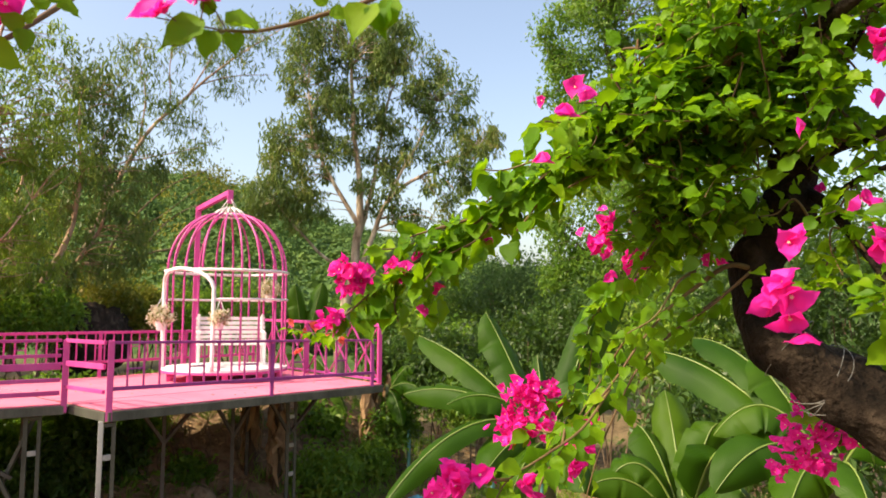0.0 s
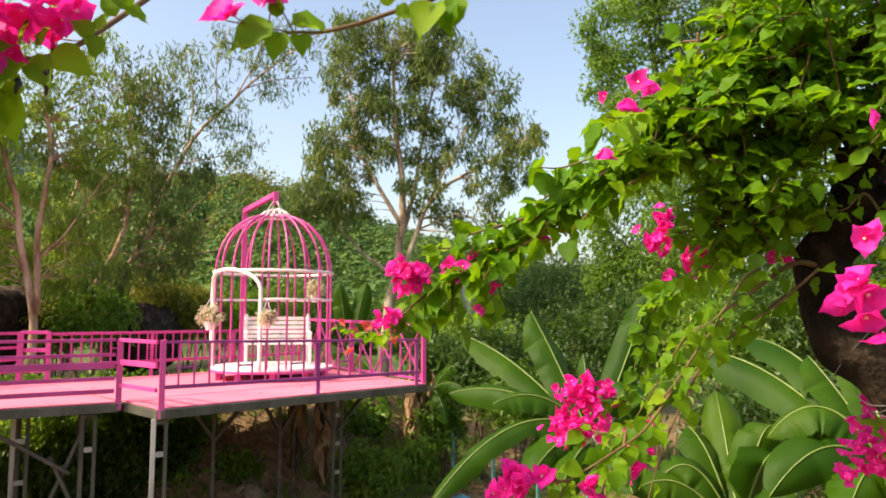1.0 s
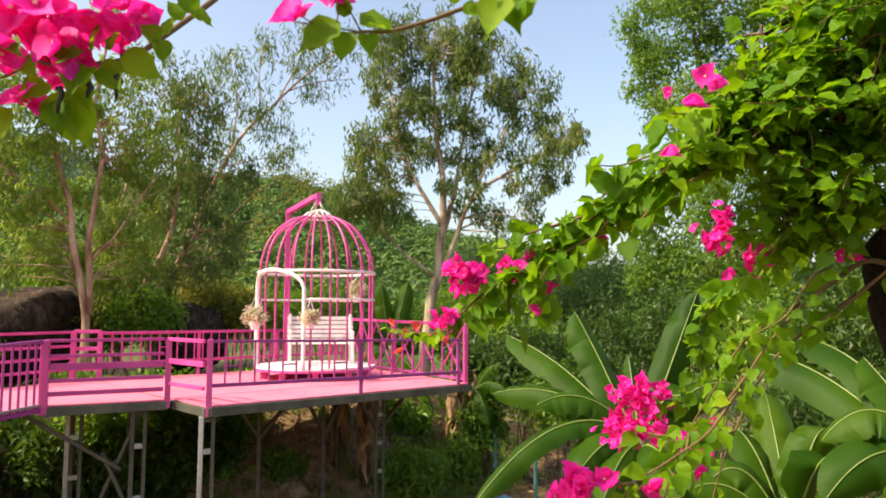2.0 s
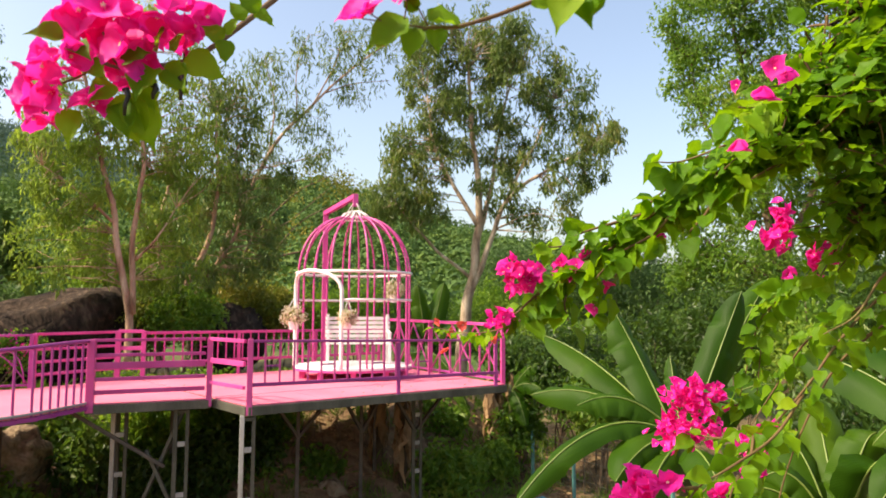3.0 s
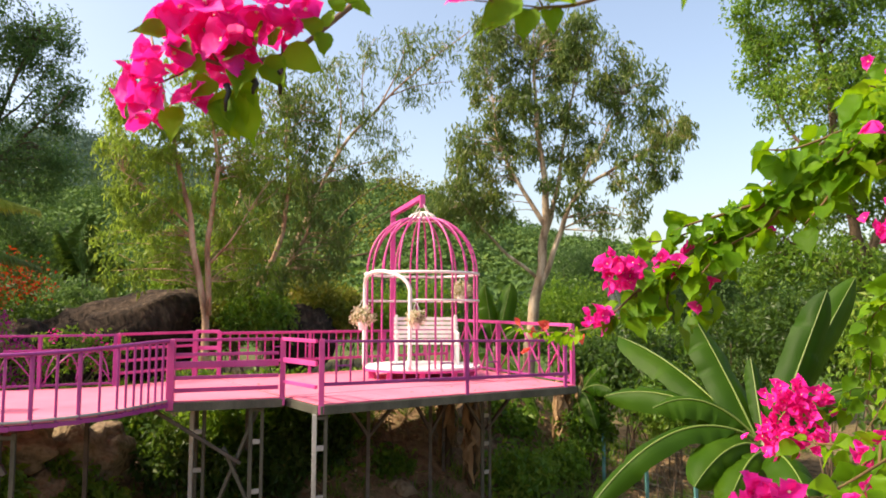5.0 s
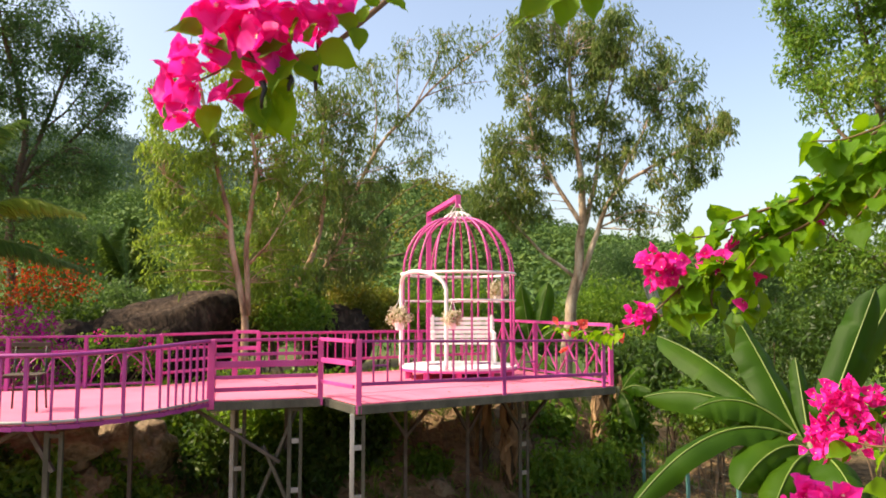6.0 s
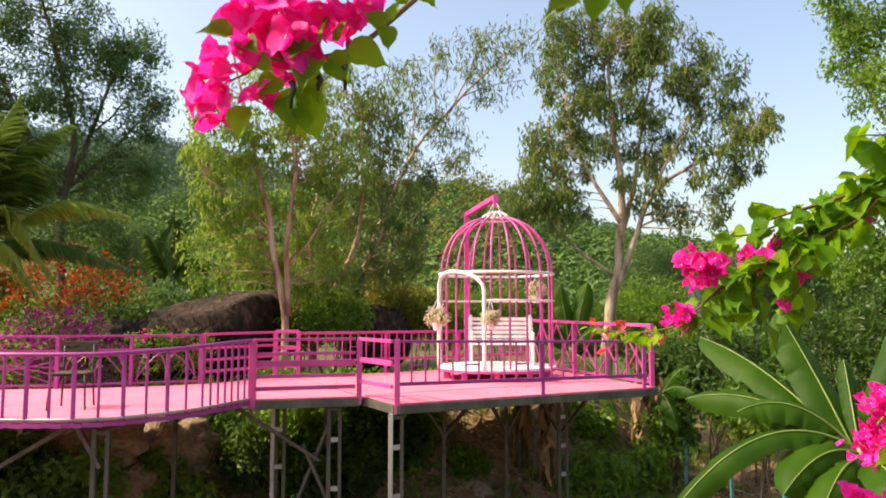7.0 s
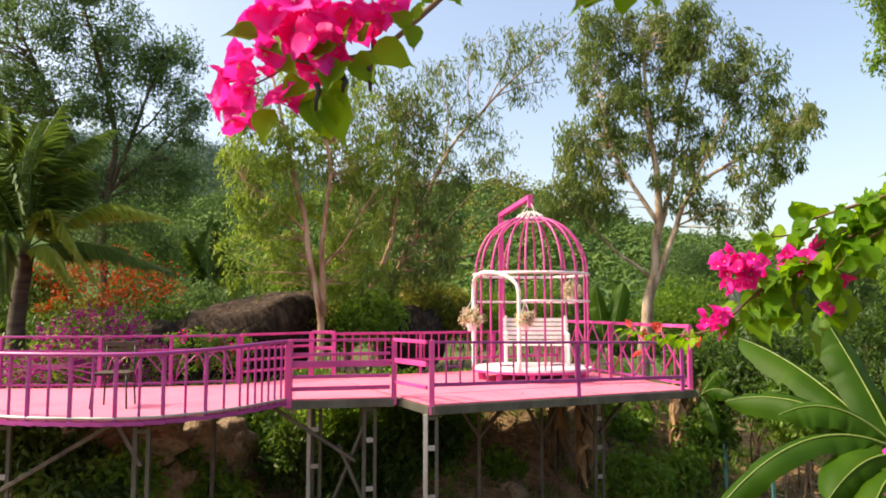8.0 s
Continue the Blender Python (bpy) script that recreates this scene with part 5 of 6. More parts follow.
banana("small banana plant under the deck corner", XY((5.31, 15.31, -1.18)), (5.28, 15.32, -0.49), [
    ((5.78, 14.92, 0.12), 0.25, 0.9, 0.3), ((4.84, 15.56, 0.19), 0.2, 0.9, 0.3), ((5.79, 14.70, -0.42), 0.3, 0.9, 0.3), ((5.41, 14.63, -1.18), 0.4, 0.8, 0.3), ((4.79, 15.06, -0.34), 0.3, 0.8, 0.3)], 290, 0.1, 0.42)


def dry_banana(c, top, seed, n=36):
    """A banana trunk hung with dead brown leaves."""
    rng = np.random.default_rng(seed)
    c = Vector(c)
    foot = Vector((c.x, c.y, ground_z(c.x, c.y) - 0.05))
    th = thing("dry_banana_trunk", "banana trunk hung with dead brown leaves", "banana plant", "dry banana trunks", at=foot)
    t = Tubes()
    t.add([Vector((0, 0, 0)), Vector((0.03, 0.02, (top - foot.z) * 0.5)), Vector((0.0, 0, top - foot.z))], 0.085, 0.06, 9, 0.15)
    t.make("stem", BROWNBARK, th)
    for k in range(n):
        a = rng.uniform(0, 6.28)
        z = (top - foot.z) * rng.uniform(0.45, 1.0)
        ln = rng.uniform(0.4, 1.0)
        w = rng.uniform(0.015, 0.065)
        s = Vector((math.cos(a), math.sin(a), 0))
        q = s.cross(Z)
        flare = rng.uniform(0.02, 0.12)
        pts = [s * (0.1 + flare * math.sin(u * 2.2)) + Z * (z - ln * u) + q * 0.05 * rng.normal() for u in (0, 0.25, 0.5, 0.75, 1.0)]
        v = []
        for i, p in enumerate(pts):
            ww = w * (0.4, 1, 0.9, 0.8, 0.3)[i]
            v += [p - q * ww, p + s * 0.03 * rng.normal(), p + q * ww]
        f = []
        for i in range(4):
            f += [(i * 3, i * 3 + 1, i * 3 + 4, i * 3 + 3), (i * 3 + 1, i * 3 + 2, i * 3 + 5, i * 3 + 4)]
        solid("dead_leaf", [tuple(p) for p in v], f, DRYLEAF, th, "", True)


dry_banana((2.30, 14.72, -1.52), -0.15, 1)
dry_banana((2.73, 14.34, -1.66), -0.3, 2, 44)
dry_banana((4.96, 15.53, -1.56), 0.0, 3, 80)
dry_banana((5.48, 15.67, -1.70), -0.15, 4, 60)


def hanging_roots(c, seed):
    """Thin brown roots trailing down the cut earth bank."""
    rng = np.random.default_rng(seed)
    c = Vector((c[0], c[1], ground_z(c[0], c[1])))
    th = thing("hanging_roots", "thin dry roots trailing down the earth bank", "roots", "bank roots", at=c)
    for k in range(9):
        x, y = c.x + rng.normal() * 0.35, c.y + rng.normal() * 0.1
        pts = []
        for i in range(6):
            yy = y - i * 0.2
            xx = x + rng.normal() * 0.05
            pts.append(Vector((xx, yy, ground_z(xx, yy) + 0.03)) - c)
        t = Tubes()
        t.add(pts, 0.014, 0.005, 5)
        t.make("root", BROWNBARK, th)


for k, (x, y) in enumerate(((0.9, 15.6), (2.0, 15.9), (-0.4, 15.0), (3.3, 16.4), (-3.2, 14.2))):
    hanging_roots((x, y), k)


# ---- palms ----
def frond(th, base, mid, tip, length, m, seed):
    rng = np.random.default_rng(seed)
    path = spline([base, mid, tip], 14)
    t = Tubes()
    t.add(path, 0.022, 0.004, 5)
    fr = t.make("frond", MIDRIB if m is YFROND else FROND, th)
    pos, ax, nr, ln = [], [], [], []
    total = len(path) - 1
    for i in range(110):
        u = 0.12 + 0.88 * i / 109
        k = min(int(u * total), total - 1)
        p = path[k].lerp(path[k + 1], u * total - k)
        d = (path[k + 1] - path[k]).normalized()
        s = d.cross(Z)
        s = s.normalized() if s.length > 0.05 else Vector((1, 0, 0))
        for g in (-1, 1):
            a = s * g * 0.9 + d * 0.75 - Z * (0.55 + 0.5 * rng.uniform())
            pos.append(tuple(p)), ax.append(tuple(a)), nr.append(tuple(s.cross(d) + s * g * 0.6))
            ln.append(length * (0.5 + 0.9 * math.sin(min(1, u * 1.15) * math.pi) ** 0.7) * rng.uniform(0.8, 1.1))
    v, f = leaf_arrays(np.array(pos), np.array(ax), np.array(nr), np.array(ln), 0.055, 0.3)
    solid("frond_blade", v, f, m, fr)


def palm(label, foot_xy, crown, fronds, seed, r=0.16):
    foot = Vector((foot_xy[0], foot_xy[1], ground_z(*foot_xy) - 0.1))
    crown = Vector(crown)
    th = thing("coconut_palm", label, "palm", at=foot)
    t = Tubes()
    t.add([v - foot for v in spline([foot, foot.lerp(crown, 0.5) + Vector((-0.1, 0, 0)), crown], 10)], r * 1.2, r * 0.9, 12, 0.06)
    t.make("trunk", PALMBARK, th)
    for k, (mid, tip, ln, m) in enumerate(fronds):
        frond(th, crown - foot, Vector(mid) - foot, Vector(tip) - foot, ln, m, seed + k)


palm("coconut palm with long drooping fronds", XY((-8.35, 14.46, -0.39)), (-8.29, 14.50, 2.50), [
    ((-7.04, 14.92, 3.44), (-5.77, 15.14, 3.20), 0.43, YFROND), ((-7.16, 14.76, 2.63), (-5.62, 14.98, 2.09), 0.45, FROND), ((-7.81, 14.42, 3.28), (-6.96, 14.52, 1.93), 0.45, YFROND), ((-8.03, 14.75, 4.26), (-7.16, 15.31, 5.11), 0.78, FROND),
    ((-8.25, 14.52, 4.33), (-7.90, 14.83, 5.52), 0.78, FROND), ((-8.54, 14.23, 4.38), (-8.71, 14.25, 5.30), 0.78, FROND), ((-8.84, 14.05, 3.78), (-9.62, 13.53, 4.33), 0.78, FROND), ((-8.73, 13.77, 2.86), (-9.24, 13.18, 2.07), 0.50, FROND),
    ((-8.39, 15.02, 3.84), (-7.92, 15.94, 4.38), 0.78, FROND), ((-8.26, 13.70, 2.75), (-8.06, 13.47, 1.57), 0.45, FROND), ((-7.89, 15.06, 2.66), (-6.98, 15.94, 2.62), 0.50, FROND), ((-8.67, 14.86, 4.16), (-8.63, 15.34, 5.30), 0.78, FROND), ((-7.64, 14.17, 2.47), (-7.08, 14.23, 1.59), 0.38, YFROND)], 300)
palm("young coconut palm on the slope", XY((-7.22, 22.89, 1.09)), (-7.29, 22.87, 2.15), [
    ((-7.19, 22.90, 3.22), (-6.96, 22.97, 3.94), 0.62, FROND), ((-7.66, 22.74, 3.03), (-7.99, 22.63, 3.55), 0.62, FROND), ((-6.80, 22.81, 2.85), (-6.25, 22.76, 2.67), 0.62, FROND), ((-7.74, 22.51, 2.48), (-8.12, 22.16, 1.78), 0.62, FROND), ((-7.52, 23.11, 3.23), (-7.47, 23.44, 4.09), 0.62, FROND), ((-6.53, 22.57, 2.14), (-6.25, 22.55, 1.44), 0.4, YFROND)], 330, 0.12)


# ---- fence, tarpaulin, lamp panels ----
def fence():
    a, b = Vector((5.67, 14.96, -1.96)), Vector((7.12, 11.82, -1.28))
    a.z, b.z = ground_z(a.x, a.y), ground_z(b.x, b.y)
    th = thing("wire_fence", "wire mesh fence on green-painted posts", "fence", at=a)
    green = surface("green_post_paint", [(0.2, (0.05, 0.17, 0.16)), (0.8, (0.10, 0.28, 0.27))], 3, 50, 0.5, 0.2, dist=0.003)
    for k in range(4):
        p = a.lerp(b, k / 3) - a
        part("post", one_beam(p - Z * 0.2, p + Z * 1.05, 0.06), green, th)
    for z in (0.15, 0.35, 0.55, 0.75, 0.95, 1.1):
        part("wire", one_beam(Z * z, b - a + Z * z, 0.008, bevel=0), STEEL, th)
    for k in range(1, 24):
        p = (b - a) * (k / 24)
        part("wire", one_beam(p + Z * 0.1, p + Z * 1.1, 0.005, bevel=0), STEEL, th)


fence()


def panel_sheet(c, w, h, rx, ry, rz):
    """A tilted metal grid panel: a frame with thin crossing bars."""
    th = thing("grid_panel", "tilted white metal grid panel among the bushes", "panel", "grid panels", at=c)
    m = pose(0, 0, 0, rx, ry, rz)

    def q(x, z):
        return m @ Vector((x, 0, z))
    for a, b in (((0, 0), (w, 0)), ((w, 0), (w, h)), ((w, h), (0, h)), ((0, h), (0, 0))):
        part("frame_bar", one_beam(q(*a), q(*b), 0.06), GALV, th)
    for i in range(1, 5):
        part("grid_bar", one_beam(q(w * i / 5, 0), q(w * i / 5, h), 0.025, bevel=0), WHITE, th)
    for i in range(1, 12):
        part("grid_bar", one_beam(q(0, h * i / 12), q(w, h * i / 12), 0.025, bevel=0), WHITE, th)
    part("backing_sheet", one_beam(q(w / 2, 0.02) + Vector((0, 0.03, 0)), q(w / 2, h - 0.02) + Vector((0, 0.03, 0)), w * 0.95, 0.012, 0), GALV, th)
    part("support", one_beam(q(w / 2, 0), Vector((q(w / 2, 0).x, q(w / 2, 0).y + 0.1, ground_z(c[0], c[1]) - c[2])), 0.06), STEEL, th)


panel_sheet((8.90, 22.29, 1.10), 0.32, 1.05, 0, -18, 0)
panel_sheet((9.29, 22.13, 0.59), 0.32, 1.3, 0, 75, 0)


def tarp(c, size, m, label, seed, flat=0.35):
    bm = bmesh.new()
    bmesh.ops.create_grid(bm, x_segments=14, y_segments=14, size=0.5)
    for v in bm.verts:
        r = v.co.length
        v.co = Vector((v.co.x * size[0] * (1 + 0.3 * noise.noise(v.co * 3 + Vector((seed, 0, 0)))), v.co.y * size[1],
                       size[2] * max(0, 1 - r * 1.7) + 0.12 * size[2] * noise.noise(v.co * 8 + Vector((seed, 2, 0))) + 0.3 * size[2] * noise.noise(v.co * 4)))
    bmesh.ops.solidify(bm, geom=bm.faces[:], thickness=0.006)
    for f in bm.faces:
        f.smooth = True
    ob = part("tarpaulin", bm, m)
    ob.location = (c[0], c[1], ground_z(c[0], c[1]) + 0.02)
    tagged(ob, label, "tarpaulin")


tarp((-3.12, 12.62, -1.45), (0.4, 0.3, 0.45), BLACK, "crumpled black plastic sheet on the bank", 1)
BLUE = surface("blue_plastic", [(0.2, (0.04, 0.20, 0.30)), (0.8, (0.12, 0.38, 0.5))], 5, 40, 0.4, 0.3, dist=0.005)
tarp((5.55, 14.15, -1.89), (0.34, 0.25, 0.07), BLUE, "crumpled blue plastic bag on the ground", 2)


# ---- bougainvillea close to the camera ----
GREY = surface("grey_wire", [(0.2, (0.09, 0.09, 0.085)), (0.8, (0.18, 0.18, 0.17))], 20, 200, 0.5, 0.1, dist=0.001)
STAMEN = surface("cream_floret", [(0.2, (0.70, 0.62, 0.40)), (0.8, (0.85, 0.82, 0.66))], 90, 400, 0.6, 0.1, dist=0.001)
FR_RNG = np.random.default_rng(77)


def flower_mesh(size, seed, m=None):
    """Three papery bracts round a tiny floret."""
    rng = np.random.default_rng(seed)
    v, f = [], []
    for k in range(3):
        a = k * 2.094 + rng.uniform(-0.25, 0.25)
        tilt = rng.uniform(0.45, 1.05)
        ax = np.array([[math.cos(a) * math.cos(tilt), math.sin(a) * math.cos(tilt), math.sin(tilt)]])
        nr = np.array([[-math.cos(a) * math.sin(tilt), -math.sin(a) * math.sin(tilt), math.cos(tilt)]])
        s = size * rng.uniform(0.9, 1.15)
        vv, ff = leaf_arrays(np.zeros((1, 3)), ax, nr, s, s * 1.0, 0.24, True, ((0.10, 0.30), (0.26, 0.50), (0.45, 0.58), (0.64, 0.52), (0.80, 0.36), (0.93, 0.17)))
        vv += rng.normal(size=vv.shape) * size * 0.028
        f += (ff + sum(len(q) for q in v)).tolist()
        v.append(vv)
    me = bpy.data.meshes.new("flower")
    me.from_pydata([tuple(p) for p in np.concatenate(v).tolist()], [], f)
    me.materials.append(m or BRACT)
    me.polygons.foreach_set("use_smooth", [True] * len(me.polygons))
    return me


def floret_mesh(size):
    t = Tubes()
    t.add([Vector((0, 0, 0)), Vector((size * 0.08, 0.02 * size, size * 0.5))], size * 0.045, size * 0.05, 5)
    for k in range(5):
        a = k * 1.2566
        d = Vector((math.cos(a), math.sin(a), 0.3)) * size * 0.15
        c = Vector((size * 0.08, 0.02 * size, size * 0.5))
        t.add([c, c + d], size * 0.03, size * 0.045, 4)
    me = bpy.data.meshes.new("floret")
    me.from_pydata([tuple(p) for p in t.v], [], t.f)
    me.materials.append(STAMEN)
    return me


FLOWERS = [flower_mesh(0.036, s) for s in range(6)]
CORAL = leafy("coral_bracts", [(0.05, (0.60, 0.05, 0.05)), (0.5, (0.75, 0.10, 0.09)), (0.95, (0.80, 0.22, 0.12))], (0.9, 0.12, 0.08), 0.45, 0.6, patch=6)
CORALS = [flower_mesh(0.036, s, CORAL) for s in range(3)]
FLORET = floret_mesh(0.021)


def flower(th, p, scale=1.0, facing=None):
    """Hangs one flower under a plant, its mouth turned mostly up and outwards."""
    d = Vector(FR_RNG.normal(size=3)) * 0.95 + Vector(facing if facing is not None else (-0.4, -0.6, 0.2))
    ob = new("flower", FLOWERS[int(FR_RNG.integers(len(FLOWERS)))])
    ob.parent = th
    s = scale * FR_RNG.uniform(0.85, 1.15)
    ob.matrix_basis = Matrix.Translation(Vector(p) - th.location) @ d.to_track_quat("Z", "Y").to_matrix().to_4x4() @ pose(0, 0, 0, 0, 0, FR_RNG.uniform(0, 360)) @ Matrix.Diagonal((s, s, s, 1))
    fl = new("floret", FLORET)
    fl.parent = ob
    return ob


def cluster(th, c, n, spread, scale=1.0):
    for q in range(n):
        o = Vector(FR_RNG.normal(size=3)) * spread * (0.55 if n > 1 else 0.0)
        flower(th, Vector(c) + o, scale)


class Foliage:
    """Collects leaves of one plant; the first ones become leaf objects, the rest one mesh."""

    def __init__(self):
        self.p, self.a, self.n, self.l = [], [], [], []

    def leaf(self, p, axis, normal, length):
        self.p.append(tuple(p)), self.a.append(tuple(axis)), self.n.append(tuple(normal)), self.l.append(length)

    def along(self, pts, step, size, rng, start=0.0, petiole=0.014, down=0.7, flat=0.0):
        """Leaves alternating along a twig, hanging outwards and turned to the light."""
        path = spline(pts, 6)
        s, g = start, 1
        for a, b in zip(path, path[1:]):
            seg = (b - a).length
            d = (b - a).normalized()
            side = d.cross(Z)
            side = side.normalized() if side.length > 0.1 else Vector((1, 0, 0))
            while s < seg:
                p = a + d * s
                g = -g
                ax = side * g * rng.uniform(0.2, 1.0) + d * rng.uniform(-0.1, 0.7) - Z * down * (1 - 0.5 * flat) * rng.uniform(0.1 - 0.8 * flat, 1.5) + Vector(rng.normal(size=3)) * 0.3
                nr = Vector((-0.3, -0.35 + 0.15 * flat, 0.9 + 0.3 * flat)) + Vector(rng.normal(size=3)) * (0.65 - 0.3 * flat)
                self.leaf(p + ax.normalized() * petiole * rng.uniform(0.4, 1.4), ax, nr, size * rng.uniform(0.55, 1.3))
                s += step * rng.uniform(0.5, 1.5)
            s -= seg

    def make(self, th, single, m=None):
        m = m or FRESHLEAF
        P, A, N, L = np.array(self.p), np.array(self.a), np.array(self.n), np.array(self.l)
        shapes = []
        rng = np.random.default_rng(5)
        for k in range(5):
            v, f = leaf_arrays(np.zeros((1, 3)), np.array([[0.0, 1.0, 0.0]]), np.array([[0.0, 0.0, 1.0]]), 1.0, 0.68 + 0.05 * k, 0.14 + 0.05 * k, True)
            v += rng.normal(size=v.shape) * 0.018
            me = bpy.data.meshes.new("leaf")
            me.from_pydata([tuple(p) for p in v.tolist()], [], f.tolist())
            me.materials.append(m)
            me.polygons.foreach_set("use_smooth", [True] * len(me.polygons))
            shapes.append(me)
        for i in range(min(single, len(P))):
            y = Vector(A[i]).normalized()
            x = y.cross(Vector(N[i])).normalized()
            rot = Matrix((x, y, x.cross(y))).transposed().to_4x4()
            ob = new("leaf", shapes[i % 5])
            ob.parent = th
            ob.matrix_basis = Matrix.Translation(Vector(P[i]) - th.location) @ rot @ Matrix.Diagonal((L[i], L[i], L[i], 1))
        if len(P) > single:
            v, f = leaf_arrays(P[single:] - np.array(th.location), A[single:], N[single:], L[single:], L[single:] * 0.74, 0.18, True)
            v = v + np.random.default_rng(6).normal(size=v.shape) * 0.0008
            tagged(solid("foliage", v, f, m, th, "", True), "", "", "", "stuff")


def twig(th, pts, r0, r1, m=None, name="branch", n=6):
    t = Tubes()
    t.add([p - th.location for p in spline(pts, 6)], r0, r1, n, 0.1)
    return t.make(name, m or TWIG, th)


def bougainvillea():
    rng = np.random.default_rng(31)
    foot = Vector((1.85, 0.80, -0.05))
    foot.z = ground_z(foot.x, foot.y) - 0.03
    th = thing("bougainvillea", "bougainvillea with dark gnarled trunk, fresh leaves and pink bracts", "bougainvillea", at=foot)
    trunk = [foot] + [Vector(p) for p in ((1.105, 0.500, 1.003), (1.105, 0.561, 1.071), (1.089, 0.626, 1.108), (1.071, 0.671, 1.137), (1.047, 0.720, 1.171), (1.031, 0.756, 1.206), (1.023, 0.780, 1.251), (1.022, 0.780, 1.302), (1.031, 0.766, 1.353), (1.045, 0.743, 1.402), (1.050, 0.727, 1.455), (1.049, 0.716, 1.503))]
    t = Tubes()
    t.add([p - foot for p in spline(trunk, 8)], 0.056, 0.036, 26, 0.42)
    t.make("trunk", DARKBARK, th)
    limbs = [
        (((1.049, 0.719, 1.490), (1.006, 0.722, 1.537), (0.971, 0.715, 1.576), (0.958, 0.648, 1.621), (0.946, 0.584, 1.647), (0.922, 0.504, 1.659)), 0.02, 0.012),
        (((1.048, 0.723, 1.481), (1.053, 0.747, 1.580), (1.018, 0.774, 1.679), (1.002, 0.780, 1.756), (1.010, 0.760, 1.828)), 0.022, 0.01),
        (((0.972, 0.716, 1.572), (0.905, 0.711, 1.607), (0.829, 0.736, 1.578), (0.772, 0.758, 1.534)), 0.008, 0.004),
        (((1.007, 0.723, 1.532), (0.928, 0.749, 1.521), (0.847, 0.772, 1.505), (0.757, 0.780, 1.498)), 0.008, 0.004),
        (((1.018, 0.774, 1.679), (0.926, 0.765, 1.700), (0.855, 0.776, 1.693), (0.795, 0.785, 1.660)), 0.008, 0.003),
        (((1.048, 0.730, 1.455), (1.043, 0.665, 1.419), (1.035, 0.606, 1.353), (1.024, 0.543, 1.279)), 0.012, 0.008),
        (((1.050, 0.726, 1.464), (1.040, 0.650, 1.494), (1.034, 0.572, 1.502), (1.016, 0.503, 1.514)), 0.01, 0.006),
        (((1.047, 0.743, 1.393), (1.028, 0.674, 1.385), (1.021, 0.609, 1.434), (1.011, 0.533, 1.452)), 0.008, 0.005),
        (((1.049, 0.719, 1.490), (1.061, 0.673, 1.580), (1.051, 0.623, 1.643), (1.039, 0.558, 1.693)), 0.014, 0.007),
        (((1.026, 0.770, 1.367), (0.966, 0.770, 1.391), (0.902, 0.775, 1.398), (0.852, 0.795, 1.371)), 0.007, 0.003),
        (((1.010, 0.762, 1.320), (0.949, 0.766, 1.327), (0.886, 0.773, 1.291), (0.848, 0.780, 1.264)), 0.006, 0.003),
    ]
    base = []
    for pts, r0, r1 in limbs:
        pts = [Vector(p) for p in pts]
        twig(th, pts, r0 * 0.8, r1 * 0.8, DARKBARK if r0 > 0.0075 else TWIG, "branch", 8)
        base += spline(pts, 6)[2:]
    fol = Foliage()

    # the long arching spray and the hanging shoots
    arch = [Vector(p) for p in ((0.923, 0.717, 1.620), (0.842, 0.752, 1.580), (0.766, 0.777, 1.533), (0.698, 0.813, 1.482), (0.636, 0.860, 1.441), (0.574, 0.912, 1.391), (0.502, 0.948, 1.338), (0.442, 0.962, 1.297), (0.379, 0.961, 1.244))]
    twig(th, arch, 0.006, 0.0016)
    fol.along(arch[4:], 0.0046, 0.037, rng)
    fol.along(arch[:5], 0.0048, 0.032, rng, flat=0.45)
    side = [
        ((0.832, 0.765, 1.569), (0.744, 0.790, 1.543), (0.670, 0.816, 1.498), (0.606, 0.859, 1.470), (0.567, 0.879, 1.470)),
        ((0.729, 0.799, 1.504), (0.665, 0.842, 1.445), (0.602, 0.909, 1.392), (0.525, 0.958, 1.371), (0.467, 0.982, 1.352), (0.424, 0.996, 1.352)),
        ((0.699, 0.814, 1.478), (0.649, 0.832, 1.425), (0.620, 0.832, 1.389), (0.602, 0.844, 1.364)),
        ((0.636, 0.861, 1.437), (0.588, 0.942, 1.363), (0.560, 0.969, 1.318), (0.539, 0.990, 1.281), (0.527, 0.996, 1.244)),
        ((0.543, 0.930, 1.360), (0.491, 0.944, 1.315), (0.456, 0.947, 1.270), (0.460, 0.946, 1.236)),
        ((0.803, 0.769, 1.620), (0.705, 0.762, 1.557), (0.604, 0.697, 1.506), (0.542, 0.644, 1.486)),
        ((0.881, 0.754, 1.689), (0.821, 0.762, 1.665), (0.783, 0.784, 1.622), (0.749, 0.796, 1.589)),
        ((0.774, 0.774, 1.521), (0.716, 0.781, 1.465), (0.673, 0.791, 1.438), (0.660, 0.802, 1.426)),
        ((0.589, 0.903, 1.404), (0.529, 0.922, 1.385), (0.489, 0.940, 1.372), (0.469, 0.948, 1.363)),
        ((0.442, 0.962, 1.297), (0.415, 0.961, 1.270), (0.407, 0.963, 1.236)),
        ((0.693, 0.837, 1.500), (0.648, 0.881, 1.477), (0.608, 0.922, 1.435), (0.570, 0.946, 1.399), (0.529, 0.966, 1.381)),
        ((0.610, 0.867, 1.419), (0.570, 0.884, 1.366), (0.524, 0.907, 1.336), (0.485, 0.926, 1.288)),
    ]
    for pts in side:
        twig(th, [Vector(p) for p in pts], 0.0028, 0.001, n=5)
        fol.along([Vector(p) for p in pts], 0.0062, 0.034, rng, flat=0.35)
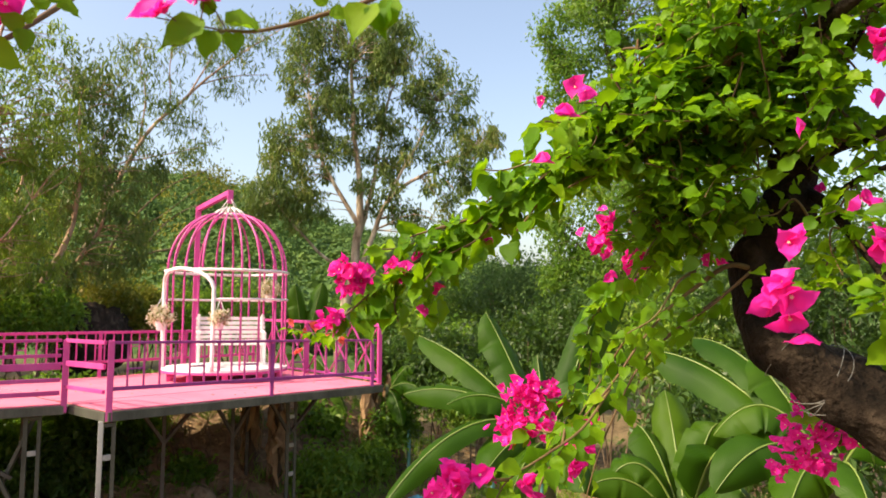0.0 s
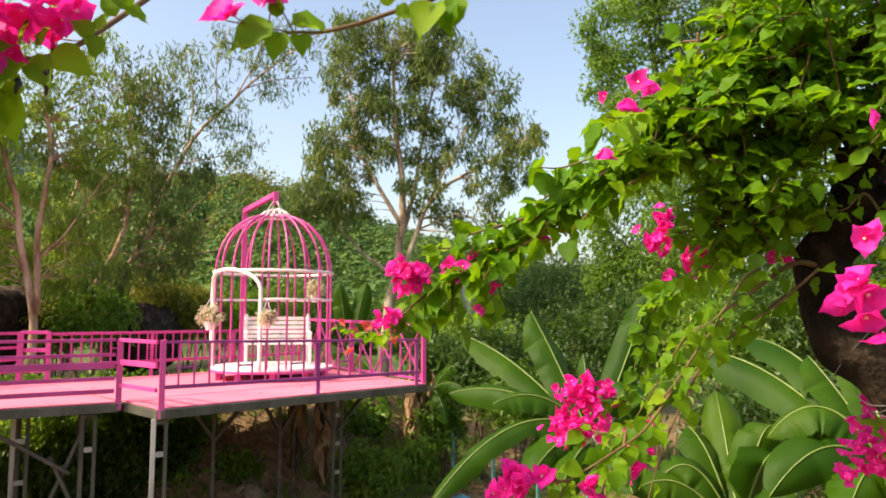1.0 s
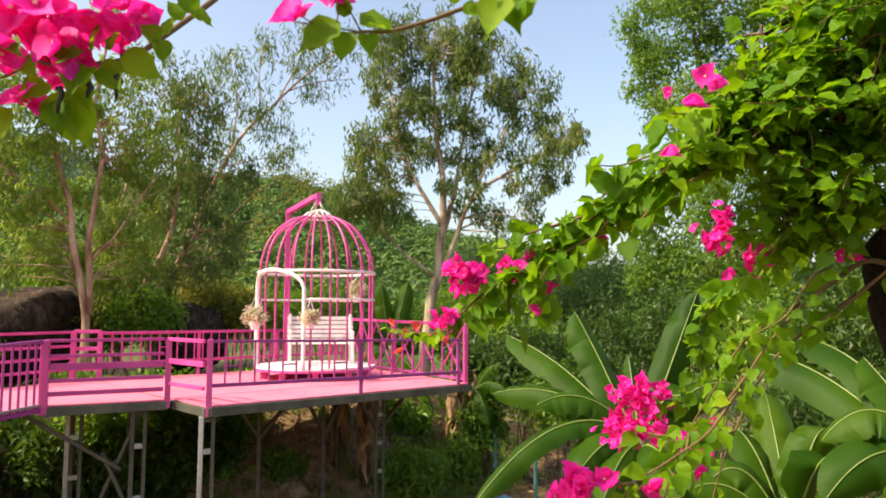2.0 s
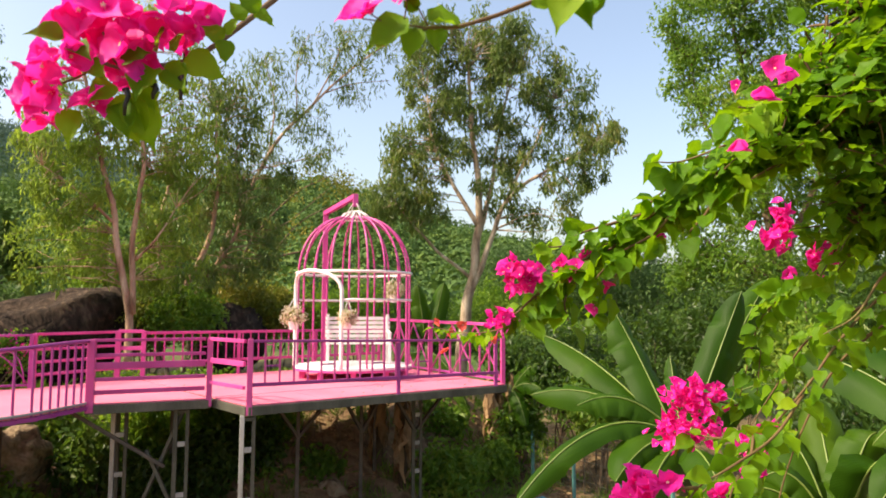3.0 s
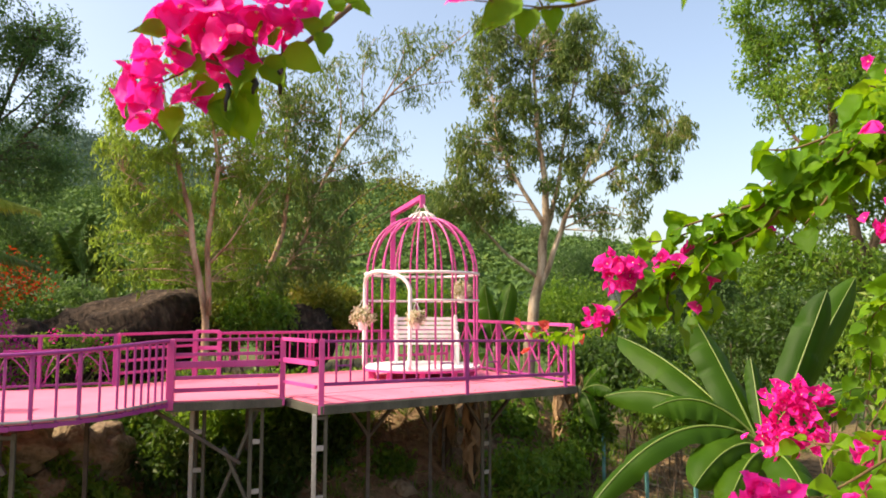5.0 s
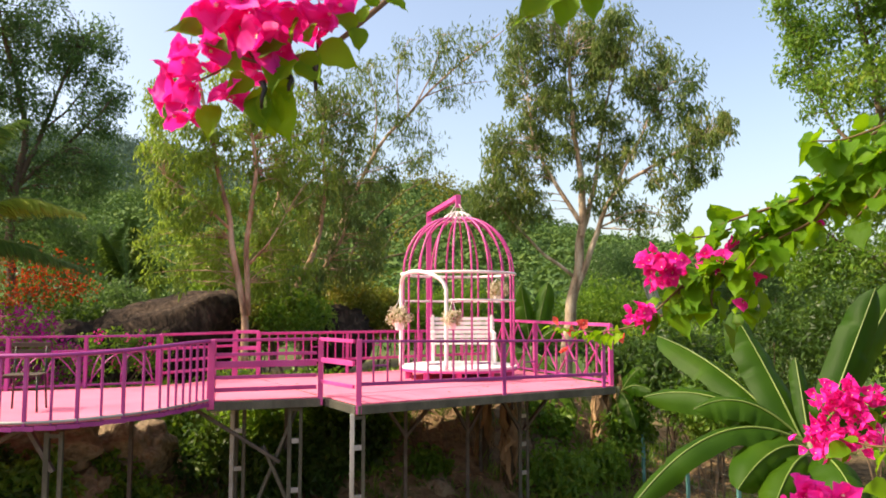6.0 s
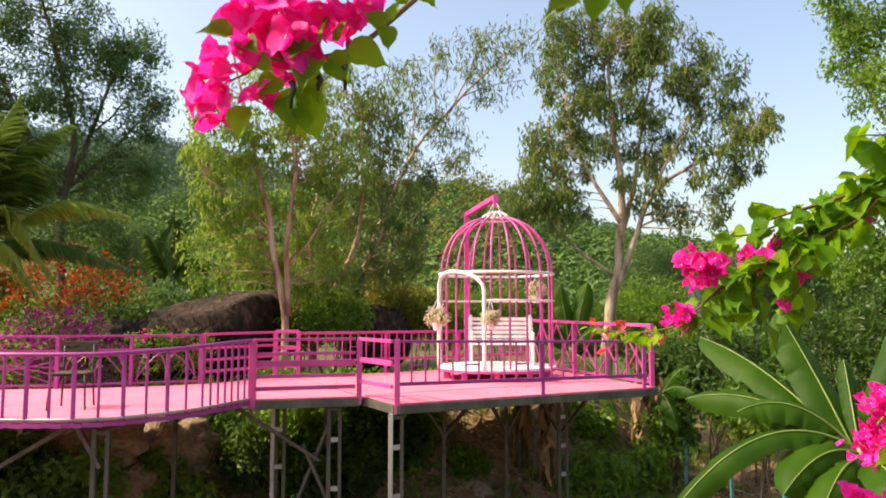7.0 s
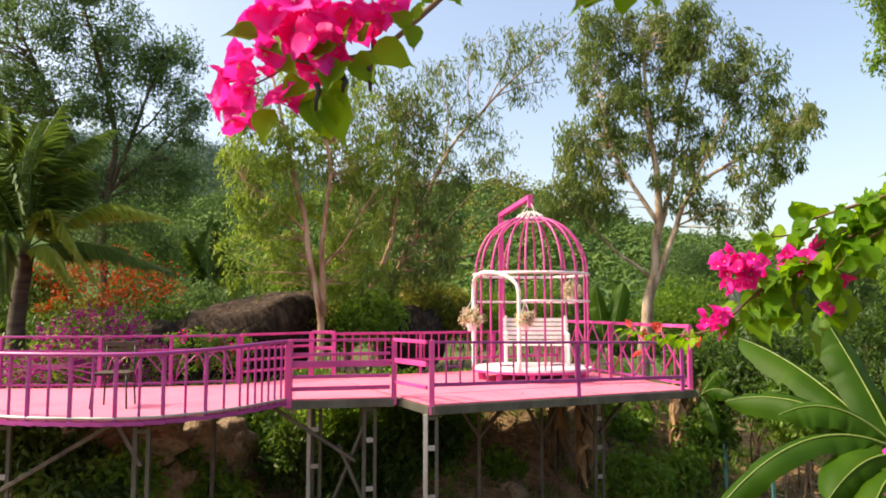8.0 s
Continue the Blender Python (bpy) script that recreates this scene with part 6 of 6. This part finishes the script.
    shoots = [
        (((0.918, 0.770, 1.309), (0.848, 0.780, 1.264), (0.789, 0.788, 1.204), (0.754, 0.798, 1.154), (0.711, 0.809, 1.104), (0.659, 0.821, 1.056), (0.587, 0.825, 0.997)), 0.026, 0.042),
        (((0.968, 0.763, 1.301), (0.873, 0.811, 1.220), (0.818, 0.826, 1.167), (0.781, 0.844, 1.088), (0.752, 0.850, 1.020), (0.725, 0.848, 0.946)), 0.04, 0.042),
        (((0.981, 0.950, 1.369), (1.018, 1.117, 1.314), (1.019, 1.240, 1.243), (1.024, 1.294, 1.153), (1.008, 1.317, 1.050)), 0.009, 0.044),
        (((0.996, 0.938, 1.359), (1.005, 1.063, 1.323), (1.022, 1.202, 1.280), (1.035, 1.265, 1.192), (1.030, 1.282, 1.078)), 0.009, 0.044),
        (((0.925, 0.872, 1.265), (0.956, 1.038, 1.202), (0.938, 1.106, 1.111), (0.885, 1.127, 1.022)), 0.01, 0.046),
        (((0.746, 0.802, 1.137), (0.685, 0.786, 1.085), (0.609, 0.768, 1.054), (0.556, 0.768, 1.028), (0.519, 0.745, 1.000)), 0.014, 0.04),
        (((0.676, 0.816, 1.081), (0.655, 0.799, 1.052), (0.620, 0.788, 1.018), (0.599, 0.768, 0.987)), 0.016, 0.042),
        (((0.886, 0.772, 1.317), (0.834, 0.751, 1.298), (0.790, 0.750, 1.247), (0.746, 0.759, 1.222)), 0.02, 0.04),
        (((0.944, 0.716, 1.316), (0.904, 0.757, 1.264), (0.866, 0.790, 1.229), (0.846, 0.807, 1.211)), 0.016, 0.046),
    ]
    for pts, step, size in shoots:
        pts = [Vector(p) for p in pts]
        twig(th, pts, 0.0026, 0.0009, n=5)
        fol.along(pts, step, size * 0.8, rng, down=0.5)

    # the crown: thin twigs run out from the limbs, leaves lie in flat layers
    tips = np.array([tuple(p) for p in base])
    masses = [
        ((0.967, 0.723, 1.701), (0.15, 0.16, 0.08), 31), ((0.867, 0.758, 1.648), (0.08, 0.12, 0.06), 21), ((0.997, 0.627, 1.637), (0.13, 0.14, 0.09), 24),
        ((0.784, 0.773, 1.543), (0.08, 0.09, 0.05), 21), ((0.902, 0.763, 1.554), (0.11, 0.14, 0.06), 31), ((1.000, 0.715, 1.575), (0.11, 0.12, 0.07), 21),
        ((0.858, 0.799, 1.470), (0.09, 0.11, 0.06), 24),
    ]
    outer_masses = [
        ((0.934, 0.765, 1.434), (0.09, 0.1, 0.07), 25), ((1.021, 0.614, 1.526), (0.09, 0.11, 0.07), 14), ((0.713, 0.797, 1.506), (0.06, 0.07, 0.04), 12),
        ((0.898, 0.809, 1.374), (0.07, 0.09, 0.05), 15), ((1.025, 0.591, 1.320), (0.06, 0.08, 0.06), 5), ((0.970, 0.609, 1.752), (0.3, 0.2, 0.08), 24),
        ((1.014, 0.553, 1.425), (0.06, 0.1, 0.1), 5), ((0.816, 0.772, 1.586), (0.07, 0.08, 0.05), 11),
    ]
    for c, rad, k in masses + outer_masses:
        for q in blob_points(c, rad, k, rng, 0.3):
            p = Vector(base[int(np.argmin(np.linalg.norm(tips - q, axis=1)))])
            q = Vector(q)
            mid = p.lerp(q, 0.55) + Vector(rng.normal(size=3)) * 0.02 + Z * 0.03
            end = q + Vector((-0.05, -0.02, -0.02)) + Vector(rng.normal(size=3)) * 0.015
            twig(th, [p, mid, q, end], 0.0024, 0.0008, n=4, name="twig")
            fol.along([p.lerp(mid, 0.5), mid, q, end], 0.0078, 0.0265, rng, down=0.3, flat=0.5)

    arch_flowers = [
        ((0.528, 0.622, 1.504), 1, 0.000, 0.36), ((0.551, 0.609, 1.501), 1, 0.000, 0.48), ((0.558, 0.599, 1.518), 1, 0.000, 0.48), ((0.572, 0.602, 1.517), 1, 0.000, 0.36),
        ((0.523, 0.619, 1.442), 1, 0.000, 0.49), ((0.391, 0.957, 1.300), 34, 0.023, 0.34), ((0.374, 0.961, 1.314), 10, 0.013, 0.34), ((0.461, 0.965, 1.315), 18, 0.020, 0.34),
        ((0.363, 0.965, 1.237), 13, 0.014, 0.34), ((0.523, 0.975, 1.279), 3, 0.013, 0.36), ((0.501, 0.981, 1.337), 3, 0.011, 0.36), ((0.614, 0.950, 1.379), 3, 0.009, 0.36),
        ((0.644, 0.935, 1.379), 3, 0.013, 0.36), ((0.563, 0.977, 1.346), 2, 0.011, 0.29), ((0.347, 0.969, 1.223), 2, 0.007, 0.32),
    ]
    crown_flowers = [
        ((0.922, 1.068, 1.393), 27, 0.029, 0.39), ((0.932, 1.056, 1.431), 11, 0.016, 0.37), ((0.878, 0.907, 1.338), 20, 0.022, 0.39), ((0.896, 1.020, 1.316), 2, 0.011, 0.36),
        ((0.913, 0.746, 1.323), 3, 0.013, 0.36), ((0.842, 0.524, 1.485), 1, 0.000, 0.4), ((0.865, 0.454, 1.504), 1, 0.000, 0.42), ((0.856, 0.436, 1.562), 5, 0.020, 0.54),
        ((0.797, 0.504, 1.334), 2, 0.006, 0.62), ((0.790, 0.516, 1.281), 3, 0.010, 0.78), ((0.780, 0.528, 1.259), 1, 0.000, 0.78), ((0.803, 0.501, 1.231), 1, 0.000, 0.78),
        ((0.889, 0.469, 1.336), 5, 0.026, 0.61), ((0.957, 0.535, 1.396), 3, 0.019, 0.43), ((1.070, 0.707, 1.444), 2, 0.014, 0.36), ((0.792, 0.514, 1.252), 1, 0.000, 0.75),
    ]
    low_flowers = [
        ((0.916, 1.350, 1.057), 108, 0.047, 0.39), ((0.884, 1.358, 0.994), 57, 0.039, 0.38), ((0.936, 1.308, 1.011), 30, 0.034, 0.38), ((0.874, 1.072, 1.010), 17, 0.029, 0.41),
        ((0.843, 1.048, 0.973), 8, 0.015, 0.41), ((0.896, 1.065, 1.052), 4, 0.018, 0.42), ((0.486, 0.769, 1.033), 12, 0.022, 0.52), ((0.461, 0.777, 1.019), 5, 0.015, 0.54),
        ((0.576, 0.742, 1.015), 4, 0.014, 0.5), ((1.140, 0.801, 1.019), 57, 0.040, 0.37), ((1.113, 0.825, 0.993), 13, 0.022, 0.37), ((1.150, 0.765, 1.048), 13, 0.022, 0.37),
        ((1.165, 0.719, 1.066), 10, 0.023, 0.37), ((1.128, 0.802, 1.102), 10, 0.020, 0.37),
    ]
    for c, n, sp, sc in arch_flowers + crown_flowers + low_flowers:
        cluster(th, c, n, sp, sc)
    # stalks that carry the low flower heads
    stalks = [
        ((1.008, 1.317, 1.050), (0.981, 1.335, 1.056), (0.927, 1.344, 1.057)),
        ((0.885, 1.127, 1.022), (0.908, 1.251, 0.997), (0.891, 1.343, 0.996)),
        ((0.556, 0.768, 1.028), (0.521, 0.764, 1.031), (0.486, 0.768, 1.030)),
        ((0.885, 1.127, 1.022), (0.880, 1.081, 1.014), (0.846, 1.048, 0.980)),
        ((1.024, 0.543, 1.279), (1.143, 0.632, 1.181), (1.167, 0.720, 1.085), (1.142, 0.786, 1.031)),
        ((1.167, 0.720, 1.085), (1.147, 0.777, 1.088), (1.127, 0.802, 1.100)),
    ]
    for pts in stalks:
        pts = [Vector(p) for p in pts]
        twig(th, pts, 0.003, 0.0012, n=5)
        fol.along(pts, 0.016, 0.042, rng)
    # a far tip with small red-orange bracts
    tip = [Vector(p) for p in ((0.407, 0.963, 1.244), (0.469, 1.330, 1.212), (0.516, 1.730, 1.194), (0.504, 2.039, 1.202))]
    twig(th, tip, 0.002, 0.001, n=5)
    fol.along(tip[1:], 0.022, 0.024, rng)
    for c in ((0.510, 1.988, 1.222), (0.538, 1.930, 1.188), (0.519, 1.983, 1.142), (0.550, 1.876, 1.213), (0.561, 1.821, 1.176), (0.520, 1.522, 1.188)):
        flower(th, c, 0.55).data = CORALS[int(FR_RNG.integers(3))]
    fol.make(th, 300)
    return th


bougainvillea()


def loops():
    """Thin wire wound loosely round the trunk."""
    c = Vector((1.057, 0.708, 1.165))
    th = thing("tie_wire", "loose loops of grey wire round the trunk", "wire", at=c)
    ax = (Vector((1.075, 0.665, 1.130)) - Vector((1.033, 0.754, 1.221))).normalized()
    u = ax.cross(Z).normalized()
    w = ax.cross(u)
    rng = np.random.default_rng(9)
    for k in range(6):
        sh, lean = rng.uniform(-0.05, 0.07), rng.uniform(-0.05, 0.05)
        t = Tubes()
        t.add([ax * (sh + lean * math.sin(a + k)) + u * (0.056 * math.cos(a)) + w * (0.056 * math.sin(a)) for a in [i * 2 * math.pi / 24 for i in range(25)]], 0.0007, 0.0007, 5)
        t.make("wire_loop", GREY, th)
    t = Tubes()
    t.add(spline([ax * -0.02 - u * 0.075, ax * 0.05 - u * 0.09 + w * 0.03, ax * 0.12 - u * 0.08, ax * 0.16 - u * 0.06 - w * 0.04], 6), 0.0007, 0.0007, 5)
    t.make("wire_end", GREY, th)


loops()


def overhead_sprays():
    """Two sprays that hang into view from the branches overhead."""
    rng = np.random.default_rng(41)
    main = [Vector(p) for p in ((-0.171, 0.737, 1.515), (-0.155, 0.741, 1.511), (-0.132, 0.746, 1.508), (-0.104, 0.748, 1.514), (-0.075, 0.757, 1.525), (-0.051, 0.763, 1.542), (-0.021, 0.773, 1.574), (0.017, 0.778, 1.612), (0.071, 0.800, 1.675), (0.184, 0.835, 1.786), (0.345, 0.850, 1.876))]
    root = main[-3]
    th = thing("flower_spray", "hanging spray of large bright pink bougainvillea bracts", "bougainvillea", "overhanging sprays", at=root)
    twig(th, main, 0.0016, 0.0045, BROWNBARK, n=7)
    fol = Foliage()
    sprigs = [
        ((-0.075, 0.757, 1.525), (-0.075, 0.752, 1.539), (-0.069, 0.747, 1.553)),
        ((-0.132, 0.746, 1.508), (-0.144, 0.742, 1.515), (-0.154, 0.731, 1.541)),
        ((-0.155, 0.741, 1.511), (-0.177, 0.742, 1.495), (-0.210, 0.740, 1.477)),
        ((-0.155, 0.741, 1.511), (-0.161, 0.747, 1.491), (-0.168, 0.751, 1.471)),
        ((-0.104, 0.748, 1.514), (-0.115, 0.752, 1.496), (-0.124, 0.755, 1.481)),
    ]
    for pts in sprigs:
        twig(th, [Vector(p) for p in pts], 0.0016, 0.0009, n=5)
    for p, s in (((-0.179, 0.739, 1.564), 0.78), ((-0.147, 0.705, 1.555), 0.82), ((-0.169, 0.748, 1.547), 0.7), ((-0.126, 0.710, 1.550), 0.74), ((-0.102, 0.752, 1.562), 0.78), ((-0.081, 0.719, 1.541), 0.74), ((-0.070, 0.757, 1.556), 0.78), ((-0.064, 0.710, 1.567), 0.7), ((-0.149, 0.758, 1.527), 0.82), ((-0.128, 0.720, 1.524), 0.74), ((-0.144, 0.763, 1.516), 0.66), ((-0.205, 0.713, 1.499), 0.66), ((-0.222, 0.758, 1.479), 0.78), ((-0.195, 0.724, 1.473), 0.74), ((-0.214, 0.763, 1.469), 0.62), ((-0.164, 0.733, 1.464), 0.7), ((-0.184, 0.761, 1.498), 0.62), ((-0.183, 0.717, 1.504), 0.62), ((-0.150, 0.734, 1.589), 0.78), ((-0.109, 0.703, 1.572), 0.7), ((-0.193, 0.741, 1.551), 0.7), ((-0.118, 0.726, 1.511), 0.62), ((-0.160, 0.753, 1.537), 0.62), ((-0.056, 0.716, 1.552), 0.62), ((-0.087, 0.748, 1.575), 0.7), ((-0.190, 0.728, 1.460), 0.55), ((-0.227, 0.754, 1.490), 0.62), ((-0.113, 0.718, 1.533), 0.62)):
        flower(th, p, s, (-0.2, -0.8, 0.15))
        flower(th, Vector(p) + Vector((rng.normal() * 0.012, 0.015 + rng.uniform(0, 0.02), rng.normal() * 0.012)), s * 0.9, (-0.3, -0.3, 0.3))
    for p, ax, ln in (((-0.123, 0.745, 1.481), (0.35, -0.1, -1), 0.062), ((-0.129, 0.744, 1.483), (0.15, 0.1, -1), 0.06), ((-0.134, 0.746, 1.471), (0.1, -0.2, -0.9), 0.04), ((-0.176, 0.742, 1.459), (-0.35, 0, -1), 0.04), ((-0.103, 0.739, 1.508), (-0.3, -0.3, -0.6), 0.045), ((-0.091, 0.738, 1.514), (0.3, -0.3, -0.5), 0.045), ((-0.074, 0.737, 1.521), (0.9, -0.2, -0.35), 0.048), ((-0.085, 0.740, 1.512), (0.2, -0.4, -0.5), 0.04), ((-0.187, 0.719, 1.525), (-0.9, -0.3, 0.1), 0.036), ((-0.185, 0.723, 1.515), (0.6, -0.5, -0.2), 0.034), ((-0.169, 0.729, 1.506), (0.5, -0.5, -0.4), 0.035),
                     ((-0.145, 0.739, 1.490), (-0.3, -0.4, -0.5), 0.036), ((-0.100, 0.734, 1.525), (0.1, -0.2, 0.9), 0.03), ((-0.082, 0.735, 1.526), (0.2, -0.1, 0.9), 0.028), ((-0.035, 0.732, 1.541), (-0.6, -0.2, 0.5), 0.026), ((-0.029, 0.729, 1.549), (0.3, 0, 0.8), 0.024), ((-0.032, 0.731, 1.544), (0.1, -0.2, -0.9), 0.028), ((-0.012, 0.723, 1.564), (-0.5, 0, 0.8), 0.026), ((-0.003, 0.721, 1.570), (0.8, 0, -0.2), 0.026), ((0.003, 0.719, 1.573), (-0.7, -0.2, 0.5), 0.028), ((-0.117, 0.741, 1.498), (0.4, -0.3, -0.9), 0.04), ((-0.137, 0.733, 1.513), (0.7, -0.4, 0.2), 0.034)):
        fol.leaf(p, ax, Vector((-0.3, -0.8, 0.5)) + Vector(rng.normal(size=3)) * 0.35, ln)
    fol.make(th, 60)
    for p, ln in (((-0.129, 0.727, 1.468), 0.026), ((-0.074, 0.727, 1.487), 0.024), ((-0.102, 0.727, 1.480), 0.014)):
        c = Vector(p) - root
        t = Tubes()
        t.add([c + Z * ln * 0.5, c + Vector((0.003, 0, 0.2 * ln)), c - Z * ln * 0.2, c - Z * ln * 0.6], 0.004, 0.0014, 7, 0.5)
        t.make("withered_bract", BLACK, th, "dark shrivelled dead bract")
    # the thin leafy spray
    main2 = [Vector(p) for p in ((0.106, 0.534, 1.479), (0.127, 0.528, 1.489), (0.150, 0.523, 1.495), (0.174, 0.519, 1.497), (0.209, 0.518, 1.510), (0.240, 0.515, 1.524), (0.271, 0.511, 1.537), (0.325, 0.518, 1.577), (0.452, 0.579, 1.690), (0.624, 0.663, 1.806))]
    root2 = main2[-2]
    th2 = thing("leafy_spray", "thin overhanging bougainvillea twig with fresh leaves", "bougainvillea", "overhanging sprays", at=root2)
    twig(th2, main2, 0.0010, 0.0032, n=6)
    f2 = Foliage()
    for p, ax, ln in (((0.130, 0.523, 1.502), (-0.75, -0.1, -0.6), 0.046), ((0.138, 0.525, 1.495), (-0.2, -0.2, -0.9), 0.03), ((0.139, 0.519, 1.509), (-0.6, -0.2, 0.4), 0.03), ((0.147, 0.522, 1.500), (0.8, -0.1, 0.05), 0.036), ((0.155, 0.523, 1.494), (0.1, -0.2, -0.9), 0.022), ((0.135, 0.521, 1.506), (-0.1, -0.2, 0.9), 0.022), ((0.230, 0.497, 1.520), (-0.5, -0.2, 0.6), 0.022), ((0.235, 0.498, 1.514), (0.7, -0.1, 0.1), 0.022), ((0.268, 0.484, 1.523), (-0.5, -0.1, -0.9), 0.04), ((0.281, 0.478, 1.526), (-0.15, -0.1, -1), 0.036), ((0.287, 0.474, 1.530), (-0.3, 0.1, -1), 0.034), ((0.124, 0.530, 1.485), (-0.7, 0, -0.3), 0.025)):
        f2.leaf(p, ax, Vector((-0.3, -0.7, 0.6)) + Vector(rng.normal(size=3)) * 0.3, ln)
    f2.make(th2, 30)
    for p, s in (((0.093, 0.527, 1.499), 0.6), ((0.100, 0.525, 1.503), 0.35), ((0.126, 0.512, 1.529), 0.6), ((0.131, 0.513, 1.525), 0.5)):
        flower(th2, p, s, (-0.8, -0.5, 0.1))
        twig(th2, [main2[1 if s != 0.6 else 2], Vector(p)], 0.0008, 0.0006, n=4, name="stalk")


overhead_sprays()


# ---- fallen leaves, grass ----
def litter():
    rng = np.random.default_rng(61)
    n = 9000
    x, y = rng.uniform(-8, 11, n), rng.uniform(9, 19, n)
    z = np.array([ground_z(a, b) for a, b in zip(x, y)]) + 0.015
    pos = np.stack([x, y, z], 1)
    ax = rng.normal(size=(n, 3)) * np.array([1, 1, 0.25])
    v, f = leaf_arrays(pos, ax, rng.normal(size=(n, 3)) * 0.35 + np.array([0, 0, 1.0]), rng.uniform(0.06, 0.16, n), rng.uniform(0.03, 0.07, n), 0.3)
    tagged(solid("leaf_litter", v, f, DRYLEAF, None, "dry brown fallen leaves scattered over the earth"), "", "leaf litter", "", "stuff")
    n = 2600
    x, y = rng.uniform(-8, 12, n), rng.uniform(10, 21, n)
    keep = np.array([noise.noise((a * 0.7, b * 0.7, 9)) > -0.05 for a, b in zip(x, y)])
    cent = np.array([(a, b, ground_z(a, b) + 0.06) for a, b in zip(x[keep], y[keep])])
    c = np.repeat(cent, 12, axis=0)
    m = len(c)
    pos = c + rng.normal(size=(m, 3)) * np.array([0.06, 0.06, 0.01])
    ax = rng.normal(size=(m, 3)) * 0.5 + np.array([0, 0, 1.0])
    v, f = leaf_arrays(pos, ax, rng.normal(size=(m, 3)), rng.uniform(0.1, 0.32, m), 0.018, 0.2)
    tagged(solid("grass", v, f, MIDLEAF, None, "tufts of green grass and weeds on the bank"), "", "grass", "", "stuff")
    n = 46
    u, w = rng.uniform(0.03, 0.97, n), rng.uniform(0.03, 0.97, n)
    pos = np.array([tuple(FL.lerp(FR, a).lerp(BL.lerp(BR, a), b) + Z * 0.008) for a, b in zip(u, w)])
    v, f = leaf_arrays(pos, rng.normal(size=(n, 3)) * np.array([1, 1, 0.05]), np.tile([[0, 0, 1.0]], (n, 1)), rng.uniform(0.04, 0.09, n), 0.03, 0.15)
    tagged(solid("fallen_leaves", v, f, DRYLEAF, None, "a few dry leaves lying on the pink deck"), "", "leaf litter", "", "stuff")


litter()
